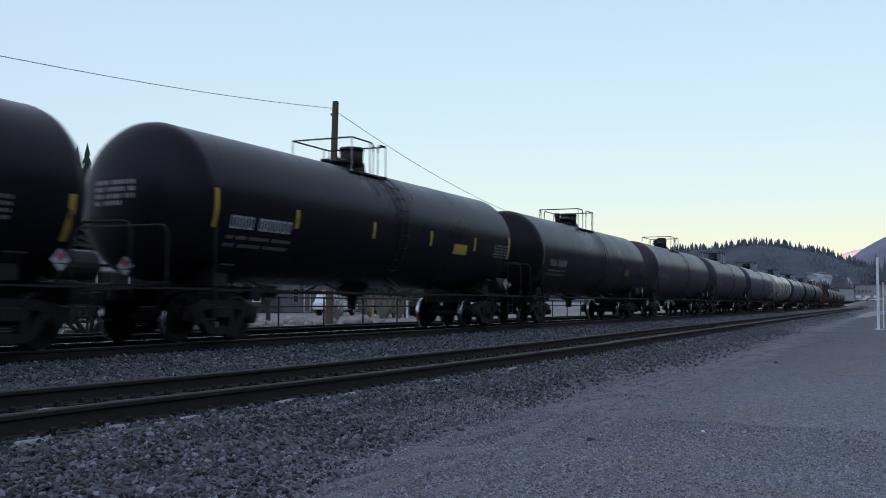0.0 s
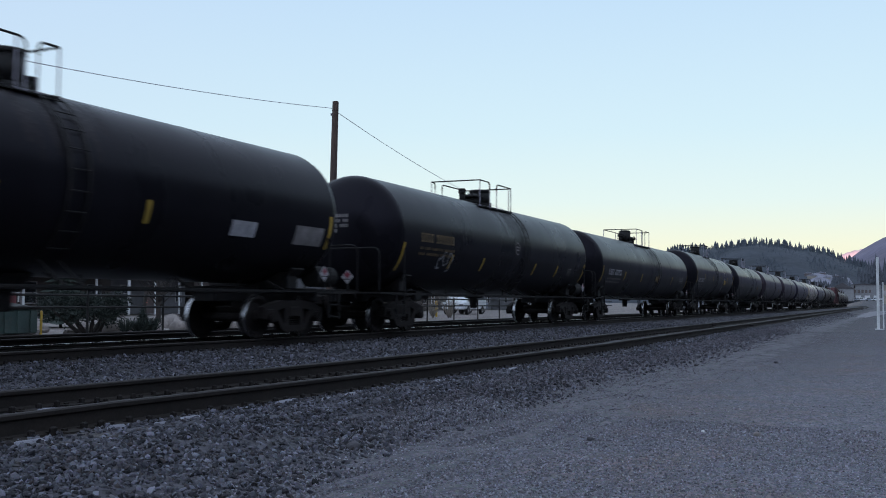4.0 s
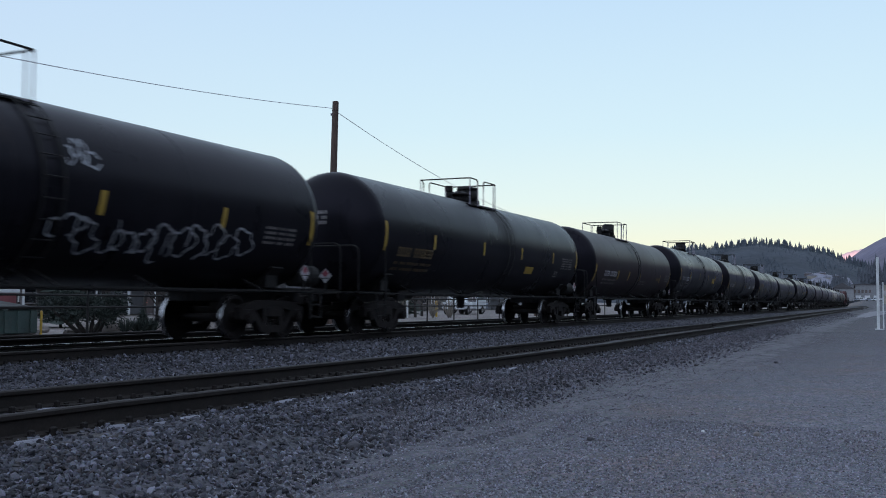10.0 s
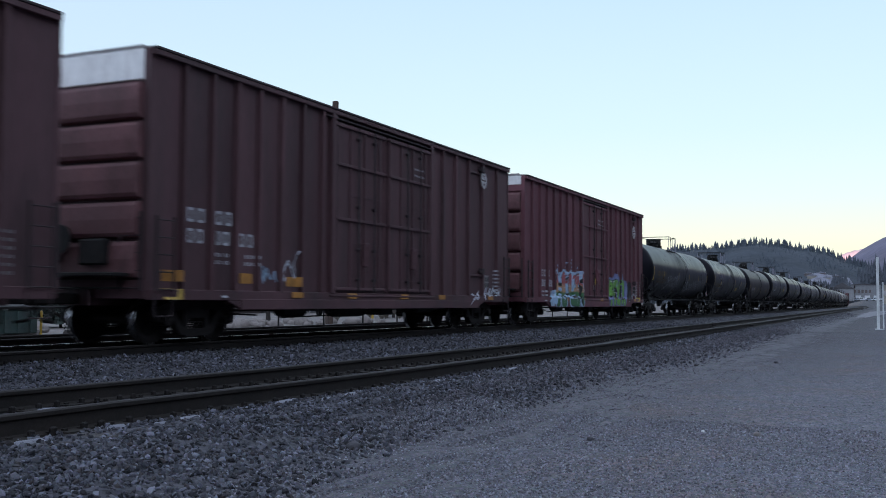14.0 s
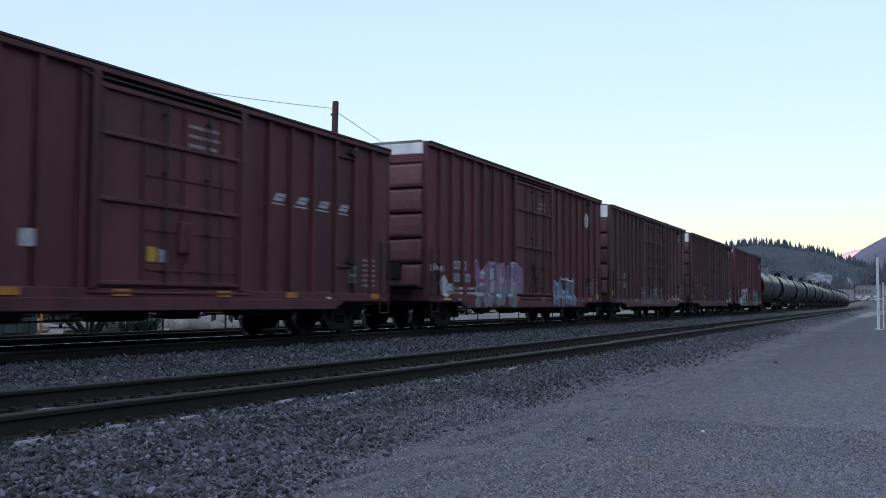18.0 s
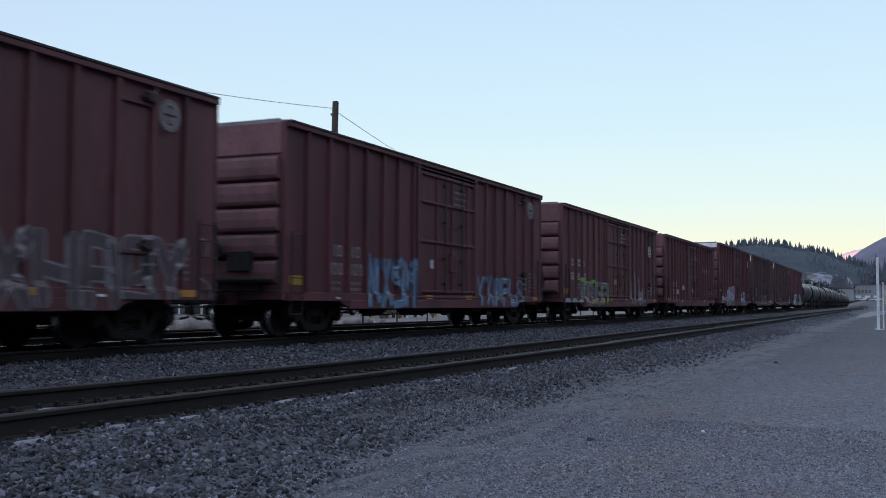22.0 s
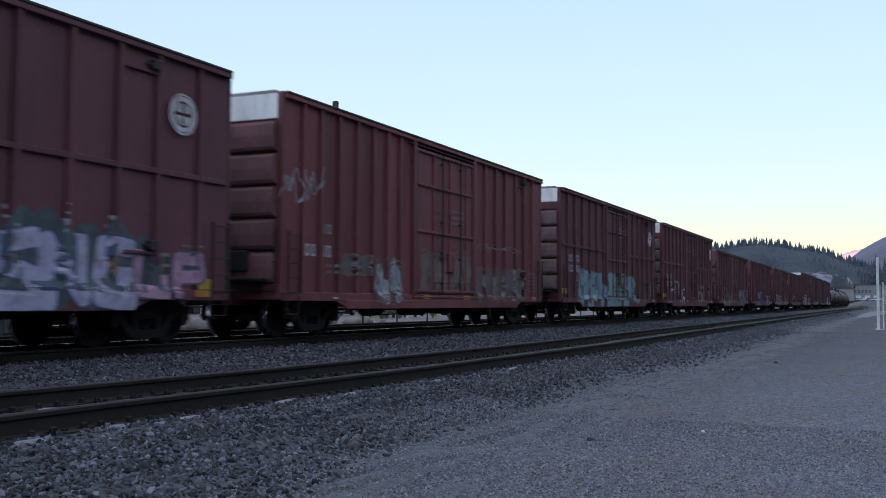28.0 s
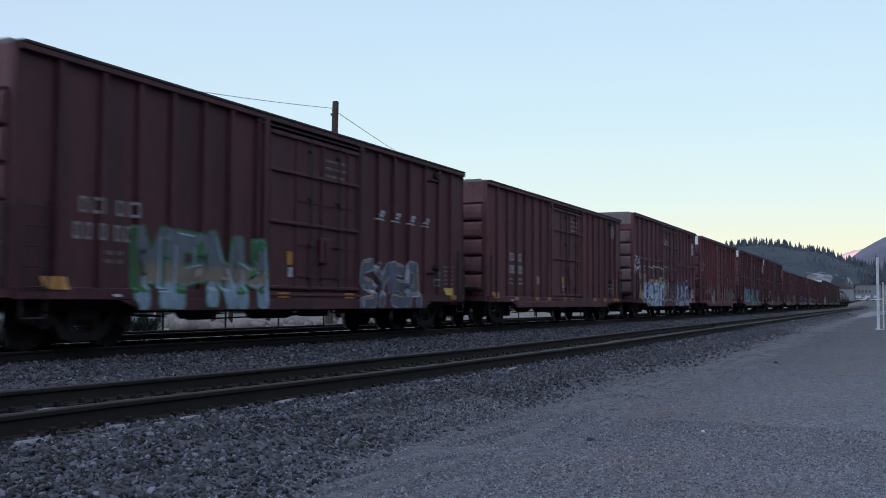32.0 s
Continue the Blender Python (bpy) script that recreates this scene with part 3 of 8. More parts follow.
def ground_mat():
    """Gravel lot on the near side, frosted dry soil beyond the tracks."""
    m = surf("ground_gravel", (0.131, 0.128, 0.148), 0.92, 0, 0.16, 0.35, 60, 0.7, (0.148, 0.115, 0.114), 0.85)
    n, l = m.node_tree.nodes, m.node_tree.links
    b = n["Principled BSDF"]
    src = b.inputs["Base Color"].links[0].from_socket
    tc = n.new("ShaderNodeTexCoord")
    sp = n.new("ShaderNodeSeparateXYZ")
    l.new(tc.outputs["Object"], sp.inputs[0])
    rg = n.new("ShaderNodeMapRange")
    rg.inputs[1].default_value, rg.inputs[2].default_value = 17.5, 19.5
    l.new(sp.outputs[1], rg.inputs[0])
    fn = n.new("ShaderNodeTexNoise")
    fn.inputs["Scale"].default_value, fn.inputs["Detail"].default_value = 0.5, 8
    l.new(tc.outputs["Object"], fn.inputs["Vector"])
    rp = n.new("ShaderNodeValToRGB")
    e = rp.color_ramp.elements
    e[0].position, e[0].color = 0.35, (0.190, 0.160, 0.148, 1)
    e[1].position, e[1].color = 0.65, (0.31, 0.27, 0.255, 1)
    l.new(fn.outputs[0], rp.inputs[0])
    mx = n.new("ShaderNodeMix")
    mx.data_type = "RGBA"
    l.new(rg.outputs[0], mx.inputs[0])
    l.new(src, mx.inputs[6])
    l.new(rp.outputs[0], mx.inputs[7])
    # dust and fines darken the lot beside the ballast
    ed = n.new("ShaderNodeAttribute")
    ed.attribute_name = "lot"
    wn_ = n.new("ShaderNodeMath")
    l.new(ed.outputs["Fac"], wn_.inputs[0])
    wv = n.new("ShaderNodeMapRange")
    wv.inputs[1].default_value, wv.inputs[2].default_value = 0.3, 0.7
    wv.inputs[3].default_value, wv.inputs[4].default_value = -0.15, 0.15
    l.new(fn.outputs[0], wv.inputs[0])
    l.new(wv.outputs[0], wn_.inputs[1])
    we = n.new("ShaderNodeMapRange")
    we.inputs[3].default_value, we.inputs[4].default_value = 0.50, 1.0
    l.new(wn_.outputs[0], we.inputs[0])
    wc = n.new("ShaderNodeCombineColor")
    for i in range(3):
        l.new(we.outputs[0], wc.inputs[i])
    wm = n.new("ShaderNodeMix")
    wm.data_type, wm.blend_type = "RGBA", "MULTIPLY"
    wm.inputs[0].default_value = 1.0
    l.new(mx.outputs[2], wm.inputs[6])
    l.new(wc.outputs[0], wm.inputs[7])
    mx = wm
    # the gravel turns darker farther along the lot
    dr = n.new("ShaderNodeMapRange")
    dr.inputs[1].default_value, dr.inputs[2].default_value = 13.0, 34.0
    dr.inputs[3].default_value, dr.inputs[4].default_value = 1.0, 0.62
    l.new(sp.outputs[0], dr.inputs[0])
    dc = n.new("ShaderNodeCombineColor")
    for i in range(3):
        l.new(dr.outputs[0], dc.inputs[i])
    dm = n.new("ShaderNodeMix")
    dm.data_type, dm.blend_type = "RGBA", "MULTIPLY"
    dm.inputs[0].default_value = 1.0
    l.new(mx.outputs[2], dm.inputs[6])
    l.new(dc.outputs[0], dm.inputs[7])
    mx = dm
    l.new(pebbly(n, l, tc, mx.outputs[2]), b.inputs["Base Color"])
    return m


def pebbly(n, l, tc, base):
    """Speckle of single pebbles in two sizes, each with its own tint, over a base colour."""
    grain = []
    for size, lo, hi in ((21, 0.74, 1.26), (52, 0.5, 1.5)):
        vo = n.new("ShaderNodeTexVoronoi")
        vo.inputs["Scale"].default_value = size
        l.new(tc.outputs["Object"], vo.inputs["Vector"])
        vr = n.new("ShaderNodeVectorMath")
        vr.operation = "MULTIPLY_ADD"
        mid = n.new("ShaderNodeMix")
        mid.data_type = "RGBA"
        mid.inputs[0].default_value = 0.3
        sc = n.new("ShaderNodeSeparateColor")
        l.new(vo.outputs["Color"], sc.inputs[0])
        gc = n.new("ShaderNodeCombineColor")
        for i in range(3):
            l.new(sc.outputs[0], gc.inputs[i])
        l.new(gc.outputs[0], mid.inputs[6])
        l.new(vo.outputs["Color"], mid.inputs[7])
        l.new(mid.outputs[2], vr.inputs[0])
        vr.inputs[1].default_value, vr.inputs[2].default_value = (hi - lo,) * 3, (lo,) * 3
        grain.append(vr)
    clod = n.new("ShaderNodeTexNoise")
    clod.inputs["Scale"].default_value, clod.inputs["Detail"].default_value, clod.inputs["Roughness"].default_value = 7.0, 8, 0.65
    l.new(tc.outputs["Object"], clod.inputs["Vector"])
    tone = n.new("ShaderNodeMapRange")
    for i, v in enumerate((0.33, 0.67, 0.68, 1.32)):
        tone.inputs[i + 1].default_value = v
    l.new(clod.outputs[0], tone.inputs[0])
    duo = n.new("ShaderNodeVectorMath")
    duo.operation = "MULTIPLY"
    l.new(grain[0].outputs[0], duo.inputs[0])
    l.new(grain[1].outputs[0], duo.inputs[1])
    cc = n.new("ShaderNodeVectorMath")
    cc.operation = "SCALE"
    l.new(duo.outputs[0], cc.inputs[0])
    l.new(tone.outputs[0], cc.inputs["Scale"])
    m2 = n.new("ShaderNodeMix")
    m2.data_type, m2.blend_type = "RGBA", "MULTIPLY"
    m2.inputs[0].default_value = 0.9
    l.new(base, m2.inputs[6])
    l.new(cc.outputs[0], m2.inputs[7])
    return m2.outputs[2]


def build_ground():
    xs = np.concatenate([np.linspace(-5000, -100, 14), np.linspace(-80, 0, 9), np.linspace(2, 60, 59), np.linspace(64, 300, 60), np.linspace(330, 5000, 40)])
    ys = np.concatenate([np.linspace(-5000, -60, 12), np.linspace(-40, -4, 10), np.linspace(-3, 26, 59), np.linspace(28, 80, 20), np.linspace(100, 5000, 20)])
    X, Y = np.meshgrid(xs, ys, indexing="ij")
    n = Y - line_y(X)
    Z = np.full_like(X, -0.43)
    near = (n > -9.7) & (n < 7.0)
    Z = np.where(near, -0.62, Z)
    Z = np.where(n >= 7.0, -0.24, Z)
    bumpy = (np.sin(X * 0.7 + Y * 0.3) * np.sin(Y * 0.9 - X * 0.23)) * 0.015 * np.clip(np.hypot(X, Y) / 60 - 0.7, 0.1, 1)
    Z = np.where(near, Z, Z + bumpy)
    far = np.clip((np.hypot(X, Y) - 150) / 600, 0, 1)
    Z = Z + far * np.where(Y > 0, 3.0, 0.0) * np.clip((n - 25) / 150, 0, 1)
    Z = Z + 3.0 * np.clip((X - 430) / 120, 0, 1) * np.clip((-12 - n) / 12, 0, 1)
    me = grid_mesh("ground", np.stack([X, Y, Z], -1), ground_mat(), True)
    fade = np.where(n > 0, 1.0, np.clip((lot_edge(X) + 0.4 - n) / 4.0, 0, 1))
    fade = np.maximum(fade, 1 - np.clip((X - 7.5) / 5.0, 0, 1))
    me.attributes.new("lot", "FLOAT", "POINT").data.foreach_set("value", fade.astype(np.float32).ravel())
    ob = new("ground", me)
    tagged(ob, "pale grey gravel lot and frosted open ground around the railway", "ground", "", "structure")
    # ballast bed
    ns = np.concatenate([np.linspace(-10.6, -7.4, 26), np.linspace(-7.0, 7.4, 40)])
    ss = np.concatenate([np.linspace(-440, -20, 40), np.linspace(-18, 70, 177), np.linspace(71, 420, 240), np.linspace(430, 880, 40)])
    rows, lot = [], []
    rng = np.random.default_rng(3)
    for s in ss:
        x, y, h = along(s, ns)
        z = profile(ns) - dip(s, ns) + rng.normal(0, 0.008, len(ns))
        edge = np.array([0.0] * (len(ns)))
        edge[0] = 0.1 * noise.noise(Vector((s * 0.9, 1, 0)))
        rows.append(np.stack([x, y + edge, z], -1))
        lot.append(np.clip(0.5 + (lot_edge(s) - ns) / 1.6, 0, 1))
    me = grid_mesh("ballast", np.array(rows), ballast_mat(), True)
    me.attributes.new("lot", "FLOAT", "POINT").data.foreach_set("value", np.array(lot, np.float32).ravel())
    ob = new("ballast", me)
    tagged(ob, "dark grey crushed-rock ballast bed under three tracks", "ballast", "", "structure")
    # stones lying on it
    rng = np.random.default_rng(5)

    def scatter(name, s0, s1, n0, n1, count, smin, smax, label, bias=0.0, solid=(_HEX_V, _HEX_F), flat=0.58):
        s = s0 + (s1 - s0) * rng.uniform(0, 1, count) ** (1 + bias)
        n = rng.uniform(n0, n1, count)
        x, y, _ = along(s, n)
        size = rng.uniform(smin, smax, count)
        z = np.maximum(profile(n) - dip(s, n), -0.43) + size * rng.uniform(-0.35, 0.6, count)
        soft = np.interp(s, (6, 12, 20), (0.55, 0.9, 1.3))
        keep = rng.uniform(0, 1, count) < np.clip(0.5 + (n - lot_edge(s) + 0.05) / soft, 0, 1)
        for c in (SIDING, MAIN, THIRD):
            for g in (-0.753, 0.753):
                keep &= np.abs(n - c - g) > 0.10 + size * 0.6
            keep &= ~((np.abs(n - c) < 1.25) & (rng.uniform(0, 1, count) < 0.45))
        z = np.where(np.abs(n - SIDING) < 0.75, z - 0.02, z)
        ob = stones(name, np.stack([x, y, z], -1)[keep], size[keep], M["stones"], rng, flat, solid, 0.7)
        tagged(ob, label, "gravel", "", "stuff")

    scatter("ballast_stones", 2.5, 12, -10.3, -7.3, 36000, 0.012, 0.030, "angular grey ballast stones along the siding", 0.25, (_ICO_V, _ICO_F))
    scatter("ballast_stones", 11, 42, -10.3, -7.3, 30000, 0.018, 0.038, "angular grey ballast stones along the siding", 0.6)
    scatter("ballast_stones", 3, 15, -7.5, -0.4, 25000, 0.015, 0.033, "grey ballast stones between siding and main track", 0.2)
    scatter("ballast_stones", 13, 48, -6.0, -0.6, 15000, 0.022, 0.044, "grey ballast stones between siding and main track", 0.4)
    scatter("ballast_stones", 38, 120, -9.6, -7.3, 13000, 0.018, 0.034, "grey ballast stones farther along the siding", 0.5, (_OCT_V, _OCT_F))
    scatter("ballast_stones", 44, 120, -5.7, -1.0, 11000, 0.018, 0.036, "grey ballast stones farther between the tracks", 0.5, (_OCT_V, _OCT_F))
    # loose pebbles on the lot, thinning away from the ballast
    c = 84000
    s = 0.5 + 46 * rng.uniform(0, 1, c) ** 2.0
    n = lot_edge(s) + 0.5 + (-14.6 - lot_edge(s)) * rng.uniform(0, 1, c) ** 1.3
    x, y, _ = along(s, n)
    size = rng.uniform(0.005, 0.0135, c) * np.where(rng.uniform(0, 1, c) < 0.006, 1.9, 1)
    z = np.maximum(profile(n), -0.43) + size * 0.06
    k = y > -2.5 + 1.5 * rng.uniform(0, 1, c)
    dark = rng.uniform(0, 1, c) < np.clip((n - lot_edge(s) + 2.6) / 2.4, 0, 1)
    for pick, mat, lb in ((k & ~dark, M["grit"], "small loose pebbles strewn over the gravel lot"), (k & dark, M["edge_stones"], "dark small pebbles on the lot beside the ballast")):
        ob = stones("lot_pebbles", np.stack([x, y, z], -1)[pick], (size * np.where(dark, 1.2, 1))[pick], mat, rng, 0.62, (_OCT_V, _OCT_F), 0.3)
        tagged(ob, lb, "gravel", "", "stuff")
    # coarse gravel where the lot comes close
    c = 52000
    x, y = 4.0 + 6.5 * rng.uniform(0, 1, c) ** 1.3, rng.uniform(-1.5, 4.6, c)
    size = rng.uniform(0.005, 0.013, c)
    n = y - line_y(x)
    k = n < lot_edge(x) + 0.25
    z = np.maximum(profile(n), -0.43) + size * 0.15
    tagged(stones("lot_gravel", np.stack([x, y, z], -1)[k], size[k], M["grit"], rng, 0.75), "pale crushed gravel at the near edge of the lot", "gravel", "", "stuff")


def rail_profile():
    """Half-section of a rail, head at z 0: (across, height)."""
    return ((-0.070, -0.182), (0.070, -0.182), (0.068, -0.168), (0.014, -0.150), (0.011, -0.055), (0.036, -0.040), (0.037, -0.012),
            (0.028, -0.001), (-0.028, -0.001), (-0.037, -0.012), (-0.036, -0.040), (-0.011, -0.055), (-0.014, -0.150), (-0.068, -0.168))


def build_track(name, off, label, tops, first, last):
    root = thing(name, label, "railway track", None, "tracks", "structure")
    prof = rail_profile()
    k = len(prof)
    ss = np.concatenate([np.arange(-440, 0, 20), np.arange(0, 60, 2), np.arange(60, 881, 6)])
    for side, top in zip((-0.753, 0.753), tops):
        vs, fs, mi = [], [], []
        for i, s in enumerate(ss):
            down = float(dip(s, off))
            for a, z in prof:
                x, y, h = along(s, off + side + a)
                vs.append((float(x), float(y), z - down))
            if i:
                for j in range(k):
                    fs.append(((i - 1) * k + j, i * k + j, i * k + (j + 1) % k, (i - 1) * k + (j + 1) % k))
                    mi.append(1 if j in (6, 7, 8) else 0)
        me = sheet("rail", vs, fs, M["rail"], top)
        me.polygons.foreach_set("material_index", mi)
        part("rail", me, None, root, "steel rail with a worn head")
    # ties: single ones where the camera stands near, the rest joined
    bm = bmesh.new()
    box(bm, -0.115, 0.115, -1.3, 1.3, -0.30, -0.176, 0.012)
    tie_me = mesh_of("tie", bm, M["tie"])
    bm = bmesh.new()
    for g in (-0.753, 0.753):
        box(bm, -0.10, 0.10, g - 0.19, g + 0.19, -0.176, -0.162, 0)
        for a in (-0.1, 0.1):
            box(bm, a * 0.5 - 0.02, a * 0.5 + 0.02, g + a - 0.014, g + a + 0.014, -0.168, -0.145, 0)
    plate_me = mesh_of("tie_plate", bm, M["rail"])
    bm = bmesh.new()
    for g in (-0.753, 0.753):
        for a in (-0.15, 0.15):
            box(bm, a - 0.022, a + 0.022, g - 0.088, g + 0.088, -0.205, -0.158, 0.006)
            box(bm, a - 0.028, a + 0.028, g - 0.112, g - 0.072, -0.19, -0.120, 0.010)
            box(bm, a - 0.028, a + 0.028, g + 0.072, g + 0.112, -0.19, -0.120, 0.010)
    anchor_me = mesh_of("rail_anchor", bm, M["cast"])
    rng = random.Random(int(off * 10) + 99)
    tv, tf = [], []
    s = -30.0
    while s < 330:
        x, y, h = along(s, off)
        m = pose(float(x), float(y), rng.uniform(-0.012, 0.004) - float(dip(s, off)), 0, 0, math.degrees(h) + rng.uniform(-1.2, 1.2))
        if first <= s <= last:
            tie = part("tie", tie_me, None, root)
            tie.matrix_basis = m
            pl = part("tie_plate", plate_me, None, tie)
            an = part("rail_anchor", anchor_me, None, tie)
        else:
            b0 = len(tv)
            for dx in (-0.115, 0.115):
                for dy in (-1.3, 1.3):
                    for dz in (-0.3, -0.176):
                        tv.append(tuple(m @ Vector((dx, dy, dz))))
            tf += [tuple(b0 + i for i in f) for f in ((0, 1, 3, 2), (4, 6, 7, 5), (0, 4, 5, 1), (2, 3, 7, 6), (1, 5, 7, 3))]
        s += 0.50
    far = part("tie_row", sheet("ties", tv, tf, M["tie"]), None, root, "weathered wooden ties in ballast")
    far["kind"] = "stuff"
    return root


def build_tracks():
    sid = build_track("siding_track", SIDING, "empty siding with rust-brown rails on dark wooden ties", (M["raildull"], M["raildull"]), 2.0, 42.0)
    for s in (43.0,):
        for side in (-0.753, 0.753):
            bm = bmesh.new()
            x, y, h = along(s, SIDING + side)
            for a in (-0.03, 0.03):
                box(bm, -0.45, 0.45, a - 0.014, a + 0.014, -0.15, -0.05, 0.006)
            for i in range(6):
                box(bm, -0.4 + i * 0.16 - 0.018, -0.4 + i * 0.16 + 0.018, -0.065, 0.065, -0.118, -0.082, 0.004)
            ob = part("joint_bar", bm, M["cast"], sid, "bolted rail joint bar")
            ob.matrix_basis = pose(float(x), float(y), -float(dip(s, SIDING)), 0, 0, math.degrees(float(h)))
    build_track("main_track", MAIN, "main track with polished rails carrying a freight train", (M["railworn"], M["railtop"]), 3.0, 30.0)
    build_track("rear_track", THIRD, "rear track with dark rails behind the train", (M["raildull"], M["raildull"]), 8.0, 20.0)
    # thin old snow along the siding
    rng = random.Random(8)
    for x, y, a, b in ((4.95, 5.38, 0.20, 0.03), (5.86, 5.44, 0.12, 0.022), (6.62, 5.36, 0.18, 0.028), (6.2, 5.30, 0.10, 0.02), (8.27, 5.50, 0.20, 0.02), (8.72, 5.34, 0.11, 0.02), (9.32, 5.40, 0.14, 0.024),
                       (11.4, 5.38, 0.24, 0.026), (14.2, 5.40, 0.3, 0.03), (6.58, 6.92, 0.14, 0.02), (8.0, 6.80, 0.1, 0.02), (9.0, 6.75, 0.2, 0.02), (61.0, 5.9, 1.6, 0.10)):
        n = float(y - line_y(x))
        z = float(profile(n) - dip(x, n))
        bm = bmesh.new()
        c = bm.verts.new((0, 0, 0.012))
        rings = []
        for k, hh in ((0.6, 0.009), (1.0, -0.02)):
            rings.append([bm.verts.new((a * k * math.cos(t / 18 * math.tau) * rng.uniform(0.75, 1.2), b * k * math.sin(t / 18 * math.tau) * rng.uniform(0.75, 1.25), hh * rng.uniform(0.9, 1.1))) for t in range(18)])
        for t in range(18):
            u = (t + 1) % 18
            bm.faces.new((c, rings[0][t], rings[0][u]))
            bm.faces.new((rings[0][t], rings[1][t], rings[1][u], rings[0][u]))
        me = smooth(mesh_of("snow_patch", bm, M["snow"]))
        ob = new("snow_patch", me)
        ob.location = (x, y, z + 0.018)
        tagged(ob, "thin patch of old grey snow lying on the ballast", "snow", "snow patches by the siding")


# ---- running gear, shared by all cars ----
WR = 0.457
MESH = {}
WHEELSETS = []


def truck_meshes():
    bm = bmesh.new()
    box(bm, -0.22, 0.22, -1.12, 1.12, 0.46, 0.68, 0.02)
    box(bm, -0.3, 0.3, -0.35, 0.35, 0.60, 0.78, 0.02)
    for y in (-1.0, 1.0):
        for x in (-0.14, 0.0, 0.14):
            for i in range(4):
                cyl(bm, (x, y, 0.29 + i * 0.045), (x, y, 0.315 + i * 0.045), 0.065, None, 8)
    for x in (-0.5, 0.5):
        box(bm, x - 0.05, x + 0.05, -0.95, 0.95, 0.36, 0.46, 0.01)
        for y in (-0.753, 0.753):
            box(bm, x * 0.86 - 0.05, x * 0.86 + 0.05, y - 0.07, y + 0.07, 0.32, 0.62, 0.01)
    MESH["bolster"] = mesh_of("truck", bm, M["cast"])
    bm = bmesh.new()
    y0, w = -1.02, 0.17
    outline = [(-1.14, 0.44), (-1.12, 0.66), (-0.86, 0.74), (-0.45, 0.81), (0.45, 0.81), (0.86, 0.74), (1.12, 0.66), (1.14, 0.44), (0.99, 0.40), (0.79, 0.40), (0.72, 0.50), (0.46, 0.18), (0.30, 0.14),
               (-0.30, 0.14), (-0.46, 0.18), (-0.72, 0.50), (-0.79, 0.40), (-0.99, 0.40)]
    holes = [[(-0.62, 0.60), (-0.36, 0.65), (-0.36, 0.30)], [(0.62, 0.60), (0.36, 0.65), (0.36, 0.30)], [(-0.22, 0.28), (-0.22, 0.62), (0.22, 0.62), (0.22, 0.28)]]
    rims = []
    for ring in [outline] + holes:
        vs = [bm.verts.new((p, y0 - w / 2, q)) for p, q in ring]
        rims += [bm.edges.new((p, q)) for p, q in zip(vs, vs[1:] + vs[:1])]
    bmesh.ops.triangle_fill(bm, edges=rims, use_beauty=True)
    r = bmesh.ops.extrude_face_region(bm, geom=bm.faces[:])
    bmesh.ops.translate(bm, verts=[v for v in r["geom"] if isinstance(v, bmesh.types.BMVert)], vec=(0, w, 0))
    bmesh.ops.recalc_face_normals(bm, faces=bm.faces)
    cap = bmesh.new()
    box(cap, -0.15, 0.15, y0 - 0.10, y0 + 0.06, 0.46, 0.64, 0.03)
    cyl(cap, (0, y0 - 0.17, WR), (0, y0 + 0.05, WR), 0.115, None, 14)
    cyl(cap, (0, y0 - 0.19, WR), (0, y0 - 0.165, WR), 0.07, None, 6)
    MESH["cap"] = mesh_of("bearing_cap", cap, M["cast"])
    MESH["side"] = mesh_of("sideframe", bm, M["cast"])
    bm = bmesh.new()
    cyl(bm, (0, -1.05, 0), (0, 1.05, 0), 0.085, None, 14)
    for sg in (-1, 1):
        # wheel turned from plate, rim, tread and flange
        pr = ((0.0, 0.78), (0.13, 0.80), (0.13, 0.72), (0.30, 0.705), (0.39, 0.785), (0.447, 0.785), (0.457, 0.77), (0.457, 0.70), (0.462, 0.685), (0.484, 0.672), (0.482, 0.655), (0.39, 0.652), (0.30, 0.665), (0.13, 0.64), (0.0, 0.62))
        seg = 32
        rings = []
        for r, y in pr:
            if r == 0:
                rings.append([bm.verts.new((0, sg * y, 0))])
            else:
                rings.append([bm.verts.new((r * math.cos(t / seg * math.tau), sg * y, r * math.sin(t / seg * math.tau))) for t in range(seg)])
        for i, (a, b) in enumerate(zip(rings, rings[1:])):
            for t in range(seg):
                u = (t + 1) % seg
                vs = [a[t], a[u], b[u], b[t]] if len(a) > 1 and len(b) > 1 else ([a[0], b[u], b[t]] if len(a) == 1 else [a[t], a[u], b[0]])
                f = bm.faces.new(vs if sg > 0 else vs[::-1])
                f.material_index = 1 if i in (5, 6, 7) else 0
    bmesh.ops.recalc_face_normals(bm, faces=bm.faces)
    MESH["wheelset"] = mesh_of("wheelset", bm, M["cast"], M["tread"])


def add_trucks(root, half):
    for c in (-half, half):
        tr = part("truck", MESH["bolster"], None, root, "cast steel freight truck")
        tr.location = (c, 0, 0)
        for rz in (0, 180):
            sf = part("sideframe", MESH["side"], None, tr)
            sf.matrix_basis = pose(0, 0, 0, 0, 0, rz)
            for x in (-0.89, 0.89):
                bc = part("bearing_cap", MESH["cap"], None, tr)
                bc.matrix_basis = pose(0, 0, 0, 0, 0, rz) @ pose(x, 0, 0)
        for x in (-0.89, 0.89):
            ws = part("wheelset", MESH["wheelset"], None, tr, "pair of steel wheels with bright treads")
            ws.location = (x, 0, WR)
            WHEELSETS.append((ws, x))


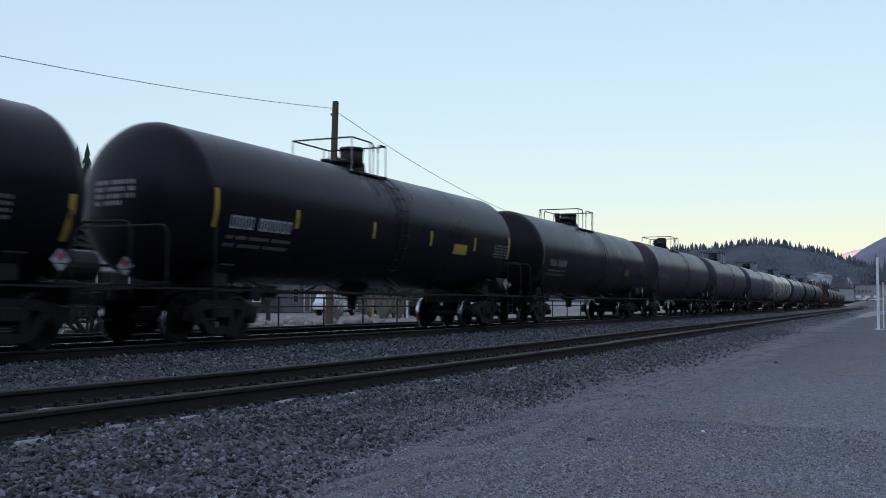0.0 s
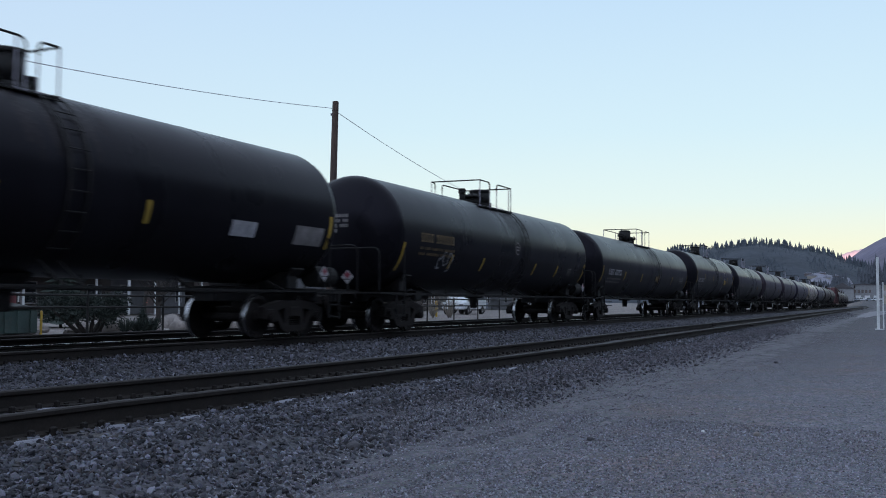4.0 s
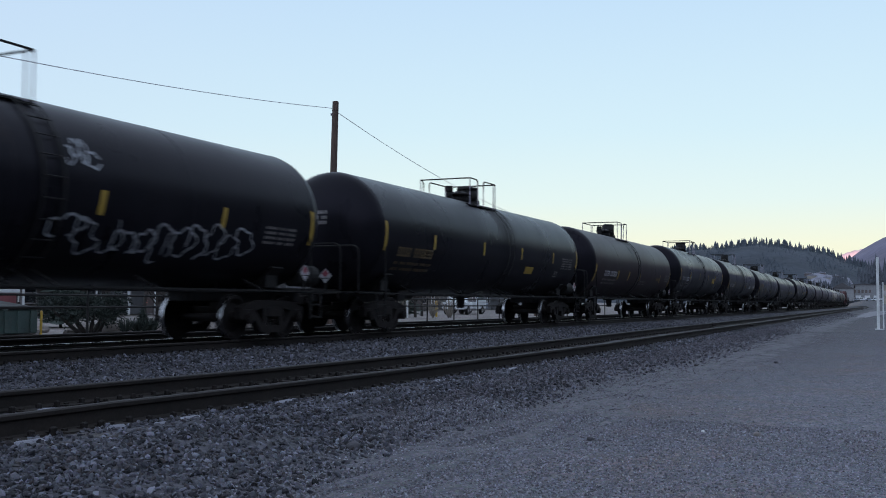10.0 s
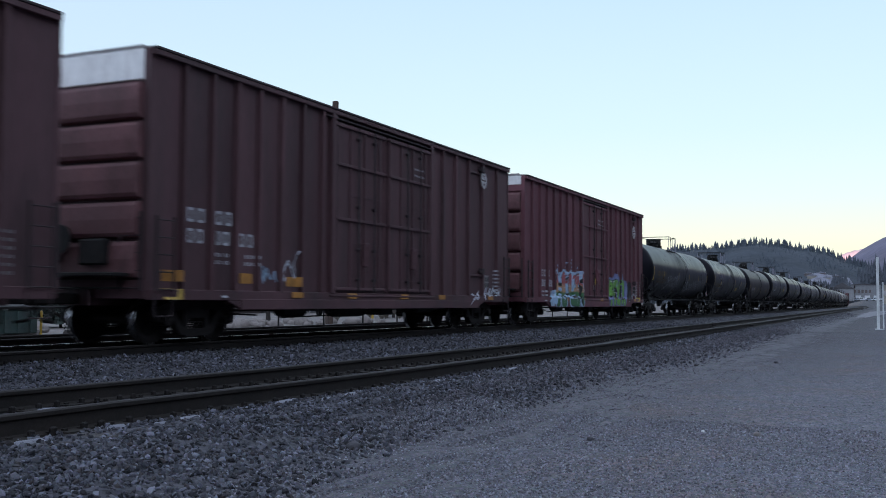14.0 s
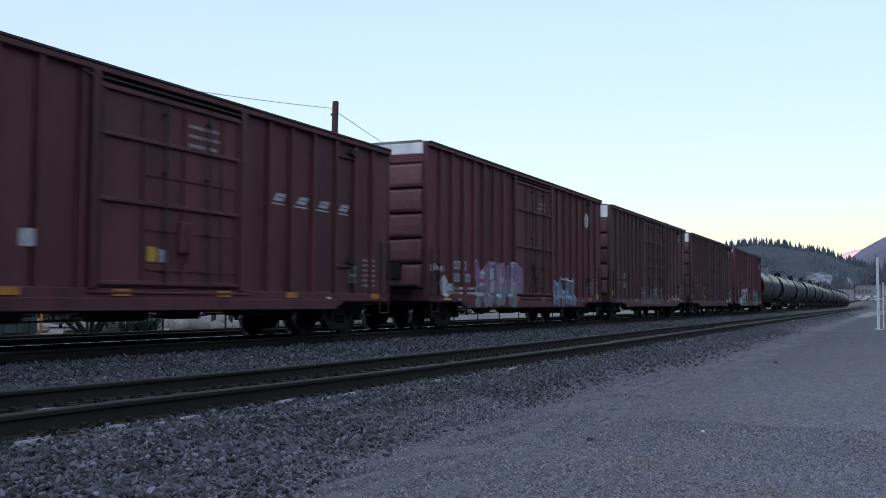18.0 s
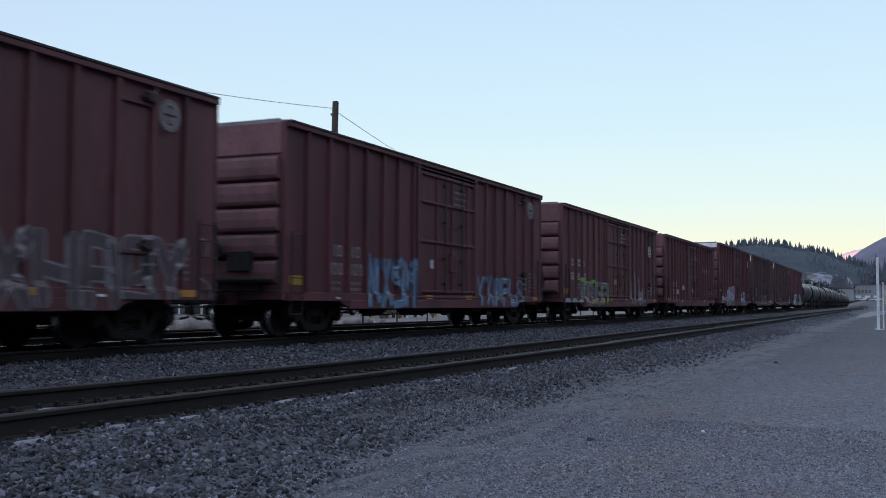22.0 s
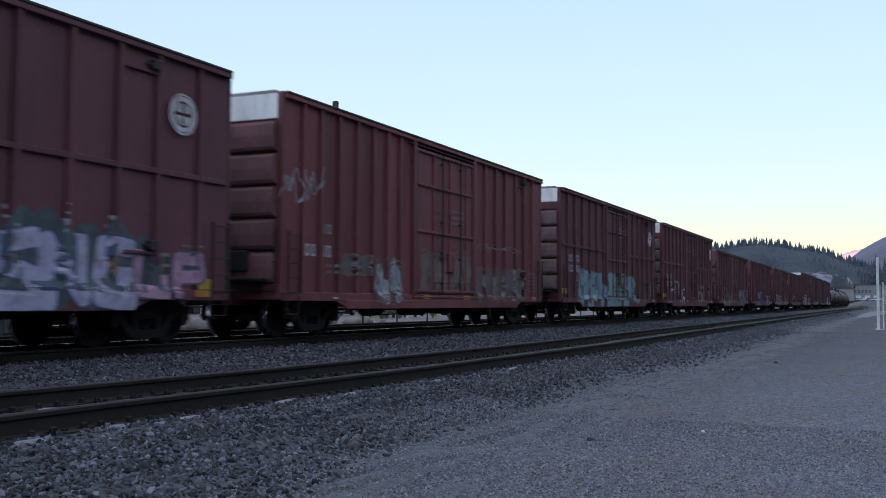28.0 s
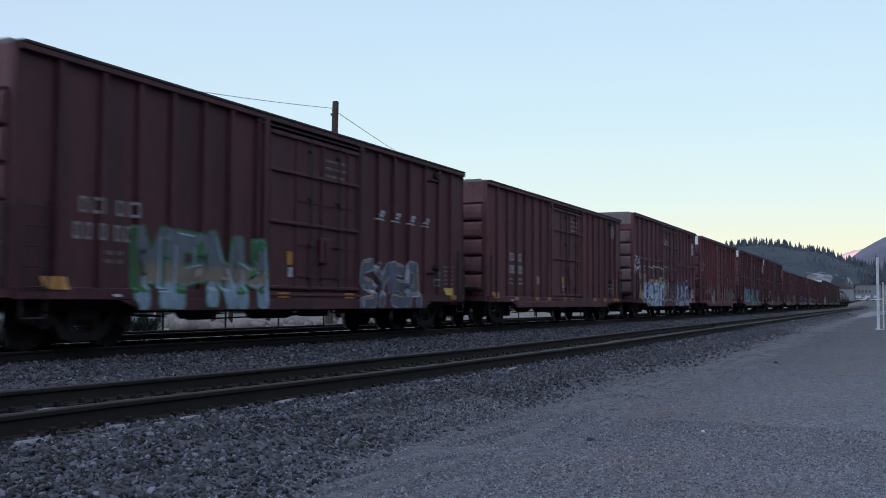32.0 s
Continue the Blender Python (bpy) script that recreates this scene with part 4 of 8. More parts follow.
def coupler_mesh():
    if "coupler" not in MESH:
        bm = bmesh.new()
        box(bm, -0.3, 0.55, -0.09, 0.09, 0.72, 0.92, 0.02)
        box(bm, 0.5, 0.78, -0.16, 0.10, 0.70, 0.96, 0.04)
        box(bm, 0.62, 0.82, 0.06, 0.17, 0.72, 0.94, 0.03)
        pipe(bm, bent([(0.2, -0.35, 0.85), (0.35, -0.38, 0.45), (0.75, -0.3, 0.42)], 0.12), 0.028, 6)
        pipe(bm, [(0.05, -0.1, 0.95), (0.1, -1.25, 0.98), (0.1, -1.3, 0.85)], 0.016, 5)
        MESH["coupler"] = mesh_of("coupler", bm, M["cast"])
    return MESH["coupler"]


# ---- tank cars ----
TZ, TR = 2.60, 1.53


def on_shell(x, z, lift=0.006):
    return (x, -math.sqrt(max(0.0, (TR + lift) ** 2 - (z - TZ) ** 2)), z)


def shell_patch(bm, x0, x1, z0, z1, slant=0.0, lift=0.006, nz=5):
    rows = []
    for i in range(nz + 1):
        z = z0 + (z1 - z0) * i / nz
        sh = slant * i / nz
        rows.append([bm.verts.new(on_shell(x0 + sh, z, lift)), bm.verts.new(on_shell(x1 + sh, z, lift))])
    for a, b in zip(rows, rows[1:]):
        bm.faces.new((a[0], a[1], b[1], b[0]))


def hollow_bar(place, x0, x1, z0, z1, t, slant=0.0):
    """An open upright rectangle, laid on by place(x, z)."""
    bm = bmesh.new()
    xs, zs = (x0, x0 + t, x1 - t, x1), (z0, z0 + t, (z0 + z1) / 2, z1 - t, z1)
    g = [[bm.verts.new(place(x + slant * (z - z0) / (z1 - z0), z)) for z in zs] for x in xs]
    for i in range(3):
        for j in range(4):
            if i in (0, 2) or j in (0, 3):
                bm.faces.new((g[i][j], g[i + 1][j], g[i + 1][j + 1], g[i][j + 1]))
    return bm


def char_row(add, x0, x1, z0, z1, words):
    """Plain bars in place of lettering: words are counts of characters."""
    n = sum(words) + 0.8 * (len(words) - 1)
    w = (x1 - x0) / n
    x = x0
    for c in words:
        for _ in range(c):
            add(x + 0.2 * w, x + 0.74 * w, z0, z1)
            x += w
        x += 0.8 * w


def tank_shell(half, black_band):
    key = ("shell", round(half, 2), black_band, TZ)
    if key in MESH:
        return MESH[key]
    bm = bmesh.new()
    seg, hd = 56, 0.74
    st = []
    for i in range(9):
        a = i / 8 * math.pi / 2
        st.append((-half - hd * math.cos(a), TR * math.sin(a), 1 if black_band else 0))
    st[0] = (st[0][0], 0.02, st[0][2])
    body = [-half + 0.02]
    body += [half - 0.02]
    for x in sorted(body):
        st.append((x, TR, 0))
    for i in range(9):
        a = i / 8 * math.pi / 2
        st.append((half + hd * math.sin(a), max(0.02, TR * math.cos(a)), 1 if black_band else 0))
    st = st[:9] + st[9:]
    rings = [[bm.verts.new((x, r * math.cos(t / seg * math.tau), TZ + r * math.sin(t / seg * math.tau))) for t in range(seg)] for x, r, _ in st]
    for i, (a, b) in enumerate(zip(rings, rings[1:])):
        for t in range(seg):
            u = (t + 1) % seg
            f = bm.faces.new((a[t], a[u], b[u], b[t]))
            f.material_index = st[i][2] if st[i][2] and st[i + 1][2] else 0
    bm.faces.new(rings[0][::-1])
    bm.faces.new(rings[-1])
    bmesh.ops.recalc_face_normals(bm, faces=bm.faces)
    me = smooth(mesh_of("tank_shell", bm, M["tank_black"], M["tank_black"]))
    MESH[key] = me
    return me


def tank_common(half):
    """Meshes that hang on the car's length."""
    key = ("tc", round(half, 2), TZ)
    if key in MESH:
        return MESH[key]
    out = {}
    e = half + 0.35
    bm = bmesh.new()
    for c, nm in ((-1, "r"), (1, "f")):
        bm = bmesh.new()
        a, b = c * (half - 2.6), c * (e + 1.0)
        box(bm, min(a, b), max(a, b), -0.3, 0.3, 0.78, 1.10, 0.02)
        out["stub" + nm] = mesh_of("stub_sill", bm, M["frame"])
        bm = bmesh.new()
        x = c * (half - 0.9)
        box(bm, x - 0.2, x + 0.2, -1.05, 1.05, 1.06, 1.42, 0.02)
        for y in (-1.2, 1.2):
            beam(bm, (x, y * 0.7, 1.15), (x, y * 0.98, 1.5), 0.44, 0.05)
        out["saddle" + nm] = mesh_of("saddle", bm, M["frame"])
        # end platform with its posts
        bm = bmesh.new()
        a, b = c * (e - 0.45), c * (e + 0.85)
        box(bm, min(a, b), max(a, b), -1.5, 1.5, 0.99, 1.03, 0.0)
        for y in (-1.5, 1.5):
            beam(bm, (a, y, 0.98), (a, y, 0.42), 0.05, 0.03)
            beam(bm, (a + c * 0.42, y, 0.98), (a + c * 0.42, y, 0.42), 0.05, 0.03)
            for z in (0.45, 0.72):
                beam(bm, (a, y, z), (a + c * 0.42, y, z), 0.04, 0.03)
        out["end" + nm] = mesh_of("end_platform", bm, M["frame"])
        bm = bmesh.new()
        for y in (-1.5, 1.5):
            pipe(bm, bent([(b, y * 0.98, 1.05), (b, y * 0.98, 2.12), (b, 0, 2.12)], 0.18), 0.02, 6)
        out["rail" + nm] = mesh_of("end_handrail", bm, M["frame"])
        for y, q in ((-1.5, "n"), (1.5, "o")):
            bm = bmesh.new()
            pipe(bm, [(a, y, 1.03), (a, y, 1.95), (a - c * 0.05, y * 0.985, 2.2)], 0.02, 6)
            out["grab" + nm + q] = mesh_of("grab_iron", bm, M["frame"])
    bm = bmesh.new()
    for y in (-1.5, 1.5):
        box(bm, -e + 0.4, e - 0.4, y - 0.03, y + 0.03, 0.985, 1.02, 0.0)
    for i in range(5):
        x = -e + 2.2 + (2 * e - 4.4) * i / 4
        for y in (-1, 1):
            beam(bm, (x, y * 1.0, 1.22), (x, y * 1.5, 1.0), 0.04, 0.04)
    out["side_walk"] = mesh_of("side_sill", bm, M["frame"])
    bm = bmesh.new()
    pipe(bm, [(-e + 1.0, -0.62, 0.98), (e - 1.0, -0.62, 0.98)], 0.022, 6)
    for i in range(6):
        x = -e + 2.6 + (2 * e - 5.2) * i / 5
        beam(bm, (x, -0.62, 0.98), (x, -0.62, 1.22), 0.02, 0.03)
    out["brake_pipe"] = mesh_of("brake_pipe", bm, M["frame"])
    bm = bmesh.new()
    cyl(bm, (0.1, 0, 1.22), (0.1, 0, 0.92), 0.45, 0.28, 16)
    cyl(bm, (0.1, 0, 0.92), (0.1, 0, 0.60), 0.15, 0.12, 12)
    out["outlet"] = mesh_of("bottom_outlet", bm, M["frame"])
    bm = bmesh.new()
    cyl(bm, (half + 0.1, -0.85, 1.36), (half + 0.95, -0.85, 1.36), 0.24, None, 18)
    out["reservoir"] = mesh_of("air_reservoir", bm, M["frame"])
    bm = bmesh.new()
    box(bm, -half + 2.3, -half + 2.7, -0.75, -0.45, 0.82, 1.1, 0.03)
    cyl(bm, (-half + 2.9, -0.5, 1.0), (-half + 3.5, -0.5, 1.0), 0.12, None, 12)
    out["brake_valve"] = mesh_of("brake_valve", bm, M["frame"])
    MESH[key] = out
    return out


def tank_top(kind, x0, x1, dome):
    """Platform, handrails and fittings on the crown, from x0 to x1; three layouts seen on the train."""
    key = ("top", kind, x0, x1, dome, TZ)
    if key in MESH:
        return MESH[key]
    out = {}
    top = TZ + TR
    bm = bmesh.new()
    for y in (-0.88, 0.52):
        box(bm, x0, x1, y, y + 0.36, top - 0.235, top - 0.21, 0)
    for i in range(int((x1 - x0) / 0.12)):
        x = x0 + 0.03 + i * 0.12
        for y in (-0.88, 0.52):
            box(bm, x, x + 0.03, y, y + 0.36, top - 0.21, top - 0.185, 0)
    for x in (x0, x1 - 0.06):
        box(bm, x, x + 0.06, -0.9, 0.9, top - 0.24, top - 0.17, 0)
    for x in (x0 + 0.15, (x0 + x1) / 2, x1 - 0.15):
        for y in (-0.8, 0.8):
            beam(bm, (x, y, top - 0.24), (x, y * 0.8, top - 0.36), 0.06, 0.06)
    out["platform"] = mesh_of("top_platform", bm, M["frame"])
    z0, z1 = top - 0.22, top + 0.62
    rails, posts = [], []
    w = x1 - x0
    near, far = {"a": (((0, 0.62), (0.76, 1)), ((0, 1),)), "b": (((0, 0.30), (0.52, 1)), ((0, 0.10), (0.30, 1))), "c": (((0, 0.48), (0.67, 1)), ((0, 1),))}[kind]
    for y, runs in ((-0.86, near), (0.86, far)):
        for u, v in runs:
            a, b = x0 + u * w, x0 + v * w
            pts = [(a, y, z1), (b, y, z1)]
            if u:
                pts.insert(0, (a, y, z1 - 0.22))
            if v < 1:
                pts.append((b, y, z1 - 0.22))
            bm = bmesh.new()
            pipe(bm, bent(pts, 0.15) if len(pts) > 2 else pts, 0.021, 6)
            rails.append(mesh_of("top_handrail", bm, M["frame"]))
            for x, t in ((a, z1 - 0.22 if u else z1), (b, z1 - 0.22 if v < 1 else z1)) + (((a + (b - a) * 0.84, z1),) if v - u > 0.4 else ()):
                bm = bmesh.new()
                cyl(bm, (x, y, z0), (x, y, t), 0.016, None, 6)
                cyl(bm, (x, y, z0), (x, y, z0 + 0.03), 0.05, None, 6)
                posts.append(mesh_of("rail_post", bm, M["hand"]))
    for x in (x0, x1):
        bm = bmesh.new()
        pipe(bm, [(x, -0.86, z1), (x, 0.86, z1)], 0.021, 6)
        rails.append(mesh_of("top_handrail", bm, M["frame"]))
    out["rails"], out["posts"] = rails, posts
    d, order = dome, {"a": (-0.62, -1.2, 0.55), "b": (-0.66, -1.34, 0.56), "c": (0.86, -0.56, 1.70) if w > 2.5 else (-0.76, -1.3, 0.42)}[kind]
    k = {"a": 0.31, "b": 0.34, "c": 0.30}[kind]
    hi = top + {"a": 0.60, "b": 0.52, "c": 0.62}[kind]
    bm = bmesh.new()
    cyl(bm, (d, 0, top - 0.1), (d, 0, top + 0.04), k + 0.06, None, 24)
    cyl(bm, (d, 0, top + 0.04), (d, 0, hi - 0.08), k, None, 24)
    if kind == "c":
        cyl(bm, (d, 0, hi - 0.08), (d, 0, hi - 0.02), k, k * 0.92, 24)
        cyl(bm, (d, 0, hi - 0.02), (d, 0, hi + 0.02), k * 0.92, k * 0.66, 24)
    else:
        cyl(bm, (d, 0, hi - 0.08), (d, 0, hi), k + 0.025, k + 0.01, 24)
    for i in range(10):
        a = i / 10 * math.tau
        cyl(bm, (d + (k + 0.03) * math.cos(a), (k + 0.03) * math.sin(a), top + 0.03), (d + (k + 0.03) * math.cos(a), (k + 0.03) * math.sin(a), top + 0.10), 0.022, None, 6)
    box(bm, d - k - 0.09, d - k + 0.02, -0.06, 0.06, top + 0.16, top + 0.30, 0.01)
    out["dome"] = smooth_sides(mesh_of("valve_dome", bm, M["frame"]))
    # bolted manway cover
    v, lid = d + order[0], top - (0.10 if kind == "a" else 0)
    bm = bmesh.new()
    cyl(bm, (v, 0, top - 0.08), (v, 0, lid + 0.20), 0.29, None, 20)
    cyl(bm, (v, 0, lid + 0.20), (v, 0, lid + 0.26), 0.37, None, 20)
    cyl(bm, (v, 0, lid + 0.26), (v, 0, lid + 0.34), 0.31, 0.14, 20)
    out["manway"] = smooth_sides(mesh_of("manway", bm, M["frame"]))
    out["bolts"] = []
    for i in range(8):
        a = (i + 0.5) / 8 * math.tau
        x, y = v + 0.33 * math.cos(a), 0.33 * math.sin(a)
        bm = bmesh.new()
        cyl(bm, (x, y, lid + 0.14), (x, y, lid + 0.36), 0.020, None, 6)
        box(bm, x - 0.03, x + 0.03, y - 0.03, y + 0.03, lid + 0.255, lid + 0.295)
        out["bolts"].append(mesh_of("eye_bolt", bm, M["frame"]))
    out["valves"] = []
    for t, y, up in ((d + order[1], 0.08, 0.40 if kind != "a" else 0.10), (d + order[2], 0.05, 0.22)):
        bm = bmesh.new()
        cyl(bm, (t, y, top - 0.08), (t, y, top + up), 0.10, None, 12)
        cyl(bm, (t, y, top + up - 0.16), (t, y, top + up - 0.03), 0.10, 0.14, 12)
        cyl(bm, (t, y, top + up - 0.03), (t, y, top + up + 0.05), 0.12, 0.115, 12)
        cyl(bm, (t, y, top - 0.02), (t, y, top + 0.03), 0.13, None, 12)
        out["valves"].append(smooth_sides(mesh_of("relief_valve", bm, M["frame"])))
    bm = bmesh.new()
    box(bm, min(d, v), max(d, v), -0.10, 0.10, top - 0.03, top + 0.05, 0.02)
    out["spots"] = (d, v, d + order[2])
    out["saddle"] = mesh_of("fittings_plate", bm, M["frame"])
    # ladder and bracing straps down both sides
    lx = x1 - 0.2
    for sgn, nm in ((-1, "ladder_n"), (1, "ladder_f")):
        bm = bmesh.new()
        for dx in (-0.2, 0.22):
            pts = []
            for i in range(13):
                a = math.radians(60 - i * 9.5)
                pts.append((lx + dx, sgn * (TR + 0.05) * math.cos(a), TZ + (TR + 0.05) * math.sin(a)))
            pts.append((lx + dx, sgn * 1.5, 1.0))
            for p, q in zip(pts, pts[1:]):
                beam(bm, p, q, 0.05, 0.012)
        for i in range(9):
            a = math.radians(52 - i * 12)
            y, z = sgn * (TR + 0.06) * math.cos(a), TZ + (TR + 0.06) * math.sin(a)
            pipe(bm, [(lx - 0.2, y, z), (lx + 0.22, y, z)], 0.012, 5)
        out[nm] = mesh_of("ladder", bm, M["frame"])
    MESH[key] = out
    return out


def smooth_sides(me):
    """Rounds the shading of long narrow faces, keeps caps and boxes flat."""
    for f in me.polygons:
        f.use_smooth = len(f.vertices) == 4 and abs(f.normal.z) < 0.6
    return me


def drips(root, seed, spots):
    """Dark oily runs below the fittings, each a few ragged strips wide."""
    rng = random.Random(seed)
    for x in spots:
        bm = bmesh.new()
        for _ in range(9):
            a, w = x + rng.gauss(0, 0.22), rng.uniform(0.03, 0.16)
            shell_patch(bm, a - w / 2, a + w / 2, TZ + TR * rng.uniform(0.05, 0.55), TZ + TR * 0.985, 0, rng.uniform(0.002, 0.004), 7)
        part("oil_stain", bm, M["oil"], root, "dark oily run below the fittings")


def ring_emblem(root, x, z, r, col):
    """Painted ring with two bars across it."""
    bm = bmesh.new()
    n = 28
    rows = [[bm.verts.new(on_shell(x + q * math.sin(i / n * math.tau), z + q * math.cos(i / n * math.tau), 0.007)) for i in range(n)] for q in (r, r * 0.84)]
    for i in range(n):
        j = (i + 1) % n
        bm.faces.new((rows[0][i], rows[0][j], rows[1][j], rows[1][i]))
    bmesh.ops.recalc_face_normals(bm, faces=bm.faces)
    ring = part("round_emblem", bm, M[col], root, "pale painted ring")
    for h in (-0.25, 0.22):
        bm = bmesh.new()
        shell_patch(bm, x - r * 0.6, x + r * 0.6, z + (h - 0.12) * r, z + (h + 0.12) * r, 0, 0.007, 2)
        part("emblem_bar", bm, M[col], ring)


def head_bars(half):
    """Small lettering on the rear head, as bars."""
    bm = bmesh.new()

    def add(y0, y1, z0, z1):
        vs = []
        for y, z in ((y0, z0), (y1, z0), (y1, z1), (y0, z1)):
            r = min(1.0, math.hypot(y, z - TZ) / TR)
            vs.append(bm.verts.new((-half - 0.74 * math.sqrt(1 - r * r) - 0.012, y, z)))
        bm.faces.new(vs)

    for i, w in enumerate(((4, 6), (3, 6, 2), (3, 5, 3), (2, 5))):
        z = 2.95 - i * 0.13
        char_row(lambda a, b, c, d: add(-a, -b, c, d), -0.72, 0.3 - (0.3 if i == 3 else 0), z, z + 0.085, w)
    return bm


def placards(root, half):
    """One on the side at the front end, one facing back at the rear end."""
    for c in (-1, 1):
        bm = bmesh.new()
        zc = 1.40
        box_at = (-half - 1.30, -0.62) if c < 0 else (half - 0.35, -1.52)
        for y, z0, h, mi in ((0.0, 0.0, 0.175, 0), (0.004, 0.055, 0.095, 1), (0.004, -0.055, 0.03, 2)):
            d = ((0, h), (h, 0), (0, -h), (-h, 0))
            if mi == 2:
                d = ((-0.1, 0.012), (0.1, 0.012), (0.1, -0.012), (-0.1, -0.012))
            vs = []
            for p, q in d:
                if c < 0:
                    vs.append(bm.verts.new((box_at[0] - y, box_at[1] + p, zc + z0 + q)))
                else:
                    vs.append(bm.verts.new((box_at[0] + p, box_at[1] - y, zc + z0 + q)))
            bm.faces.new(vs).material_index = mi
        r = bmesh.ops.extrude_face_region(bm, geom=bm.faces[:1])
        bmesh.ops.translate(bm, verts=[v for v in r["geom"] if isinstance(v, bmesh.types.BMVert)], vec=(0.012, 0, 0) if c < 0 else (0, 0.012, 0))
        pl = part("placard", mesh_of("placard", bm, M["placard"], M["placred"], M["g_black"]), None, root, "white and red diamond placard")
        bm = bmesh.new()
        x, y = box_at
        if c < 0:
            beam(bm, (x + 0.02, y, 1.0), (x + 0.02, y, 1.45), 0.04, 0.03)
        else:
            beam(bm, (x, y + 0.03, 1.0), (x, y + 0.03, 1.45), 0.04, 0.03)
        part("bracket", bm, M["frame"], pl)


def tank_car(spec):
    global TZ, TR
    TZ, TR = spec.get("zc", 2.60), spec.get("r", 1.53)
    half = spec["half"]
    root = thing("tank_car", spec["label"], "tank car", None, "cars of the freight train")
    sh = part("tank_shell", tank_shell(half, spec.get("band", False)), None, root, spec.get("shell_label", ""))
    sh.material_slots[0].link = "OBJECT"
    sh.material_slots[0].material = M[spec["mat"]]
    if ("seam", TR) not in MESH:
        bm = bmesh.new()
        sg = 56
        rings = [[bm.verts.new((x, r * math.cos(t / sg * math.tau), r * math.sin(t / sg * math.tau))) for t in range(sg)] for x, r in ((-0.022, TR - 0.004), (-0.012, TR + 0.003), (0.012, TR + 0.003), (0.022, TR - 0.004))]
        for p, q in zip(rings, rings[1:]):
            for t in range(sg):
                bm.faces.new((p[t], p[(t + 1) % sg], q[(t + 1) % sg], q[t]))
        bmesh.ops.recalc_face_normals(bm, faces=bm.faces)
        MESH["seam", TR] = smooth(mesh_of("weld_seam", bm, M["tank_black"]))
    for k in range(5):
        ws = part("weld_seam", MESH["seam", TR], None, root)
        ws.material_slots[0].link = "OBJECT"
        ws.material_slots[0].material = M[spec["mat"]]
        ws.location = (-half + 0.02 + (2 * half - 0.04) * k / 4, 0, TZ)
    tc = tank_common(half)
    for k, nm, lb in (("stubr", "stub_sill", ""), ("stubf", "stub_sill", ""), ("saddler", "saddle", ""), ("saddlef", "saddle", ""), ("endr", "end_platform", ""), ("endf", "end_platform", ""), ("railr", "end_handrail", ""), ("railf", "end_handrail", ""), ("grabrn", "grab_iron", ""), ("grabro", "grab_iron", ""), ("grabfn", "grab_iron", ""), ("grabfo", "grab_iron", ""),
                      ("side_walk", "side_sill", ""), ("brake_pipe", "brake_pipe", ""), ("outlet", "bottom_outlet", ""), ("brake_valve", "brake_valve", "")):
        part(nm, tc[k], None, root, lb)
    if spec.get("reservoir", True):
        part("air_reservoir", tc["reservoir"], None, root)
    tt = tank_top(*spec.get("crown", ("a", -1.48, 0.3, 0.0)))
    pl = part("top_platform", tt["platform"], None, root, "steel grating platform")
    for r in tt["rails"]:
        part("top_handrail", r, None, pl)
    # uprights: the sheen they catch is put into a paler steel
    for r in tt["posts"]:
        part("rail_post", r, None, pl, "pale steel post")
    part("valve_dome", tt["dome"], None, root, "dark cylindrical valve dome")
    mw = part("manway", tt["manway"], None, root, "round bolted manway cover")
    if not spec.get("dull"):
        for r in tt["bolts"]:
            part("eye_bolt", r, None, mw)
    for r in tt["valves"]:
        part("relief_valve", r, None, root)
    part("fittings_plate", tt["saddle"], None, root)
    part("ladder", tt["ladder_n"], None, root)
    part("ladder", tt["ladder_f"], None, root)
    for rz in (0, 180):
        cp = part("coupler", coupler_mesh(), None, root)
        cp.matrix_basis = pose((half + 1.35) * (1 if rz == 0 else -1), 0, 0, 0, 0, rz)
    add_trucks(root, spec.get("tc", half - 0.9))
    placards(root, half)
    # reflective strips
    sz = spec.get("strip_z", 2.5)
    for x in (-half + 0.1, half - 0.1):
        bm = bmesh.new()
        shell_patch(bm, x - 0.055, x + 0.055, sz - 0.35, sz + 0.38, 0.0, 0.008, 8)
        part("reflective_strip", bm, M["ochre" if spec.get("dull") else "yellow"], root, "yellow reflective strip")
    for x in spec.get("strips", (-4.75, -1.5, 1.75, 4.75)):
        bm = bmesh.new()
        shell_patch(bm, x - 0.055, x + 0.055, sz - 0.20, sz + 0.20, spec.get("slant", 0.0), 0.008, 5)
        part("reflective_strip", bm, M["yellow"], root, "yellow reflective strip")
    # lettering as bars
    if "mark" in spec:
        x0, x1, z0, z1, col = spec["mark"]
        if spec.get("dull"):
            bm = bmesh.new()
            char_row(lambda a, b, c, d: shell_patch(bm, a, b, c, d, 0, 0.006, 2), x0, x1, z0, z1, (4, spec.get("digits", 6)))
            part("reporting_mark", bm, M[col], root, "worn painted reporting mark")["kind"] = "stuff"
        else:
            char_row(lambda a, b, c, d: part("reporting_character", hollow_bar(lambda x, z: on_shell(x, z, 0.006), a - 0.02, b + 0.02, c, d, 0.042), M[col], root), x0, x1, z0, z1, (4, spec.get("digits", 6)))
        bm = bmesh.new()
        for i, w in enumerate(((2, 3, 6, 6), (3, 6, 7))):
            z = z0 - 0.20 - i * 0.15
            char_row(lambda a, b, c, d: shell_patch(bm, a, b, c, d, 0, 0.006, 1), x0, x1 + 0.1, z, z + 0.07, w)
        part("capacity_lettering", bm, M["dim" if col != "ochre" else "ochre"], root)["kind"] = "stuff"
    for x0, x1, z0, z1, col, lb in spec.get("plates", ()):
        bm = bmesh.new()
        shell_patch(bm, x0, x1, z0, z1, 0, 0.010, 4)
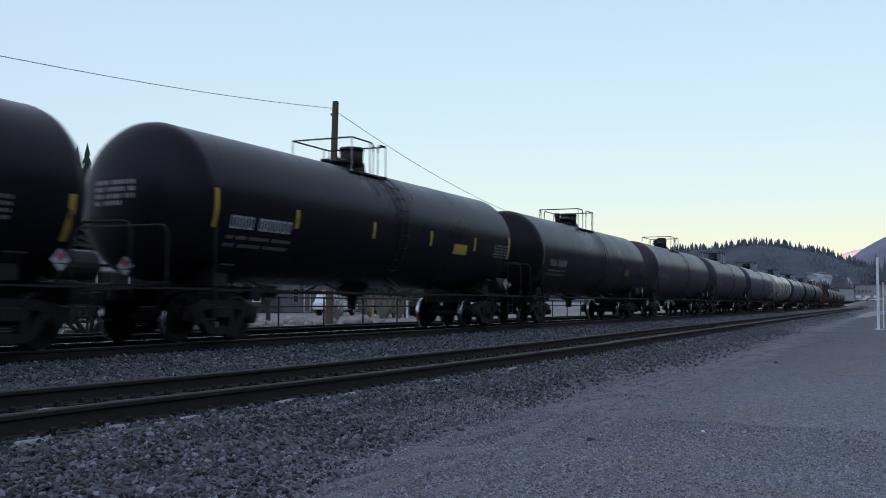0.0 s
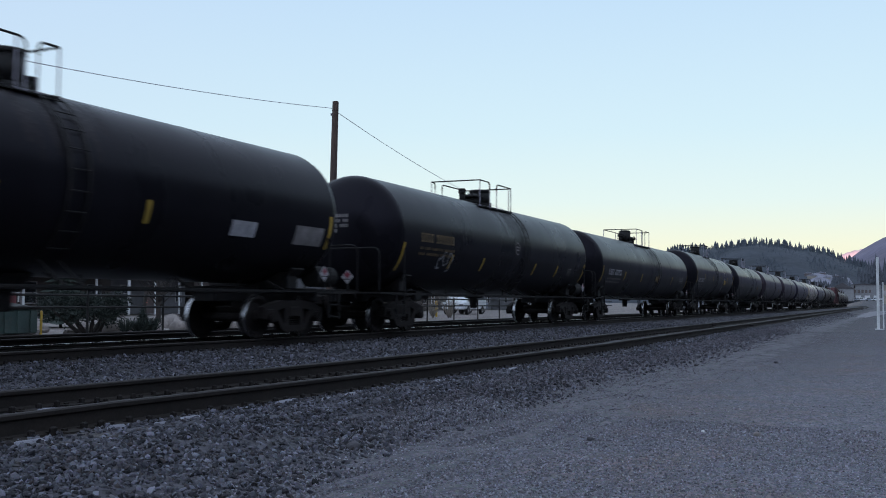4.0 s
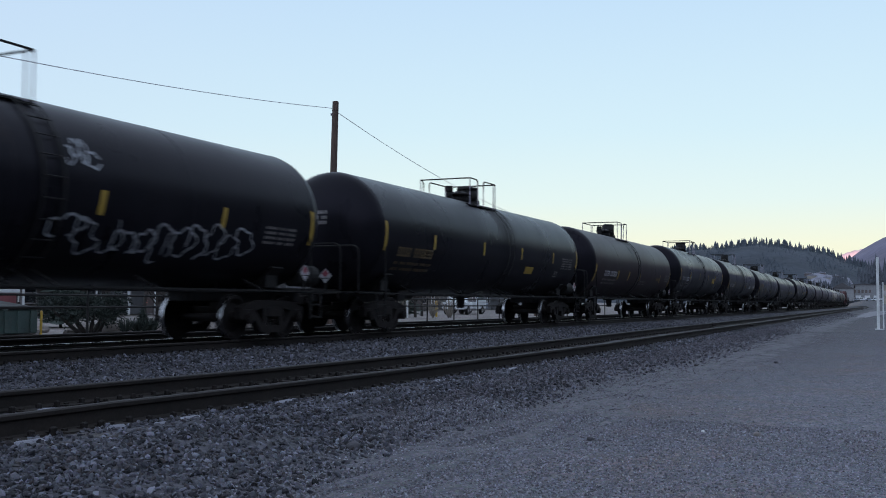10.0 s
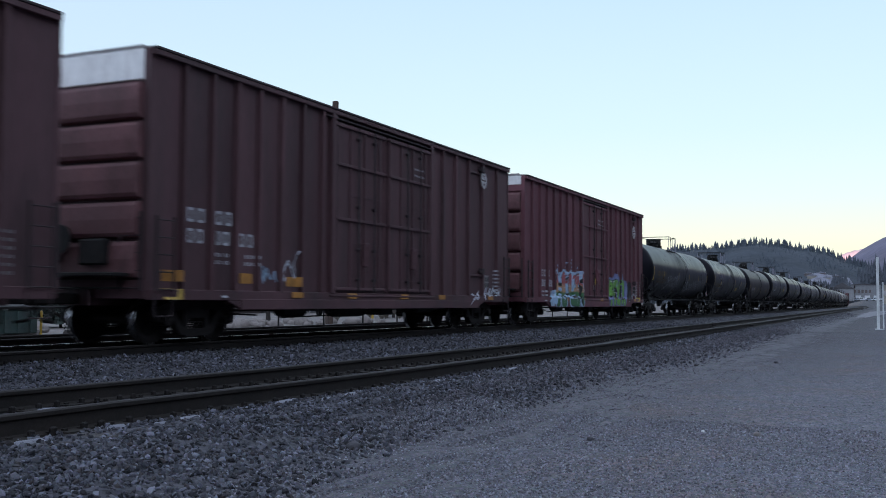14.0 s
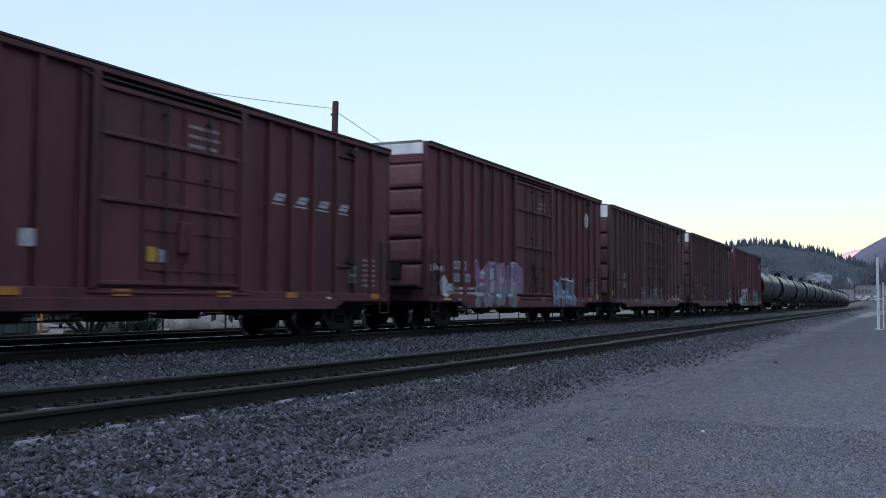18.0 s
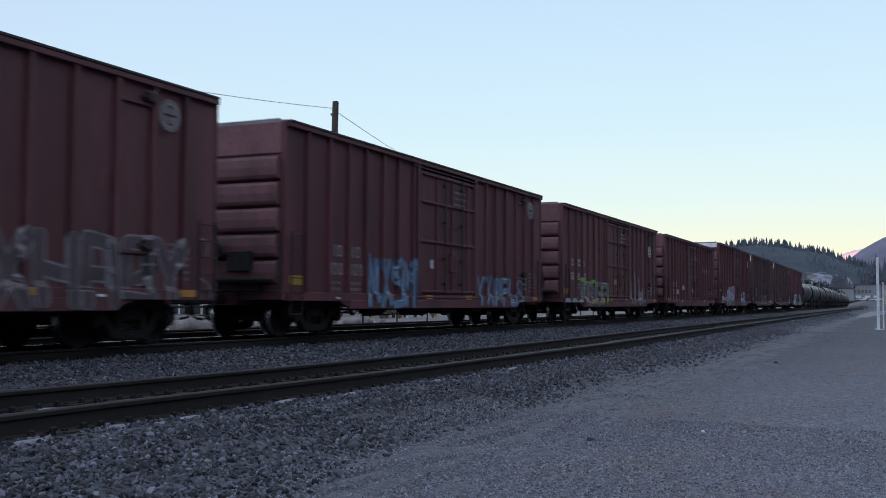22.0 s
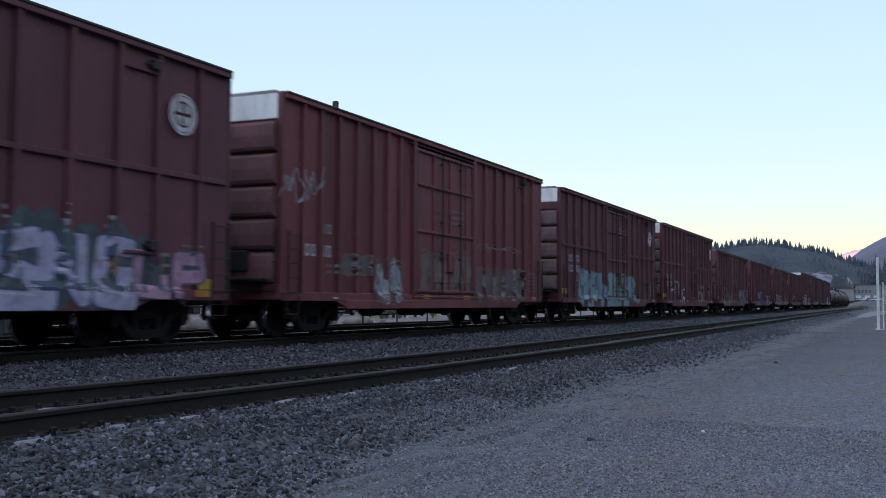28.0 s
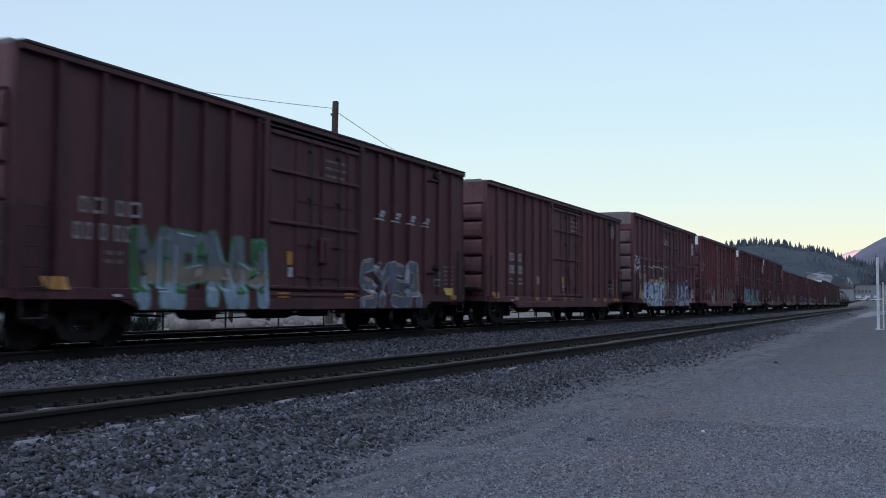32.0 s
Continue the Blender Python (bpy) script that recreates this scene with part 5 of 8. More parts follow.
        part("panel", bm, M[col], root, lb)
    for x0, x1, z0, z1 in spec.get("tables", ()):
        bm = bmesh.new()
        if x1 - x0 < 0.5:
            part("stencil_frame", hollow_bar(lambda x, z: on_shell(x, z, 0.007), x0, x1, z0, z1, 0.03), M["dim"], root, "white framed stencil square")
            x0, x1, z0, z1 = x0 + 0.07, x1 - 0.07, z0 + 0.07, z1 - 0.05
        n = max(2, int((z1 - z0) / 0.085))
        for i in range(n):
            z = z0 + (z1 - z0) * i / n
            char_row(lambda a, b, c, d: shell_patch(bm, a, b, c, d, 0, 0.007, 1), x0, x1, z, z + 0.055, (5, 3, 4))
        part("test_table", bm, M["dim"], root, "faded white stencilled test panel")["kind"] = "stuff"
    part("head_lettering", head_bars(half), M["dim"], root)["kind"] = "stuff"
    for args in spec.get("tags", ()):
        scrawl(root, *args)
    if not spec.get("dull"):
        drips(root, spec["label"], tt["spots"])
    if "ring" in spec:
        ring_emblem(root, *spec["ring"])
    return root


def ribbon(bm, pts, w, place, lift, mi, cross=2):
    """A painted stroke: pts in the side's plane, laid on by place(x, z, lift)."""
    P = [Vector(p) for p in pts]
    fine = [P[0]]
    for a, b in zip(P, P[1:]):
        n = max(1, int((b - a).length / 0.09))
        fine += [a + (b - a) * (i / n) for i in range(1, n + 1)]
    rows = []
    for i, p in enumerate(fine):
        d = (fine[min(i + 1, len(fine) - 1)] - fine[max(i - 1, 0)])
        d = d.normalized() if d.length else Vector((1, 0))
        nrm = Vector((-d.y, d.x))
        k = 0.72 if i in (0, len(fine) - 1) else 1.0
        rows.append([bm.verts.new(place(*(p + nrm * w * k * (j / cross - 0.5)), lift)) for j in range(cross + 1)])
    for a, b in zip(rows, rows[1:]):
        for j in range(cross):
            f = bm.faces.new((a[j], a[j + 1], b[j + 1], b[j]))
            f.material_index = mi


def scrawl(root, x0, x1, z0, z1, col, seed, n=14, w=0.035):
    rng = random.Random(seed)
    bm = bmesh.new()
    put = lambda x, z, l: on_shell(x, z, 0.008 + l)
    k = max(2, n // 2)
    for i in range(k):
        cx, cz = x0 + (x1 - x0) * (i + 0.5) / k, (z0 + z1) / 2 + rng.uniform(-0.1, 0.1)
        rx, rz = (x1 - x0) / k * rng.uniform(0.45, 0.75), (z1 - z0) * rng.uniform(0.28, 0.48)
        ph = rng.uniform(0, 6)
        start, turn = rng.uniform(0, 6), rng.uniform(4.0, 6.2)
        pts = []
        for j in range(22):
            q = start + turn * j / 21
            f = 1 + 0.22 * math.sin(2 * q + ph) + 0.14 * math.sin(5 * q + ph)
            pts.append(Vector((cx + rx * f * math.cos(q), cz + rz * f * math.sin(q))))
        ribbon(bm, pts, w * rng.uniform(0.6, 1.0), put, 0.0006 * i, 0, 1)
    bmesh.ops.recalc_face_normals(bm, faces=bm.faces)
    part("spray_tag", bm, M[col], root, "thin sprayed scrawl")["kind"] = "stuff"


# ---- boxcars ----
PY, RY, DY = 1.45, 1.53, 1.50


STOPS = {"low": (13.61, 14.48), "tall": (14.65, 15.45), "waist": (13.26, 14.20), "double": (13.78, 14.85), "plain_red": (13.69, 14.52)}


def boxcar_meshes(kind, L, H, ribs, doors, waist):
    key = ("box", kind)
    if key in MESH:
        return MESH[key]
    o = {}
    h = L / 2
    bm = bmesh.new()
    box(bm, -h, h, -PY + 0.07, PY - 0.07, 0.98, H - 0.06, 0.0)
    o["body"] = mesh_of("car_body", bm, M["red"])
    bm = bmesh.new()
    rng = random.Random(5)
    n = 14
    w = L / n
    box(bm, -w / 2 + 0.004, w / 2 - 0.004, -1.415, 1.415, H - 0.075, H - 0.01, 0.01)
    box(bm, -w / 2 + 0.004, -w / 2 + 0.07, -1.25, 1.25, H - 0.03, H + 0.03, 0.01)
    o["roof"] = mesh_of("roof_panel", bm, M["roof"])
    o["roof_at"] = [-h + w * (i + 0.5) for i in range(n)]
    bm = bmesh.new()
    for y in (-1, 1):
        box(bm, -h, h, y * 1.42, y * 1.55, H - 0.17, H - 0.075, 0.01)
    o["top_chord"] = mesh_of("top_chord", bm, M["red"])
    bm = bmesh.new()
    for y in (-1, 1):
        box(bm, -h, h, y * 1.42, y * 1.56, H - 0.071, H - 0.02, 0.01)
    o["roof_edge"] = mesh_of("roof_edge", bm, M["roof_edge"])
    bm = bmesh.new()
    for y in (-1, 1):
        box(bm, -h, h, y * 1.40, y * 1.52, 0.80, 0.99, 0.01)
        box(bm, -h + 2.55, h - 2.55, y * 1.43, y * 1.535, 0.62, 0.83, 0.01)
        for s in (-1, 1):
            beam(bm, (s * (h - 2.6), y * 1.48, 0.72), (s * (h - 2.2), y * 1.48, 0.85), 0.06, 0.14)
    box(bm, -h - 0.2, h + 0.2, -0.33, 0.33, 0.70, 0.98, 0.01)
    for i in range(9):
        x = -h + 2.8 + (L - 5.6) * i / 8
        box(bm, x - 0.05, x + 0.05, -1.42, 1.42, 0.78, 0.97, 0)
    o["underframe"] = mesh_of("underframe", bm, M["red"])
    bm = bmesh.new()
    cyl(bm, (-1.2, -0.7, 0.62), (0.1, -0.7, 0.62), 0.2, None, 14)
    box(bm, 0.8, 1.5, -0.95, -0.5, 0.45, 0.8, 0.03)
    pipe(bm, [(-h + 2.2, -0.55, 0.60), (h - 2.2, -0.55, 0.60)], 0.03, 6)
    for x in (-2.4, 2.6, -0.2):
        beam(bm, (x, -0.55, 0.6), (x, -0.55, 0.85), 0.04, 0.03)
    beam(bm, (-2.8, -0.3, 0.42), (2.4, -0.35, 0.5), 0.05, 0.03)
    for i in range(7):
        x = -h + 3.1 + (L - 6.2) * i / 6
        beam(bm, (x, -0.9, 0.82), (x + 0.3 * (i % 2), -0.9, 0.52), 0.05, 0.05)
        beam(bm, (x, -0.9, 0.53), (x + 0.9, -0.85, 0.50 + 0.05 * (i % 3)), 0.035, 0.035)
    box(bm, 2.6, 3.5, -1.1, -0.55, 0.50, 0.80, 0.04)
    cyl(bm, (-3.6, -0.8, 0.60), (-2.7, -0.8, 0.60), 0.15, None, 12)
    o["brake_gear"] = mesh_of("brake_gear", bm, M["frame"])
    bm = bmesh.new()
    zt = H - 0.15
    vs = [(-0.05, -PY + 0.075), (-0.042, -RY), (0.042, -RY), (0.05, -PY + 0.075)]
    lo = [bm.verts.new((x, y, 0.97)) for x, y in vs]
    hi = [bm.verts.new((x, y, zt)) for x, y in vs]
    for i in range(3):
        bm.faces.new((lo[i], lo[i + 1], hi[i + 1], hi[i]))
    bm.faces.new(lo[::-1])
    bm.faces.new(hi)
    bmesh.ops.recalc_face_normals(bm, faces=bm.faces)
    o["rib"] = mesh_of("side_post", bm, M["red"])
    # side sheets between the posts, with open joints beside each post
    cuts = [(-0.2, 0.0)] + [(r - 0.088, r + 0.088) for r in sorted(ribs)] + [(doors[0][0] - 0.2, doors[-1][1] + 0.2), (L, L + 0.2)]
    cuts.sort()
    o["sheets"] = []
    for (_, a), (b, _) in zip(cuts, cuts[1:]):
        if b - a > 0.05:
            bm = bmesh.new()
            box(bm, a - h, b - h, -PY, -PY + 0.075, 0.985, H - 0.17, 0.006)
            o["sheets"].append(mesh_of("side_panel", bm, M["red"]))
    if waist:
        o["waist"] = []
        for y in (-1, 1):
            for a, b in ((-h + 0.1, doors[0][0] - h - 0.1), (doors[-1][1] - h + 0.1, h - 0.1)):
                bm = bmesh.new()
                box(bm, a, b, y * (PY - 0.01), y * (RY - 0.02), 2.97, 3.07, 0.012)
                o["waist"].append(mesh_of("waist_rail", bm, M["red"]))
    # door with its bars and gear
    w = doors[0][1] - doors[0][0]
    z0, z1 = 1.0, H - 0.30
    bm = bmesh.new()
    box(bm, 0, w, -DY, -PY + 0.072, z0, z1, 0.01)
    o["door"] = mesh_of("door", bm, M["red"])
    o["bars"] = []
    for z in (z0 + 0.08, z0 + (z1 - z0) * 0.43, z0 + (z1 - z0) * 0.75, z1 - 0.08):
        bm = bmesh.new()
        box(bm, 0.02, w - 0.02, -DY - 0.055, -DY + 0.003, z - 0.035, z + 0.035, 0.01)
        o["bars"].append(mesh_of("door_rib", bm, M["red"]))
    for x in (0.06, w * 0.28, w * 0.56, w * 0.86, w - 0.06):
        bm = bmesh.new()
        box(bm, x - 0.03, x + 0.03, -DY - 0.04, -DY + 0.003, z0 + 0.05, z1 - 0.05, 0.008)
        o["bars"].append(mesh_of("door_rib", bm, M["red"]))
    for z in (z0 + 0.32, z0 + (z1 - z0) * 0.30, z0 + (z1 - z0) * 0.58):
        bm = bmesh.new()
        box(bm, w * 0.3, w * 0.98, -DY - 0.02, -DY + 0.003, z - 0.018, z + 0.018, 0.0)
        o["bars"].append(mesh_of("door_rib", bm, M["red"]))
    bm = bmesh.new()
    cyl(bm, (0, -DY - 0.06, z0 + 0.02), (0, -DY - 0.06, z1 - 0.02), 0.022, None, 8)
    o["rod"] = mesh_of("lock_rod", bm, M["red"])
    bm = bmesh.new()
    box(bm, -0.05, 0.05, -DY - 0.09, -DY, -0.035, 0.035, 0.01)
    o["keeper"] = mesh_of("rod_keeper", bm, M["red"])
    bm = bmesh.new()
    box(bm, w * 0.52, w * 0.62, -DY - 0.10, -DY, z0 + 0.62, z0 + 1.18, 0.02)
    beam(bm, (w * 0.57, -DY - 0.11, z0 + 1.1), (w * 0.57, -DY - 0.11, z0 + 0.45), 0.03, 0.04)
    o["latch"] = mesh_of("door_handle", bm, M["red"])
    bm = bmesh.new()
    a, b = doors[0][0] - h, doors[-1][1] - h
    o["door_tracks"] = []
    for x0, x1, z0, z1 in ((a - 0.35, b + 0.25, H - 0.27, H - 0.235), (a - 0.2, b + 0.3, 0.90, 0.94)):
        bm = bmesh.new()
        box(bm, x0, x1, -RY - 0.02, -PY + 0.072, z0, z1, 0.008)
        o["door_tracks"].append(("door_track", mesh_of("door_track", bm, M["red"])))
    for x in (a - 0.10, b + 0.10):
        bm = bmesh.new()
        box(bm, x - 0.08, x + 0.08, -RY - 0.03, -PY + 0.072, 0.97, H - 0.16, 0.01)
        o["door_tracks"].append(("door_post", mesh_of("door_post", bm, M["red"])))
    # stop posts and brackets where the opened door comes to rest
    sa, sb = STOPS[kind]
    o["stops"] = []
    for z in (H - 0.50, 1.60):
        bm = bmesh.new()
        box(bm, sa - h, sb - h, -RY + 0.02, -PY + 0.004, z - 0.03, z + 0.03, 0.008)
        o["stops"].append(("stop_rail", mesh_of("stop_rail", bm, M["red"])))
        bm = bmesh.new()
        box(bm, sb - h - 0.24, sb - h - 0.06, -RY - 0.07, -PY + 0.004, z + 0.035, z + 0.22, 0.02)
        box(bm, sb - h - 0.30, sb - h - 0.02, -RY - 0.02, -PY + 0.004, z + 0.10, z + 0.15, 0.01)
        o["stops"].append(("stop_bracket", mesh_of("stop_bracket", bm, M["roof_edge"])))
    # corrugated ends
    for c, nm in ((-1, "end_r"), (1, "end_f")):
        bm = bmesh.new()
        x = c * h
        zb, zt = 1.15, H - 0.62
        if kind == "low":
            zb, zt = 1.126, H - 0.75
        elif kind == "waist":
            zb, zt = 1.245, H - 0.885
        box(bm, min(x, x + c * 0.06), max(x, x + c * 0.06), -1.47, -1.33, 0.95, H - 0.05, 0.01)
        box(bm, min(x, x + c * 0.06), max(x, x + c * 0.06), 1.33, 1.47, 0.95, H - 0.05, 0.01)
        box(bm, min(x - c * 0.05, x + c * 0.10), max(x - c * 0.05, x + c * 0.10), -1.45, 1.45, 0.82, 1.14, 0.01)
        zp = zt + 0.03
        if kind in ("tall", "waist"):
            zp = H - (0.36 if kind == "tall" else 0.57)
            box(bm, min(x, x + c * 0.05), max(x, x + c * 0.05), -1.328, 1.328, zt + 0.03, zp - 0.004, 0.01)
        o[nm] = mesh_of("end_frame", bm, M["red"])
        bm = bmesh.new()
        n = 5
        step = (zt - zb) / n
        prof = ((0.0, 0.02), (0.15, 0.045), (0.185, 0.11), (0.2, step * 0.5), (0.185, step - 0.11), (0.15, step - 0.045), (0.0, step - 0.02))
        A = [bm.verts.new((x + c * d, -1.33, zb + z)) for d, z in prof]
        B = [bm.verts.new((x + c * d, 1.33, zb + z)) for d, z in prof]
        for j in range(6):
            bm.faces.new((A[j], A[j + 1], B[j + 1], B[j]))
        bm.faces.new(A)
        bm.faces.new(B[::-1])
        bmesh.ops.recalc_face_normals(bm, faces=bm.faces)
        o[nm + "_rib"] = mesh_of("end_rib", bm, M["red"])
        o["end_step"] = step
        bm = bmesh.new()
        box(bm, min(x, x + c * 0.05), max(x, x + c * 0.05), -1.33, 1.33, zp, H - 0.06, 0.01)
        o[nm + "_top"] = mesh_of("end_top_panel", bm, M["red"])
        bm = bmesh.new()
        for y in (-1.40, -0.95):
            beam(bm, (x + c * 0.14, y, 0.95), (x + c * 0.14, y, 2.3 if kind != "low" else 2.2), 0.03, 0.05)
        for i in range(5):
            z = 1.0 + i * 0.30
            pipe(bm, [(x + c * 0.15, -1.40, z), (x + c * 0.15, -0.95, z)], 0.013, 5)
        sx = x - c * 0.08
        for i in range(5):
            z = 0.98 + i * 0.30
            pipe(bm, [(sx, -1.56, z), (sx - c * 0.46, -1.56, z)], 0.013, 5)
        for xx in (sx, sx - c * 0.46):
            beam(bm, (xx, -1.555, 0.95), (xx, -1.555, 2.25), 0.04, 0.025)
        for z in (0.52,):
            pipe(bm, bent([(sx, -1.53, 0.9), (sx, -1.53, z), (sx - c * 0.46, -1.53, z), (sx - c * 0.46, -1.53, 0.9)], 0.06), 0.013, 5)
        o[nm + "_ladder"] = mesh_of("ladder", bm, M["red"])
    bm = bmesh.new()
    x = -h
    box(bm, x - 0.62, x, -1.2, 0.9, 1.20, 1.26, 0.01)
    box(bm, x - 0.34, x - 0.10, 0.35, 0.85, 1.45, 2.0, 0.03)
    cyl(bm, (x - 0.36, 0.2, 1.85), (x - 0.40, 0.2, 1.85), 0.26, None, 18)
    box(bm, x - 0.30, x - 0.10, -0.75, -0.15, 1.4, 1.85, 0.03)
    pipe(bm, [(x - 0.3, -1.1, 1.0), (x - 0.3, 1.1, 1.0)], 0.02, 6)
    o["brake_platform"] = mesh_of("brake_platform", bm, M["frame"])
    MESH[key] = o
    return o


def painted(ob, mat):
    ob.material_slots[0].link = "OBJECT"
    ob.material_slots[0].material = mat
    return ob


def box_car(spec):
    L, H = spec["L"], spec["H"]
    h = L / 2
    ribs, doors = spec["ribs"], spec["doors"]
    o = boxcar_meshes(spec["kind"], L, H, ribs, doors, spec.get("waist", False))
    mat = M[spec["mat"]]
    root = thing("boxcar", spec["label"], "boxcar", None, "cars of the freight train")
    names = [("body", "car_body"), ("underframe", "underframe"), ("end_r", "end_frame"), ("end_f", "end_frame"), ("end_r_ladder", "ladder"), ("end_f_ladder", "ladder")]
    for k, nm in names:
        painted(part(nm, o[k], None, root), M["roof_edge"] if nm == "ladder" else mat)
    for me in o.get("waist", ()):
        painted(part("waist_rail", me, None, root), mat)
    for i, (nm, me) in enumerate(o["door_tracks"]):
        painted(part(nm, me, None, root), mat if i else M["roof_edge"])
    for nm, me in o["stops"]:
        ob = part(nm, me, None, root)
        if nm == "stop_rail":
            painted(ob, mat)
    for k in ("end_r_rib", "end_f_rib"):
        for i in range(5):
            painted(part("end_rib", o[k], None, root), M["end_dust" if spec["kind"] == "waist" else "end_red"]).location.z = i * o["end_step"]
    for k in ("end_r_top", "end_f_top"):
        painted(part("end_top_panel", o[k], None, root, spec.get("end_label", "")), M[spec.get("endmat", spec["mat"])])
    painted(part("top_chord", o["top_chord"], None, root), mat)
    part("roof_edge", o["roof_edge"], None, root, "dark grimy roof edge")
    for x in o["roof_at"]:
        part("roof_panel", o["roof"], None, root, "weathered sheet-metal roof panel").location.x = x
    part("brake_gear", o["brake_gear"], None, root)
    part("brake_platform", o["brake_platform"], None, root, "black hand-brake and end platform")
    for r in ribs:
        for rz in (0, 180):
            rb = painted(part("side_post", o["rib"], None, root), mat)
            rb.matrix_basis = pose(r - h if rz == 0 else h - r, 0, 0, 0, 0, rz)
    for me in o["sheets"]:
        for rz in (0, 180):
            if rz == 0 or spec["kind"] == "low":
                painted(part("side_panel", me, None, root), mat).matrix_basis = pose(0, 0, 0, 0, 0, rz)
    for a, b in doors:
        d = painted(part("door", o["door"], None, root, "closed plug door"), M[spec.get("doormat", spec["mat"])])
        d.location = (a - h, 0, 0)
        for me in o["bars"]:
            painted(part("door_rib", me, None, d), mat)
        w = b - a
        for x in (w * 0.42, w * 0.74):
            # rods and keepers: their shadow is put into a darker paint
            painted(part("lock_rod", o["rod"], None, d), M["roof_edge"]).location.x = x
            for z in (1.3, 2.0, 3.0, H - 0.6):
                painted(part("rod_keeper", o["keeper"], None, d), M["roof_edge"]).location = (x, 0, z)
        painted(part("door_handle", o["latch"], None, d), mat)
    for rz in (0, 180):
        cp = part("coupler", coupler_mesh(), None, root)
        cp.matrix_basis = pose((h + 0.45) * (1 if rz == 0 else -1), 0, 0, 0, 0, rz)
    add_trucks(root, h - 1.75)

    marks = sorted(ribs)

    def depth(x):
        x += h
        d = PY
        for r in marks:
            if abs(x - r) < 0.105:
                d = RY
        for a, b in doors:
            if a - 0.04 < x < b + 0.04:
                d = max(d, DY + 0.002)
            if abs(x - a + 0.10) < 0.12 or abs(x - b - 0.10) < 0.12:
                d = RY + 0.03
        return d

    def lay(x, z, lift):
        z = max(z, 0.635 if abs(x) < h - 2.5 else 0.81)
        d = depth(x)
        if z < 0.99:
            d = max(d, 1.537)
        if spec.get("waist") and 2.95 < z < 3.09:
            d = max(d, RY - 0.02)
        return (x, -d - 0.005 - lift, z)

    def flat(bm, x0, x1, z0, z1, mi=0, lift=0.0, slant=0.0):
        nx = max(1, int((x1 - x0) / 0.07))
        rows = []
        for i in range(nx + 1):
            x = x0 + (x1 - x0) * i / nx - h
            rows.append((bm.verts.new(lay(x, z0, lift)), bm.verts.new(lay(x + slant, z1, lift))))
        for p, q in zip(rows, rows[1:]):
            f = bm.faces.new((p[0], q[0], q[1], p[1]))
            f.material_index = mi

    for x0, x1, z0, z1, words, col in spec.get("marks", ()):
        char_row(lambda a, b, c, d: part("reporting_character", hollow_bar(lambda x, z: lay(x - h, z, 0.0), a - 0.02, b + 0.02, c, d, 0.05), M[col], root), x0, x1, z0, z1, words)
    for x0, x1, z0, z1, words, col in spec.get("slanted", ()):
        def slab(a, b, c, d):
            part("wordmark_bar", hollow_bar(lambda x, z: lay(x - h, z, 0.0), a - 0.12, b - 0.02, c + 0.08, d, 0.07, 0.14), M[col], root, "white slanted painted bar")
            bm = bmesh.new()
            flat(bm, a - 0.22, b + 0.04, c, c + 0.035)
            part("wordmark_underline", bm, M[col], root, "thin white painted underline")

        char_row(slab, x0, x1, z0, z1, words)
    # small stencils
    bm = bmesh.new()
    a = doors[-1][0]
    dw = doors[-1][1] - a
    dz = spec.get("doorz", 3.55)
    for i in range(3):
        char_row(lambda p, q, c, d: flat(bm, p, q, c, d, 0, 0.045), a + dw * 0.58, a + dw * (0.80, 0.82, 0.81)[i], dz + i * 0.17, dz + i * 0.17 + 0.06, ((5, 3), (4, 1, 5), (5, 1, 3))[i])
    for i in range(6):
        z = 1.75 - i * 0.12
        char_row(lambda p, q, c, d: flat(bm, p, q, c, d), L - 1.28, L - 0.72, z, z + 0.05, (4, 3))
    for i in range(2):
        z = spec["marks"][-1][2] - 0.22 - i * 0.14 if spec.get("marks") else 1.4
        char_row(lambda p, q, c, d: flat(bm, p, q, c, d), 1.75, 2.25, z, z + 0.07, (3, 2))
        char_row(lambda p, q, c, d: flat(bm, p, q, c, d), 2.72, 3.2, z, z + 0.07, (4,))
    part("stencil_lettering", bm, M[spec.get("stencol", "dim")], root, "small stencilled lettering")["kind"] = "stuff"
    bm = bmesh.new()
    flat(bm, L - 1.95, L - 1.60, 1.22, 1.62, 0)
    for i in range(2):
        for j in range(2):
            flat(bm, L - 1.92 + i * 0.17, L - 1.79 + i * 0.17, 1.25 + j * 0.18, 1.38 + j * 0.18, 1, 0.004)
    part("consolidated_stencil", mesh_of("stencil", bm, M["dim"], M["g_black"]), None, root, "white framed stencil squares")
    for x, z, col in spec.get("squares", ((0.14, 1.14, "yellow"),)):
        bm = bmesh.new()
        flat(bm, x, x + 0.5, z, z + 0.2)
        part("reflector", bm, M[col], root, "reflective square")
    for x in spec.get("reflect", (4.3, 6.6, 9.3, 11.6, 15.2)):
        bm = bmesh.new()
        flat(bm, x, x + 0.42, 0.86, 0.98)
        part("reflector", bm, M["orange"], root, "orange reflective strip")
    for x in (1.95, L - 3.0):
        bm = bmesh.new()
        flat(bm, x, x + 0.17, 0.85, 0.99, 0, 0.004)
        part("jack_mark", bm, M["white"], root, "white square on the side sill")
    for x, z, w, hh, col in spec.get("cards", ()):
        bm = bmesh.new()
        flat(bm, x, x + w, z, z + hh, 0, 0.012)
        part("card", bm, M[col], root, "small card on the car side")
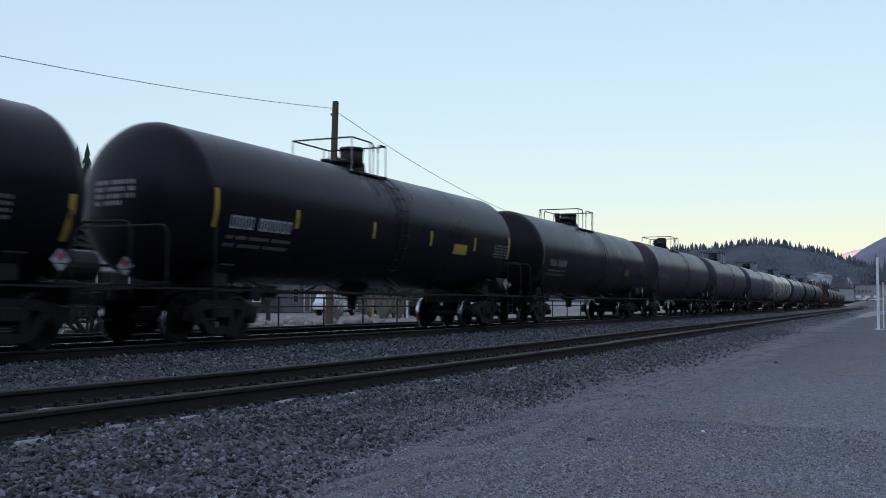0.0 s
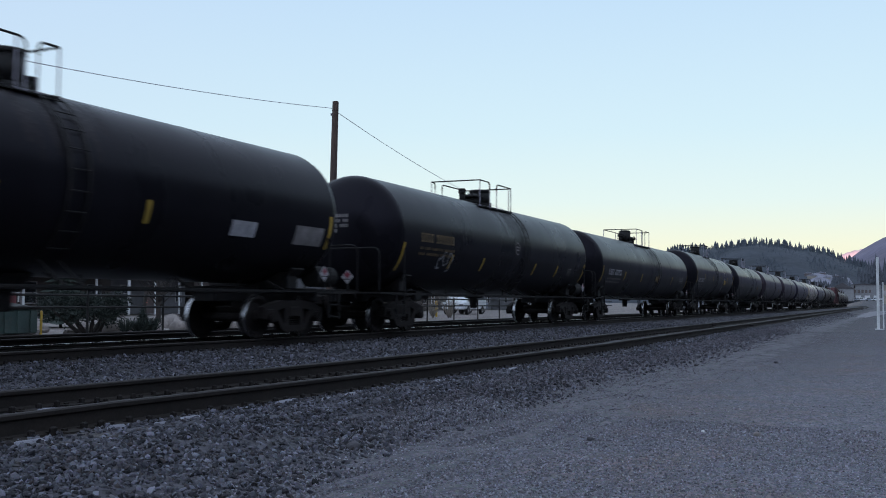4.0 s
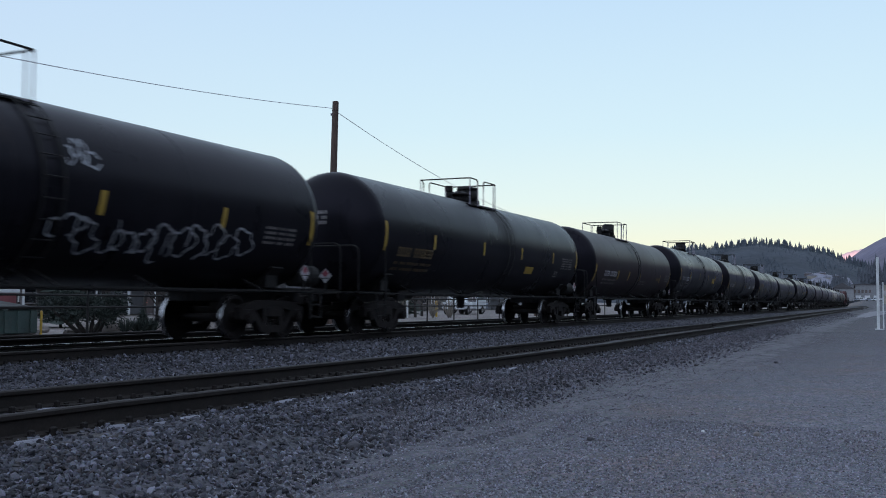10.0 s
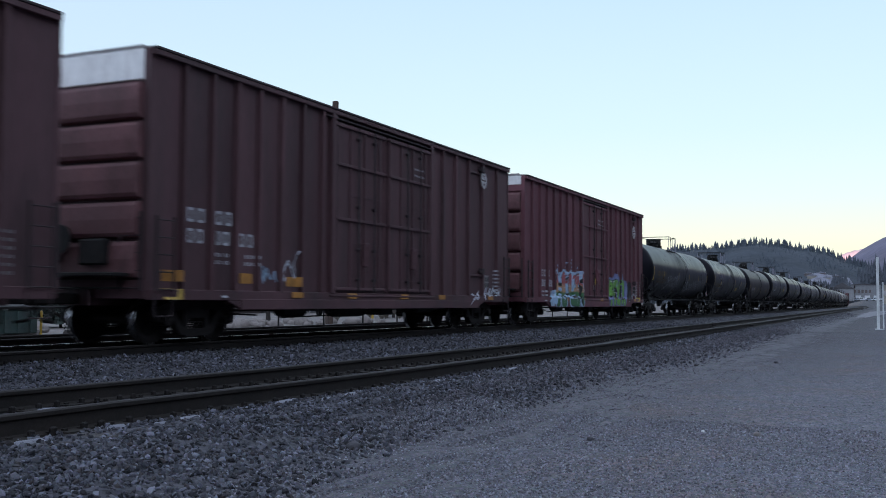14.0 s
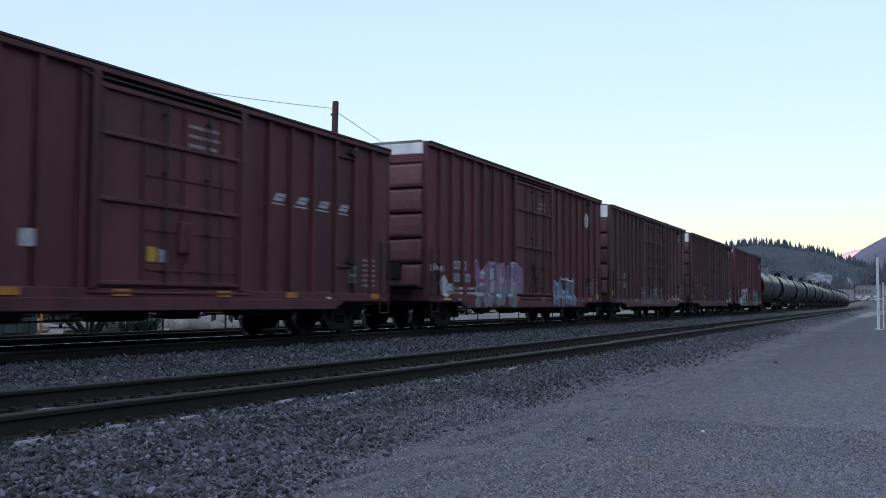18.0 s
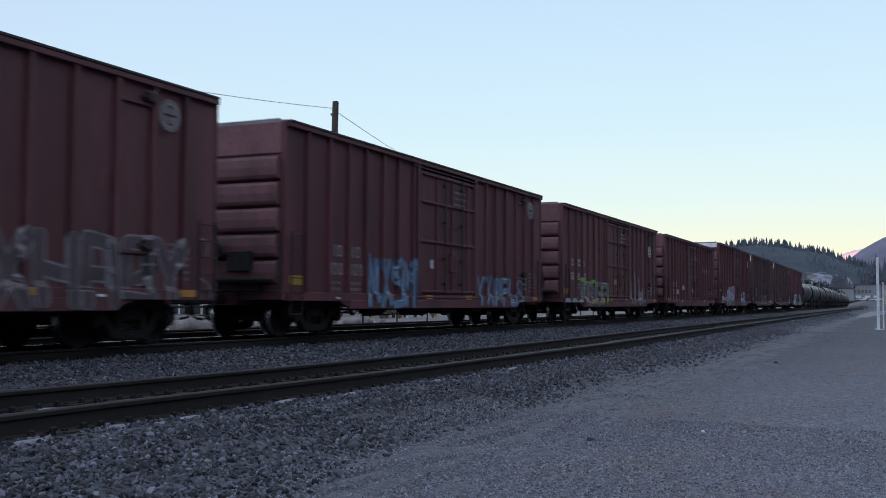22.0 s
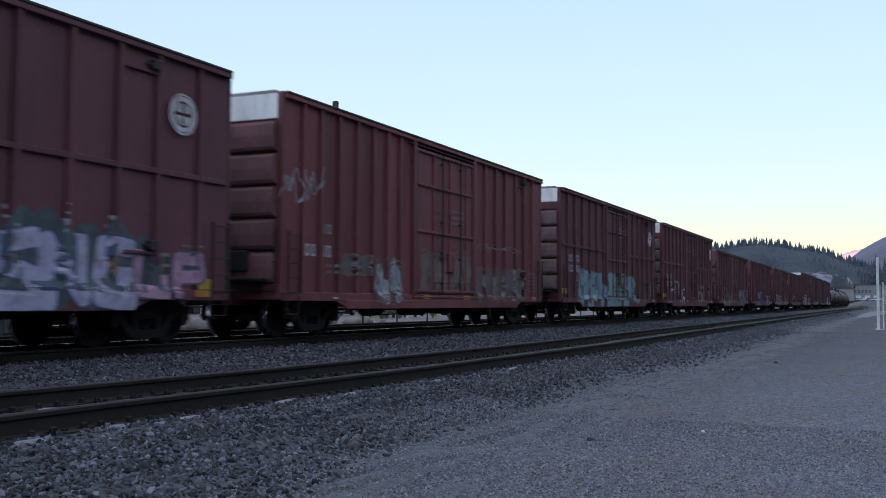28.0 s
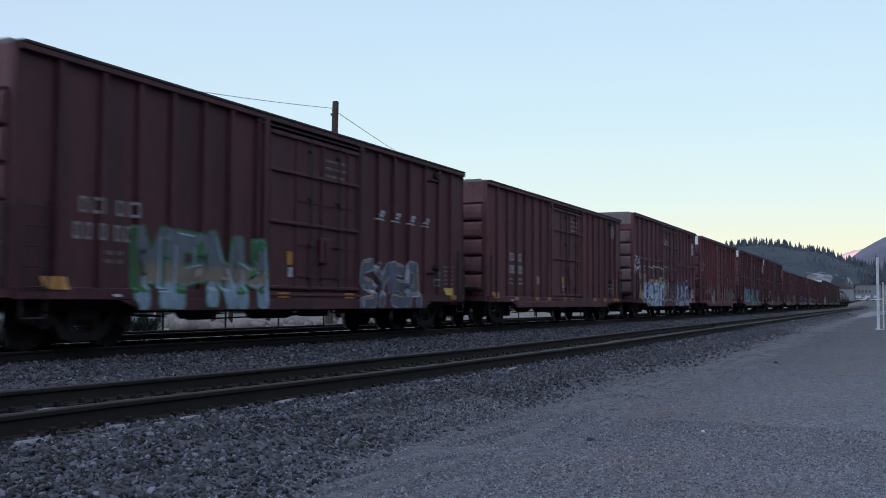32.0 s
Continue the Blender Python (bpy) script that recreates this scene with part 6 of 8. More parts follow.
    if "logo" in spec:
        lx, lz, lr, col = spec["logo"]
        bm = bmesh.new()
        yy = -RY - 0.012
        n = 32
        turn_at = lambda r, t: bm.verts.new((lx - h + r * math.cos(t / n * math.tau), yy, lz + r * math.sin(t / n * math.tau)))
        for r0, r1 in ((lr, lr * 0.90), (lr * 0.86, lr * 0.64)):
            ring = [[turn_at(r, t) for t in range(n)] for r in (r0, r1)]
            for t in range(n):
                u = (t + 1) % n
                bm.faces.new((ring[0][t], ring[0][u], ring[1][u], ring[1][t]))
        # quartered middle
        for q in range(4):
            mid = math.radians(45 + 90 * q)
            c = (lx - h + 0.10 * lr * math.cos(mid), lz + 0.10 * lr * math.sin(mid))
            fan = [bm.verts.new((c[0] + 0.46 * lr * math.cos(mid + math.radians(w)), yy, c[1] + 0.46 * lr * math.sin(mid + math.radians(w)))) for w in (-42, -21, 0, 21, 42)]
            bm.faces.new([bm.verts.new((c[0], yy, c[1]))] + fan)
        bmesh.ops.recalc_face_normals(bm, faces=bm.faces)
        part("round_emblem", bm, M["emblem" if col == "white" else col], root, "pale painted disc emblem")
    for g in spec.get("graffiti", ()):
        graffiti(root, lay, h, *g)
    for g in spec.get("scrawls", ()):
        line_boxes(root, lay, h, *g)
    for g in spec.get("pieces", ()):
        piece(root, lay, h, **g)
    for g in spec.get("spots", ()):
        patches(root, lay, h, *g)
    return root


def blot(bm, lay, cx, cz, rx, rz, rng, lift, mi, wild=0.2):
    """A soft-edged sprayed patch that follows the ribs; returns a wider twin of itself on request."""
    n = 26
    ph = [rng.uniform(0, 6.28) for _ in range(3)]
    am = [wild * rng.uniform(0.5, 1.0), wild * rng.uniform(0.3, 0.8), wild * rng.uniform(0.2, 0.5)]

    def draw(grow, up, m):
        rings = []
        k = max(3, int(max(rx, rz) / 0.07))
        for j in range(1, k + 1):
            ring = []
            for t in range(n):
                q = t / n * math.tau
                f = 1 + am[0] * math.cos(2 * q + ph[0]) + am[1] * math.cos(3 * q + ph[1]) + am[2] * math.cos(6 * q + ph[2])
                x, z = cx + (rx * f + grow) * j / k * math.cos(q), cz + (rz * f + grow) * j / k * math.sin(q)
                ring.append(bm.verts.new(lay(x, max(z, 0.66), up)))
            rings.append(ring)
        mid = bm.verts.new(lay(cx, max(cz, 0.66), up))
        for t in range(n):
            u = (t + 1) % n
            fs = [bm.faces.new((mid, rings[0][t], rings[0][u]))]
            for p, r in zip(rings, rings[1:]):
                fs.append(bm.faces.new((p[t], r[t], r[u], p[u])))
            for f in fs:
                f.material_index = m

    draw(0.0, lift, mi)
    return draw


def wander(rng, x0, z0, w, h, n):
    """A looping line from one side to the other."""
    return [(x0 + w * (i + rng.uniform(-0.9, 0.9)) / n, z0 + h * (0.5 + 0.5 * (1 if i % 2 else -1) * rng.uniform(0.3, 1.0))) for i in range(n + 1)]


def letter_edge(rng, x, z, w, h):
    """An angular outline with a bay on either side."""
    q = lambda a, b: (x + w * (a + rng.uniform(-0.06, 0.06)), z + h * (b + rng.uniform(-0.05, 0.05)))
    m, b = rng.uniform(0.4, 0.62), rng.uniform(0.3, 0.5)
    pts = [q(0, 0.9), q(0.45, 1.0), q(1, 0.92), q(0.94, m + 0.14), q(1 - b, m), q(0.98, m - 0.18), q(1.02, 0.04), q(0.6, 0.0), q(0.5, 0.28), q(0.2, 0.02), q(0.06, 0.4)]
    if rng.random() < 0.45:
        pts = [(2 * x + w - a, c) for a, c in pts]
    if rng.random() < 0.35:
        pts = [(a, 2 * z + h - c) for a, c in pts]
    return [(a, max(c, 0.69)) for a, c in pts + [pts[0]]]


def line_boxes(root, lay, h, x0, x1, z0, z1, col, n, seed):
    """Thin open boxes drawn with one pale line."""
    rng = random.Random(seed)
    bm = bmesh.new()
    w = (x1 - x0) / n
    for i in range(n):
        a, b = x0 - h + w * i, x0 - h + w * (i + rng.uniform(0.75, 0.95))
        t = z1 + rng.uniform(-0.04, 0.06)
        lo = rng.uniform(z0, z0 + 0.3 * (z1 - z0))
        pts = [(a, z0), (a + 0.02, t), (b, t - rng.uniform(0, 0.3) * (z1 - z0)), (b - 0.05, lo), (a + w * 0.3, lo + 0.06)]
        for q in range(rng.randint(3, 4)):
            ribbon(bm, pts[q:q + 2], rng.uniform(0.04, 0.055), lay, 0.0075 + 0.0003 * i + 0.0001 * q, 0, 1)
    bmesh.ops.recalc_face_normals(bm, faces=bm.faces)
    part("graffiti_line", mesh_of("graffiti_line", bm, M[col]), None, root, "thin pale sprayed line drawing")


def graffiti(root, lay, h, x0, x1, z0, z1, style, cols, seed, n=4):
    """A sprayed piece: cloud, patches with an outline, dots, drips and shine; shapes only."""
    rng = random.Random(seed)
    bm = bmesh.new()
    W, Hh = x1 - x0, z1 - z0
    X0 = x0 - h
    cw = W / n
    if style == "tag":
        for k in range(2):
            pts = wander(rng, X0, z0 + Hh * 0.12 * k, W, Hh * 0.85, n * 3)
            ribbon(bm, [Vector(p) for p in curl_pts(pts)], rng.uniform(0.03, 0.045), lay, 0.002 + 0.001 * k, 1, 1)
    elif style == "hollow":
        for i in range(n):
            cx, cz = X0 + (i + 0.5) * cw, z0 + Hh * rng.uniform(0.42, 0.58)
            d = blot(bm, lay, cx, cz, cw * 0.48, Hh * 0.42, rng, 0.002 + 0.0006 * i, 2, 0.3)
            for k in range(2):
                pts = letter_edge(rng, cx - cw * (0.46 - 0.07 * k), z0 + Hh * 0.06 * k, cw * (0.92 - 0.14 * k), Hh * (1 - 0.13 * k))
                pts = pts[:rng.randint(6, 9)] if k else pts
                ribbon(bm, pts, rng.uniform(0.04, 0.06), lay, 0.0065 + k * 0.0008, 1 if k else 0, 1)
    else:
        for i in range(n + 1):
            blot(bm, lay, X0 + i * cw, z0 + Hh * rng.uniform(0.4, 0.55), cw * 0.62, Hh * 0.47, rng, 0.0003 * i, 0, 0.25)
        for i in range(n):
            cx = X0 + (i + 0.5) * cw
            for k in range(3):
                d = blot(bm, lay, cx + rng.uniform(-0.1, 0.1) * cw, z0 + Hh * (0.22 + 0.27 * k), cw * rng.uniform(0.44, 0.56), Hh * 0.23, rng, 0.0028 + 0.0011 * i + 0.0005 * k, (3, 4, 2)[k], 0.3)
                d(0.04, 0.0022 + 0.0002 * i, 1)
            for _ in range(3):
                blot(bm, lay, cx + rng.uniform(-0.12, 0.12), z0 + Hh * rng.uniform(1.05, 1.5), 0.03, 0.035, rng, 0.0095, 0, 0.2)
            pts = wander(rng, cx - cw * 0.5, z0 + Hh * 0.2, cw, Hh * 0.75, 3)
            ribbon(bm, [Vector(p) for p in curl_pts(pts)], 0.04, lay, 0.0105, rng.choice((1, 4, 4)), 1)
    bmesh.ops.recalc_face_normals(bm, faces=bm.faces)
    mats = [M[c] for c in cols] + [M[cols[-1]]] * (5 - len(cols))
    part("graffiti", mesh_of("graffiti", bm, *mats), None, root, "sprayed graffiti shapes in " + ", ".join(c[2:] for c in cols[:3]))["kind"] = "stuff"


FORMS = {"peak": [[(0, 0), (0, 1), (0.5, 0.42), (1, 1), (1, 0)]], "loop": [[(0, 0), (0.05, 1), (0.95, 0.92), (0.95, 0.52), (0.1, 0.44)]],
         "bow": [[(1, 0.95), (0.08, 1), (0, 0.08), (0.95, 0.02), (1, 0.45), (0.5, 0.45)]], "arch": [[(0, 0), (0.12, 1), (0.88, 1), (1, 0)], [(0.1, 0.4), (0.9, 0.4)]],
         "zig": [[(0, 0), (0.04, 1), (0.95, 0.05), (1, 1)]], "fork": [[(0, 1), (0.45, 0.5), (1, 1)], [(0.45, 0.5), (0.3, 0)]],
         "snake": [[(1, 1), (0.1, 0.95), (0, 0.6), (1, 0.42), (0.95, 0.05), (0, 0)]], "hook": [[(0.1, 1), (0, 0.05), (1, 0), (1, 0.35)]], "cross": [[(0, 0), (1, 1)], [(0.05, 1), (0.95, 0)]],
         "gate": [[(0, 0), (0, 1)], [(1, 0), (1, 1)], [(0, 0.55), (1, 0.4)]]}


def piece(root, lay, h, x0, x1, z0, z1, forms, w, fill, rim="", halo="", shine="", seed=1, lean=0.0, dots="", cloud=""):
    """A sprayed row of broad interlocking forms: cloud, halo, rim, fill and a light edge laid over one another; shapes only."""
    rng = random.Random(seed)
    bm = bmesh.new()
    names = [c for c in dict.fromkeys((cloud, halo, rim, fill, shine, dots)) if c]
    at = names.index
    W, Hh = x1 - x0, z1 - z0
    cw = W / len(forms)
    X0 = x0 - h
    if cloud:
        for i in range(len(forms) * 2 + 1):
            blot(bm, lay, X0 + (i - 0.0) * cw / 2, z0 + Hh * rng.uniform(0.42, 0.62), cw * 0.55, Hh * rng.uniform(0.62, 0.78), rng, 0.0003 * i, at(cloud), 0.25)
    k = 0
    for i, key in enumerate(forms):
        tilt = rng.uniform(-0.06, 0.06)
        for line in FORMS[key]:
            pts = []
            for u, v in line:
                zz = z0 + Hh * (0.07 + 0.86 * v) + rng.uniform(-0.05, 0.05) * Hh
                pts.append(Vector((X0 + cw * (i + 0.14 + 0.72 * u) + (lean + tilt) * (zz - z0) + rng.uniform(-0.04, 0.04) * cw, max(zz, 0.66 + w * 0.3))))
            for a, b in zip(pts, pts[1:]):
                d = (b - a).normalized() * w * 0.38
                seg = [a - d, b + d]
                base = 0.004 if cloud else 0.0
                if halo:
                    ribbon(bm, [a - d * 1.5, b + d * 1.5], w + 0.24, lay, base + 0.00008 * k, at(halo), 4)
                if rim:
                    ribbon(bm, [a - d * 1.15, b + d * 1.15], w + 0.075, lay, base + 0.0022 + 0.00008 * k, at(rim), 3)
                ribbon(bm, seg, w, lay, base + 0.0042 + 0.00008 * k, at(fill), 3)
                if shine and rng.random() < 0.6:
                    nrm = Vector((-d.y, d.x)).normalized() * w * 0.36
                    nrm *= -1 if nrm.y < 0 else 1
                    ribbon(bm, [a + nrm, a.lerp(b, rng.uniform(0.5, 1.0)) + nrm], 0.03, lay, base + 0.0075 + 0.00005 * k, at(shine), 1)
                k += 1
        if dots:
            for j in range(rng.randint(3, 5)):
                r = rng.uniform(0.02, 0.055)
                blot(bm, lay, X0 + cw * (i + 0.4) + rng.uniform(-0.14, 0.14), z1 + 0.1 + j * 0.14, r, r, rng, 0.002, at(dots), 0.1)
    bmesh.ops.recalc_face_normals(bm, faces=bm.faces)
    part("graffiti", mesh_of("graffiti", bm, *[M[c] for c in names]), None, root, "sprayed graffiti forms in " + ", ".join(M[c].name.replace("spray_paint_", "").replace("_", " ") for c in names[:3]))["kind"] = "stuff"


def patches(root, lay, h, spots, col, seed, wild=0.18):
    """Loose sprayed patches: (x, z, half width, half height)."""
    rng = random.Random(seed)
    for i, (x, z, a, b) in enumerate(spots):
        bm = bmesh.new()
        blot(bm, lay, x - h, z, a, b, rng, 0.0112 + 0.0002 * i, 0, wild)
        bmesh.ops.recalc_face_normals(bm, faces=bm.faces)
        part("graffiti_patch", bm, M[col], root, "sprayed patch of " + M[col].name.replace("spray_paint_", "").replace("_", " ") + " paint")


def curl_pts(pts):
    P = [Vector(p) for p in pts]
    out = [P[0]]
    for a, b, c in zip(P, P[1:], P[2:]):
        p, q = (a + b) / 2, (b + c) / 2
        for i in range(1, 6):
            t = i / 5
            out.append((1 - t) ** 2 * p + 2 * t * (1 - t) * b + t * t * q)
    out.append(P[-1])
    return out


LOW_RIBS = (0.77, 1.69, 2.54, 3.37, 4.24, 5.06, 5.92, 10.99, 11.81, 12.68, 13.61, 14.48, 15.31)
TALL_RIBS = (0.72, 1.52, 2.33, 3.13, 3.93, 4.76, 5.58, 11.25, 12.09, 12.93, 13.80, 14.65, 15.45, 16.32)
DBL_RIBS = (0.86, 1.67, 2.42, 3.17, 3.95, 4.75, 5.54, 11.95, 12.82, 13.78, 14.85, 16.05)
WAIST_RIBS = (0.72, 1.70, 2.75, 3.81, 4.85, 5.92, 11.18, 12.22, 13.26, 14.20, 15.32)
RED_RIBS = (0.72, 1.45, 2.23, 3.07, 3.87, 4.61, 5.29, 11.04, 11.9, 12.74, 13.69, 14.52, 15.38)


def consist():
    """Every car, from the rear of the train forward, with the place of its middle."""
    low = dict(kind="low", L=16.2, H=4.625, ribs=LOW_RIBS, doors=((6.25, 9.95),), mat="red", endmat="end_red")
    tall = dict(kind="tall", L=17.2, H=5.205, ribs=TALL_RIBS, doors=((6.70, 10.35),), mat="red", endmat="endwhite", end_label="pale grey top panel", doorz=3.9)
    dbl = dict(kind="double", L=17.05, H=5.20, ribs=DBL_RIBS, doors=((6.05, 8.45), (8.62, 11.0)), mat="red_d", endmat="endwhite", end_label="pale grey top panel", doorz=3.9)
    wai = dict(kind="waist", L=16.2, H=5.205, ribs=WAIST_RIBS, doors=((6.35, 9.95),), mat="red", waist=True, endmat="endwhite", end_label="pale grey top panel", doorz=3.75)
    redc = dict(kind="plain_red", L=16.35, H=5.205, ribs=RED_RIBS, doors=((6.15, 10.0),), mat="red_c", endmat="endwhite", end_label="pale grey top panel", doorz=3.0)
    num = lambda x0, x1, z, col="white": ((x0, x1, z + 0.42, z + 0.68, (2, 2), col), (x0 - 0.1, x1 + 0.1, z, z + 0.27, (3, 3), col))
    out = []

    def add(c, s, **k):
        d = dict(c)
        d.update(k)
        out.append((s, box_car, d))

    add(low, -128.0, mat="red_e", label="dark oxide-red ribbed boxcar with grey and pale blue graffiti", marks=num(1.2, 2.6, 1.75, "dim"), slanted=((10.96, 14.0, 2.80, 3.05, (1, 1, 1, 1), "white"),),
        pieces=(dict(x0=2.45, x1=6.2, z0=0.66, z1=2.0, forms=('peak', 'loop', 'zig', 'gate'), w=0.36, fill='b_dusk', rim='g_dgreen', shine='g_sky', seed=11),
                dict(x0=10.0, x1=13.3, z0=0.66, z1=1.75, forms=('snake', 'fork', 'bow', 'arch'), w=0.26, fill='g_slate', rim='g_silver', shine='g_yellow', seed=12)),
        cards=((6.95, 1.55, 0.2, 0.28, "orange"), (7.0, 1.3, 0.18, 0.2, "white"), (8.6, 3.77, 0.02, 0.02, "white")), squares=((0.5, 0.95, "orange"), (14.9, 0.98, "yellow")))
    add(low, -109.85, label="clean oxide-red ribbed boxcar", mat="red_b", marks=num(1.95, 3.1, 1.75), logo=(14.65, 3.93, 0.31, "dim"), stencol="white",
        cards=((4.62, 1.43, 0.3, 0.28, "g_pink"), (7.4, 1.5, 0.22, 0.26, "yellow"), (7.45, 1.25, 0.2, 0.22, "white")), squares=((0.35, 0.92, "orange"),), reflect=(2.2, 4.3, 5.6, 7.5, 8.4, 11.6, 13.2, 14.8, 15.3))
    add(wai, -90.9, mat="red_p", label="maroon boxcar with waist rail and blue-yellow graffiti", marks=num(0.95, 2.4, 2.0), logo=(14.78, 4.1, 0.37, "white"), endmat="endbrown", end_label="grey-brown top panel",
        graffiti=((6.4, 9.5, 0.92, 2.1, "hollow", ("g_silver", "g_black", "g_mid"), 22, 3),
                  (0.1, 1.1, 2.15, 2.9, "tag", ("g_white", "g_white"), 24, 3), (0.12, 0.85, 2.5, 3.35, "tag", ("g_white", "g_white"), 25, 3)),
        pieces=(dict(x0=1.9, x1=6.4, z0=0.66, z1=1.75, forms=('arch', 'loop', 'gate', 'bow', 'arch', 'loop'), w=0.40, fill='g_pale', rim='g_navy', seed=21, cloud='g_sand'),
                dict(x0=9.7, x1=13.7, z0=0.68, z1=1.75, forms=('arch', 'snake', 'zig', 'bow'), w=0.31, fill='g_lav', rim='g_navy', shine='g_white', seed=23, cloud='g_murk', dots='g_silver'),
                dict(x0=13.6, x1=15.6, z0=0.85, z1=1.6, forms=('hook', 'loop'), w=0.22, fill='g_pink', rim='g_slate', seed=24)),
        spots=((((2.05, 0.85, 0.18, 0.2), (2.7, 0.74, 0.22, 0.07), (2.9, 1.04, 0.13, 0.12), (3.05, 1.80, 0.15, 0.07), (3.3, 1.70, 0.12, 0.06), (2.5, 1.70, 0.2, 0.05), (4.95, 1.68, 0.25, 0.06), (5.6, 1.62, 0.2, 0.05), (6.0, 0.82, 0.2, 0.15), (6.1, 1.25, 0.16, 0.08), (4.15, 1.3, 0.14, 0.07), (4.0, 1.73, 0.16, 0.06), (4.7, 1.04, 0.07, 0.13), (3.6, 1.45, 0.05, 0.2), (5.35, 1.0, 0.05, 0.2)), "g_navy", 28),
               (((4.0, 1.52, 0.05, 0.12), (3.35, 1.13, 0.09, 0.07), (2.65, 1.25, 0.07, 0.08), (4.7, 0.84, 0.08, 0.12), (5.95, 1.1, 0.12, 0.08), (5.4, 0.8, 0.05, 0.05)), "g_dgreen", 29),
               (((1.35, 1.32, 0.2, 0.36), (1.6, 0.92, 0.16, 0.2), (1.75, 1.7, 0.12, 0.2)), "g_sand", 30), (((2.3, 1.88, 0.16, 0.12), (3.8, 1.95, 0.18, 0.10), (5.2, 1.9, 0.2, 0.1), (1.95, 1.15, 0.07, 0.3)), "g_orange", 31)),
        scrawls=((2.9, 6.3, 2.1, 2.72, "g_white", 3, 26), (6.35, 7.75, 2.4, 2.78, "g_silver", 2, 27)),
        cards=((6.55, 1.58, 0.24, 0.3, "yellow"), (3.2, 1.16, 0.34, 0.24, "g_white"), (3.98, 1.25, 0.6, 0.42, "g_slate"), (2.62, 1.2, 0.09, 0.45, "orange"), (5.17, 1.17, 0.09, 0.45, "orange"), (11.06, 1.2, 0.09, 0.42, "orange"), (13.12, 1.15, 0.09, 0.42, "orange"), (8.1, 3.25, 0.11, 0.13, "white"),
               (6.6, 4.0, 1.2, 0.05, "white"), (6.55, 3.9, 1.15, 0.05, "white"), (6.9, 4.12, 0.8, 0.06, "white"), (6.95, 4.22, 0.35, 0.06, "white")),
        squares=((1.05, 1.05, "yellow"), (15.3, 1.0, "yellow")))
    add(redc, -72.75, label="bright red boxcar with worn pale graffiti and a light end panel", marks=((1.5, 2.0, 2.3, 2.52, (2,), "dim"), (0.85, 2.0, 1.78, 2.04, (2, 2), "white")),
        graffiti=((0.0, 1.4, 2.6, 3.9, "tag", ("g_silver", "g_silver"), 31, 3), (3.9, 5.4, 0.75, 1.85, "hollow", ("g_tan", "g_tan", "g_silver"), 32, 2), (6.4, 9.9, 1.05, 2.2, "hollow", ("g_tan", "g_grey", "g_tan"), 33, 5),
                  (10.3, 14.5, 0.85, 1.9, "hollow", ("g_tan", "g_tan", "g_grey"), 34, 6), (10.3, 14.5, 2.3, 2.7, "tag", ("g_tan", "g_tan"), 35, 5), (2.4, 3.8, 1.4, 1.9, "hollow", ("g_tan", "g_tan", "g_grey"), 36, 2)), squares=())
    add(wai, -54.1, label="maroon boxcar with a waist rail and teal graffiti", marks=num(0.95, 2.4, 2.0), logo=(14.6, 4.05, 0.37, "white"),
        pieces=(dict(x0=2.3, x1=11.2, z0=0.66, z1=1.92, forms=('arch', 'loop', 'gate', 'bow', 'arch', 'loop'), w=0.50, fill='g_teal', rim='g_slate', seed=41),),
        spots=((((11.35, 1.68, 0.36, 0.24), (11.4, 1.0, 0.55, 0.16), (12.0, 0.88, 0.35, 0.12)), 'g_teal', 43), (((3.6, 0.9, 0.3, 0.12), (5.0, 1.35, 0.12, 0.22), (6.6, 1.5, 0.14, 0.2), (8.3, 1.0, 0.14, 0.22), (9.6, 1.45, 0.2, 0.1), (10.6, 0.95, 0.2, 0.14)), 'g_murk', 44)), stencol="white")
    add(wai, -36.1, label="maroon boxcar with a waist rail and small purple graffiti", marks=num(0.9, 2.45, 1.75), logo=(14.95, 4.08, 0.38, "white"), stencol="white",
        pieces=(dict(x0=2.95, x1=4.8, z0=1.25, z1=2.1, forms=('loop', 'peak', 'cross'), w=0.06, fill='g_silver', seed=51),
                dict(x0=4.9, x1=5.85, z0=0.75, z1=1.65, forms=('bow', 'loop', 'snake'), w=0.05, fill='g_white', seed=52),
                dict(x0=4.9, x1=5.85, z0=0.75, z1=1.6, forms=('zig', 'arch', 'fork'), w=0.04, fill='g_silver', seed=57),
                dict(x0=10.2, x1=12.9, z0=0.85, z1=2.0, forms=('snake', 'gate', 'bow', 'fork'), w=0.15, fill='g_tan', rim='g_mid', seed=53)),
        graffiti=((0.95, 2.2, 0.72, 1.0, "tag", ("g_silver", "g_silver"), 56, 2), (1.9, 2.7, 1.4, 1.7, "tag", ("g_white", "g_white"), 54, 2),
                  (14.4, 15.1, 1.3, 2.1, "tag", ("g_sky", "g_sky"), 55, 1)))
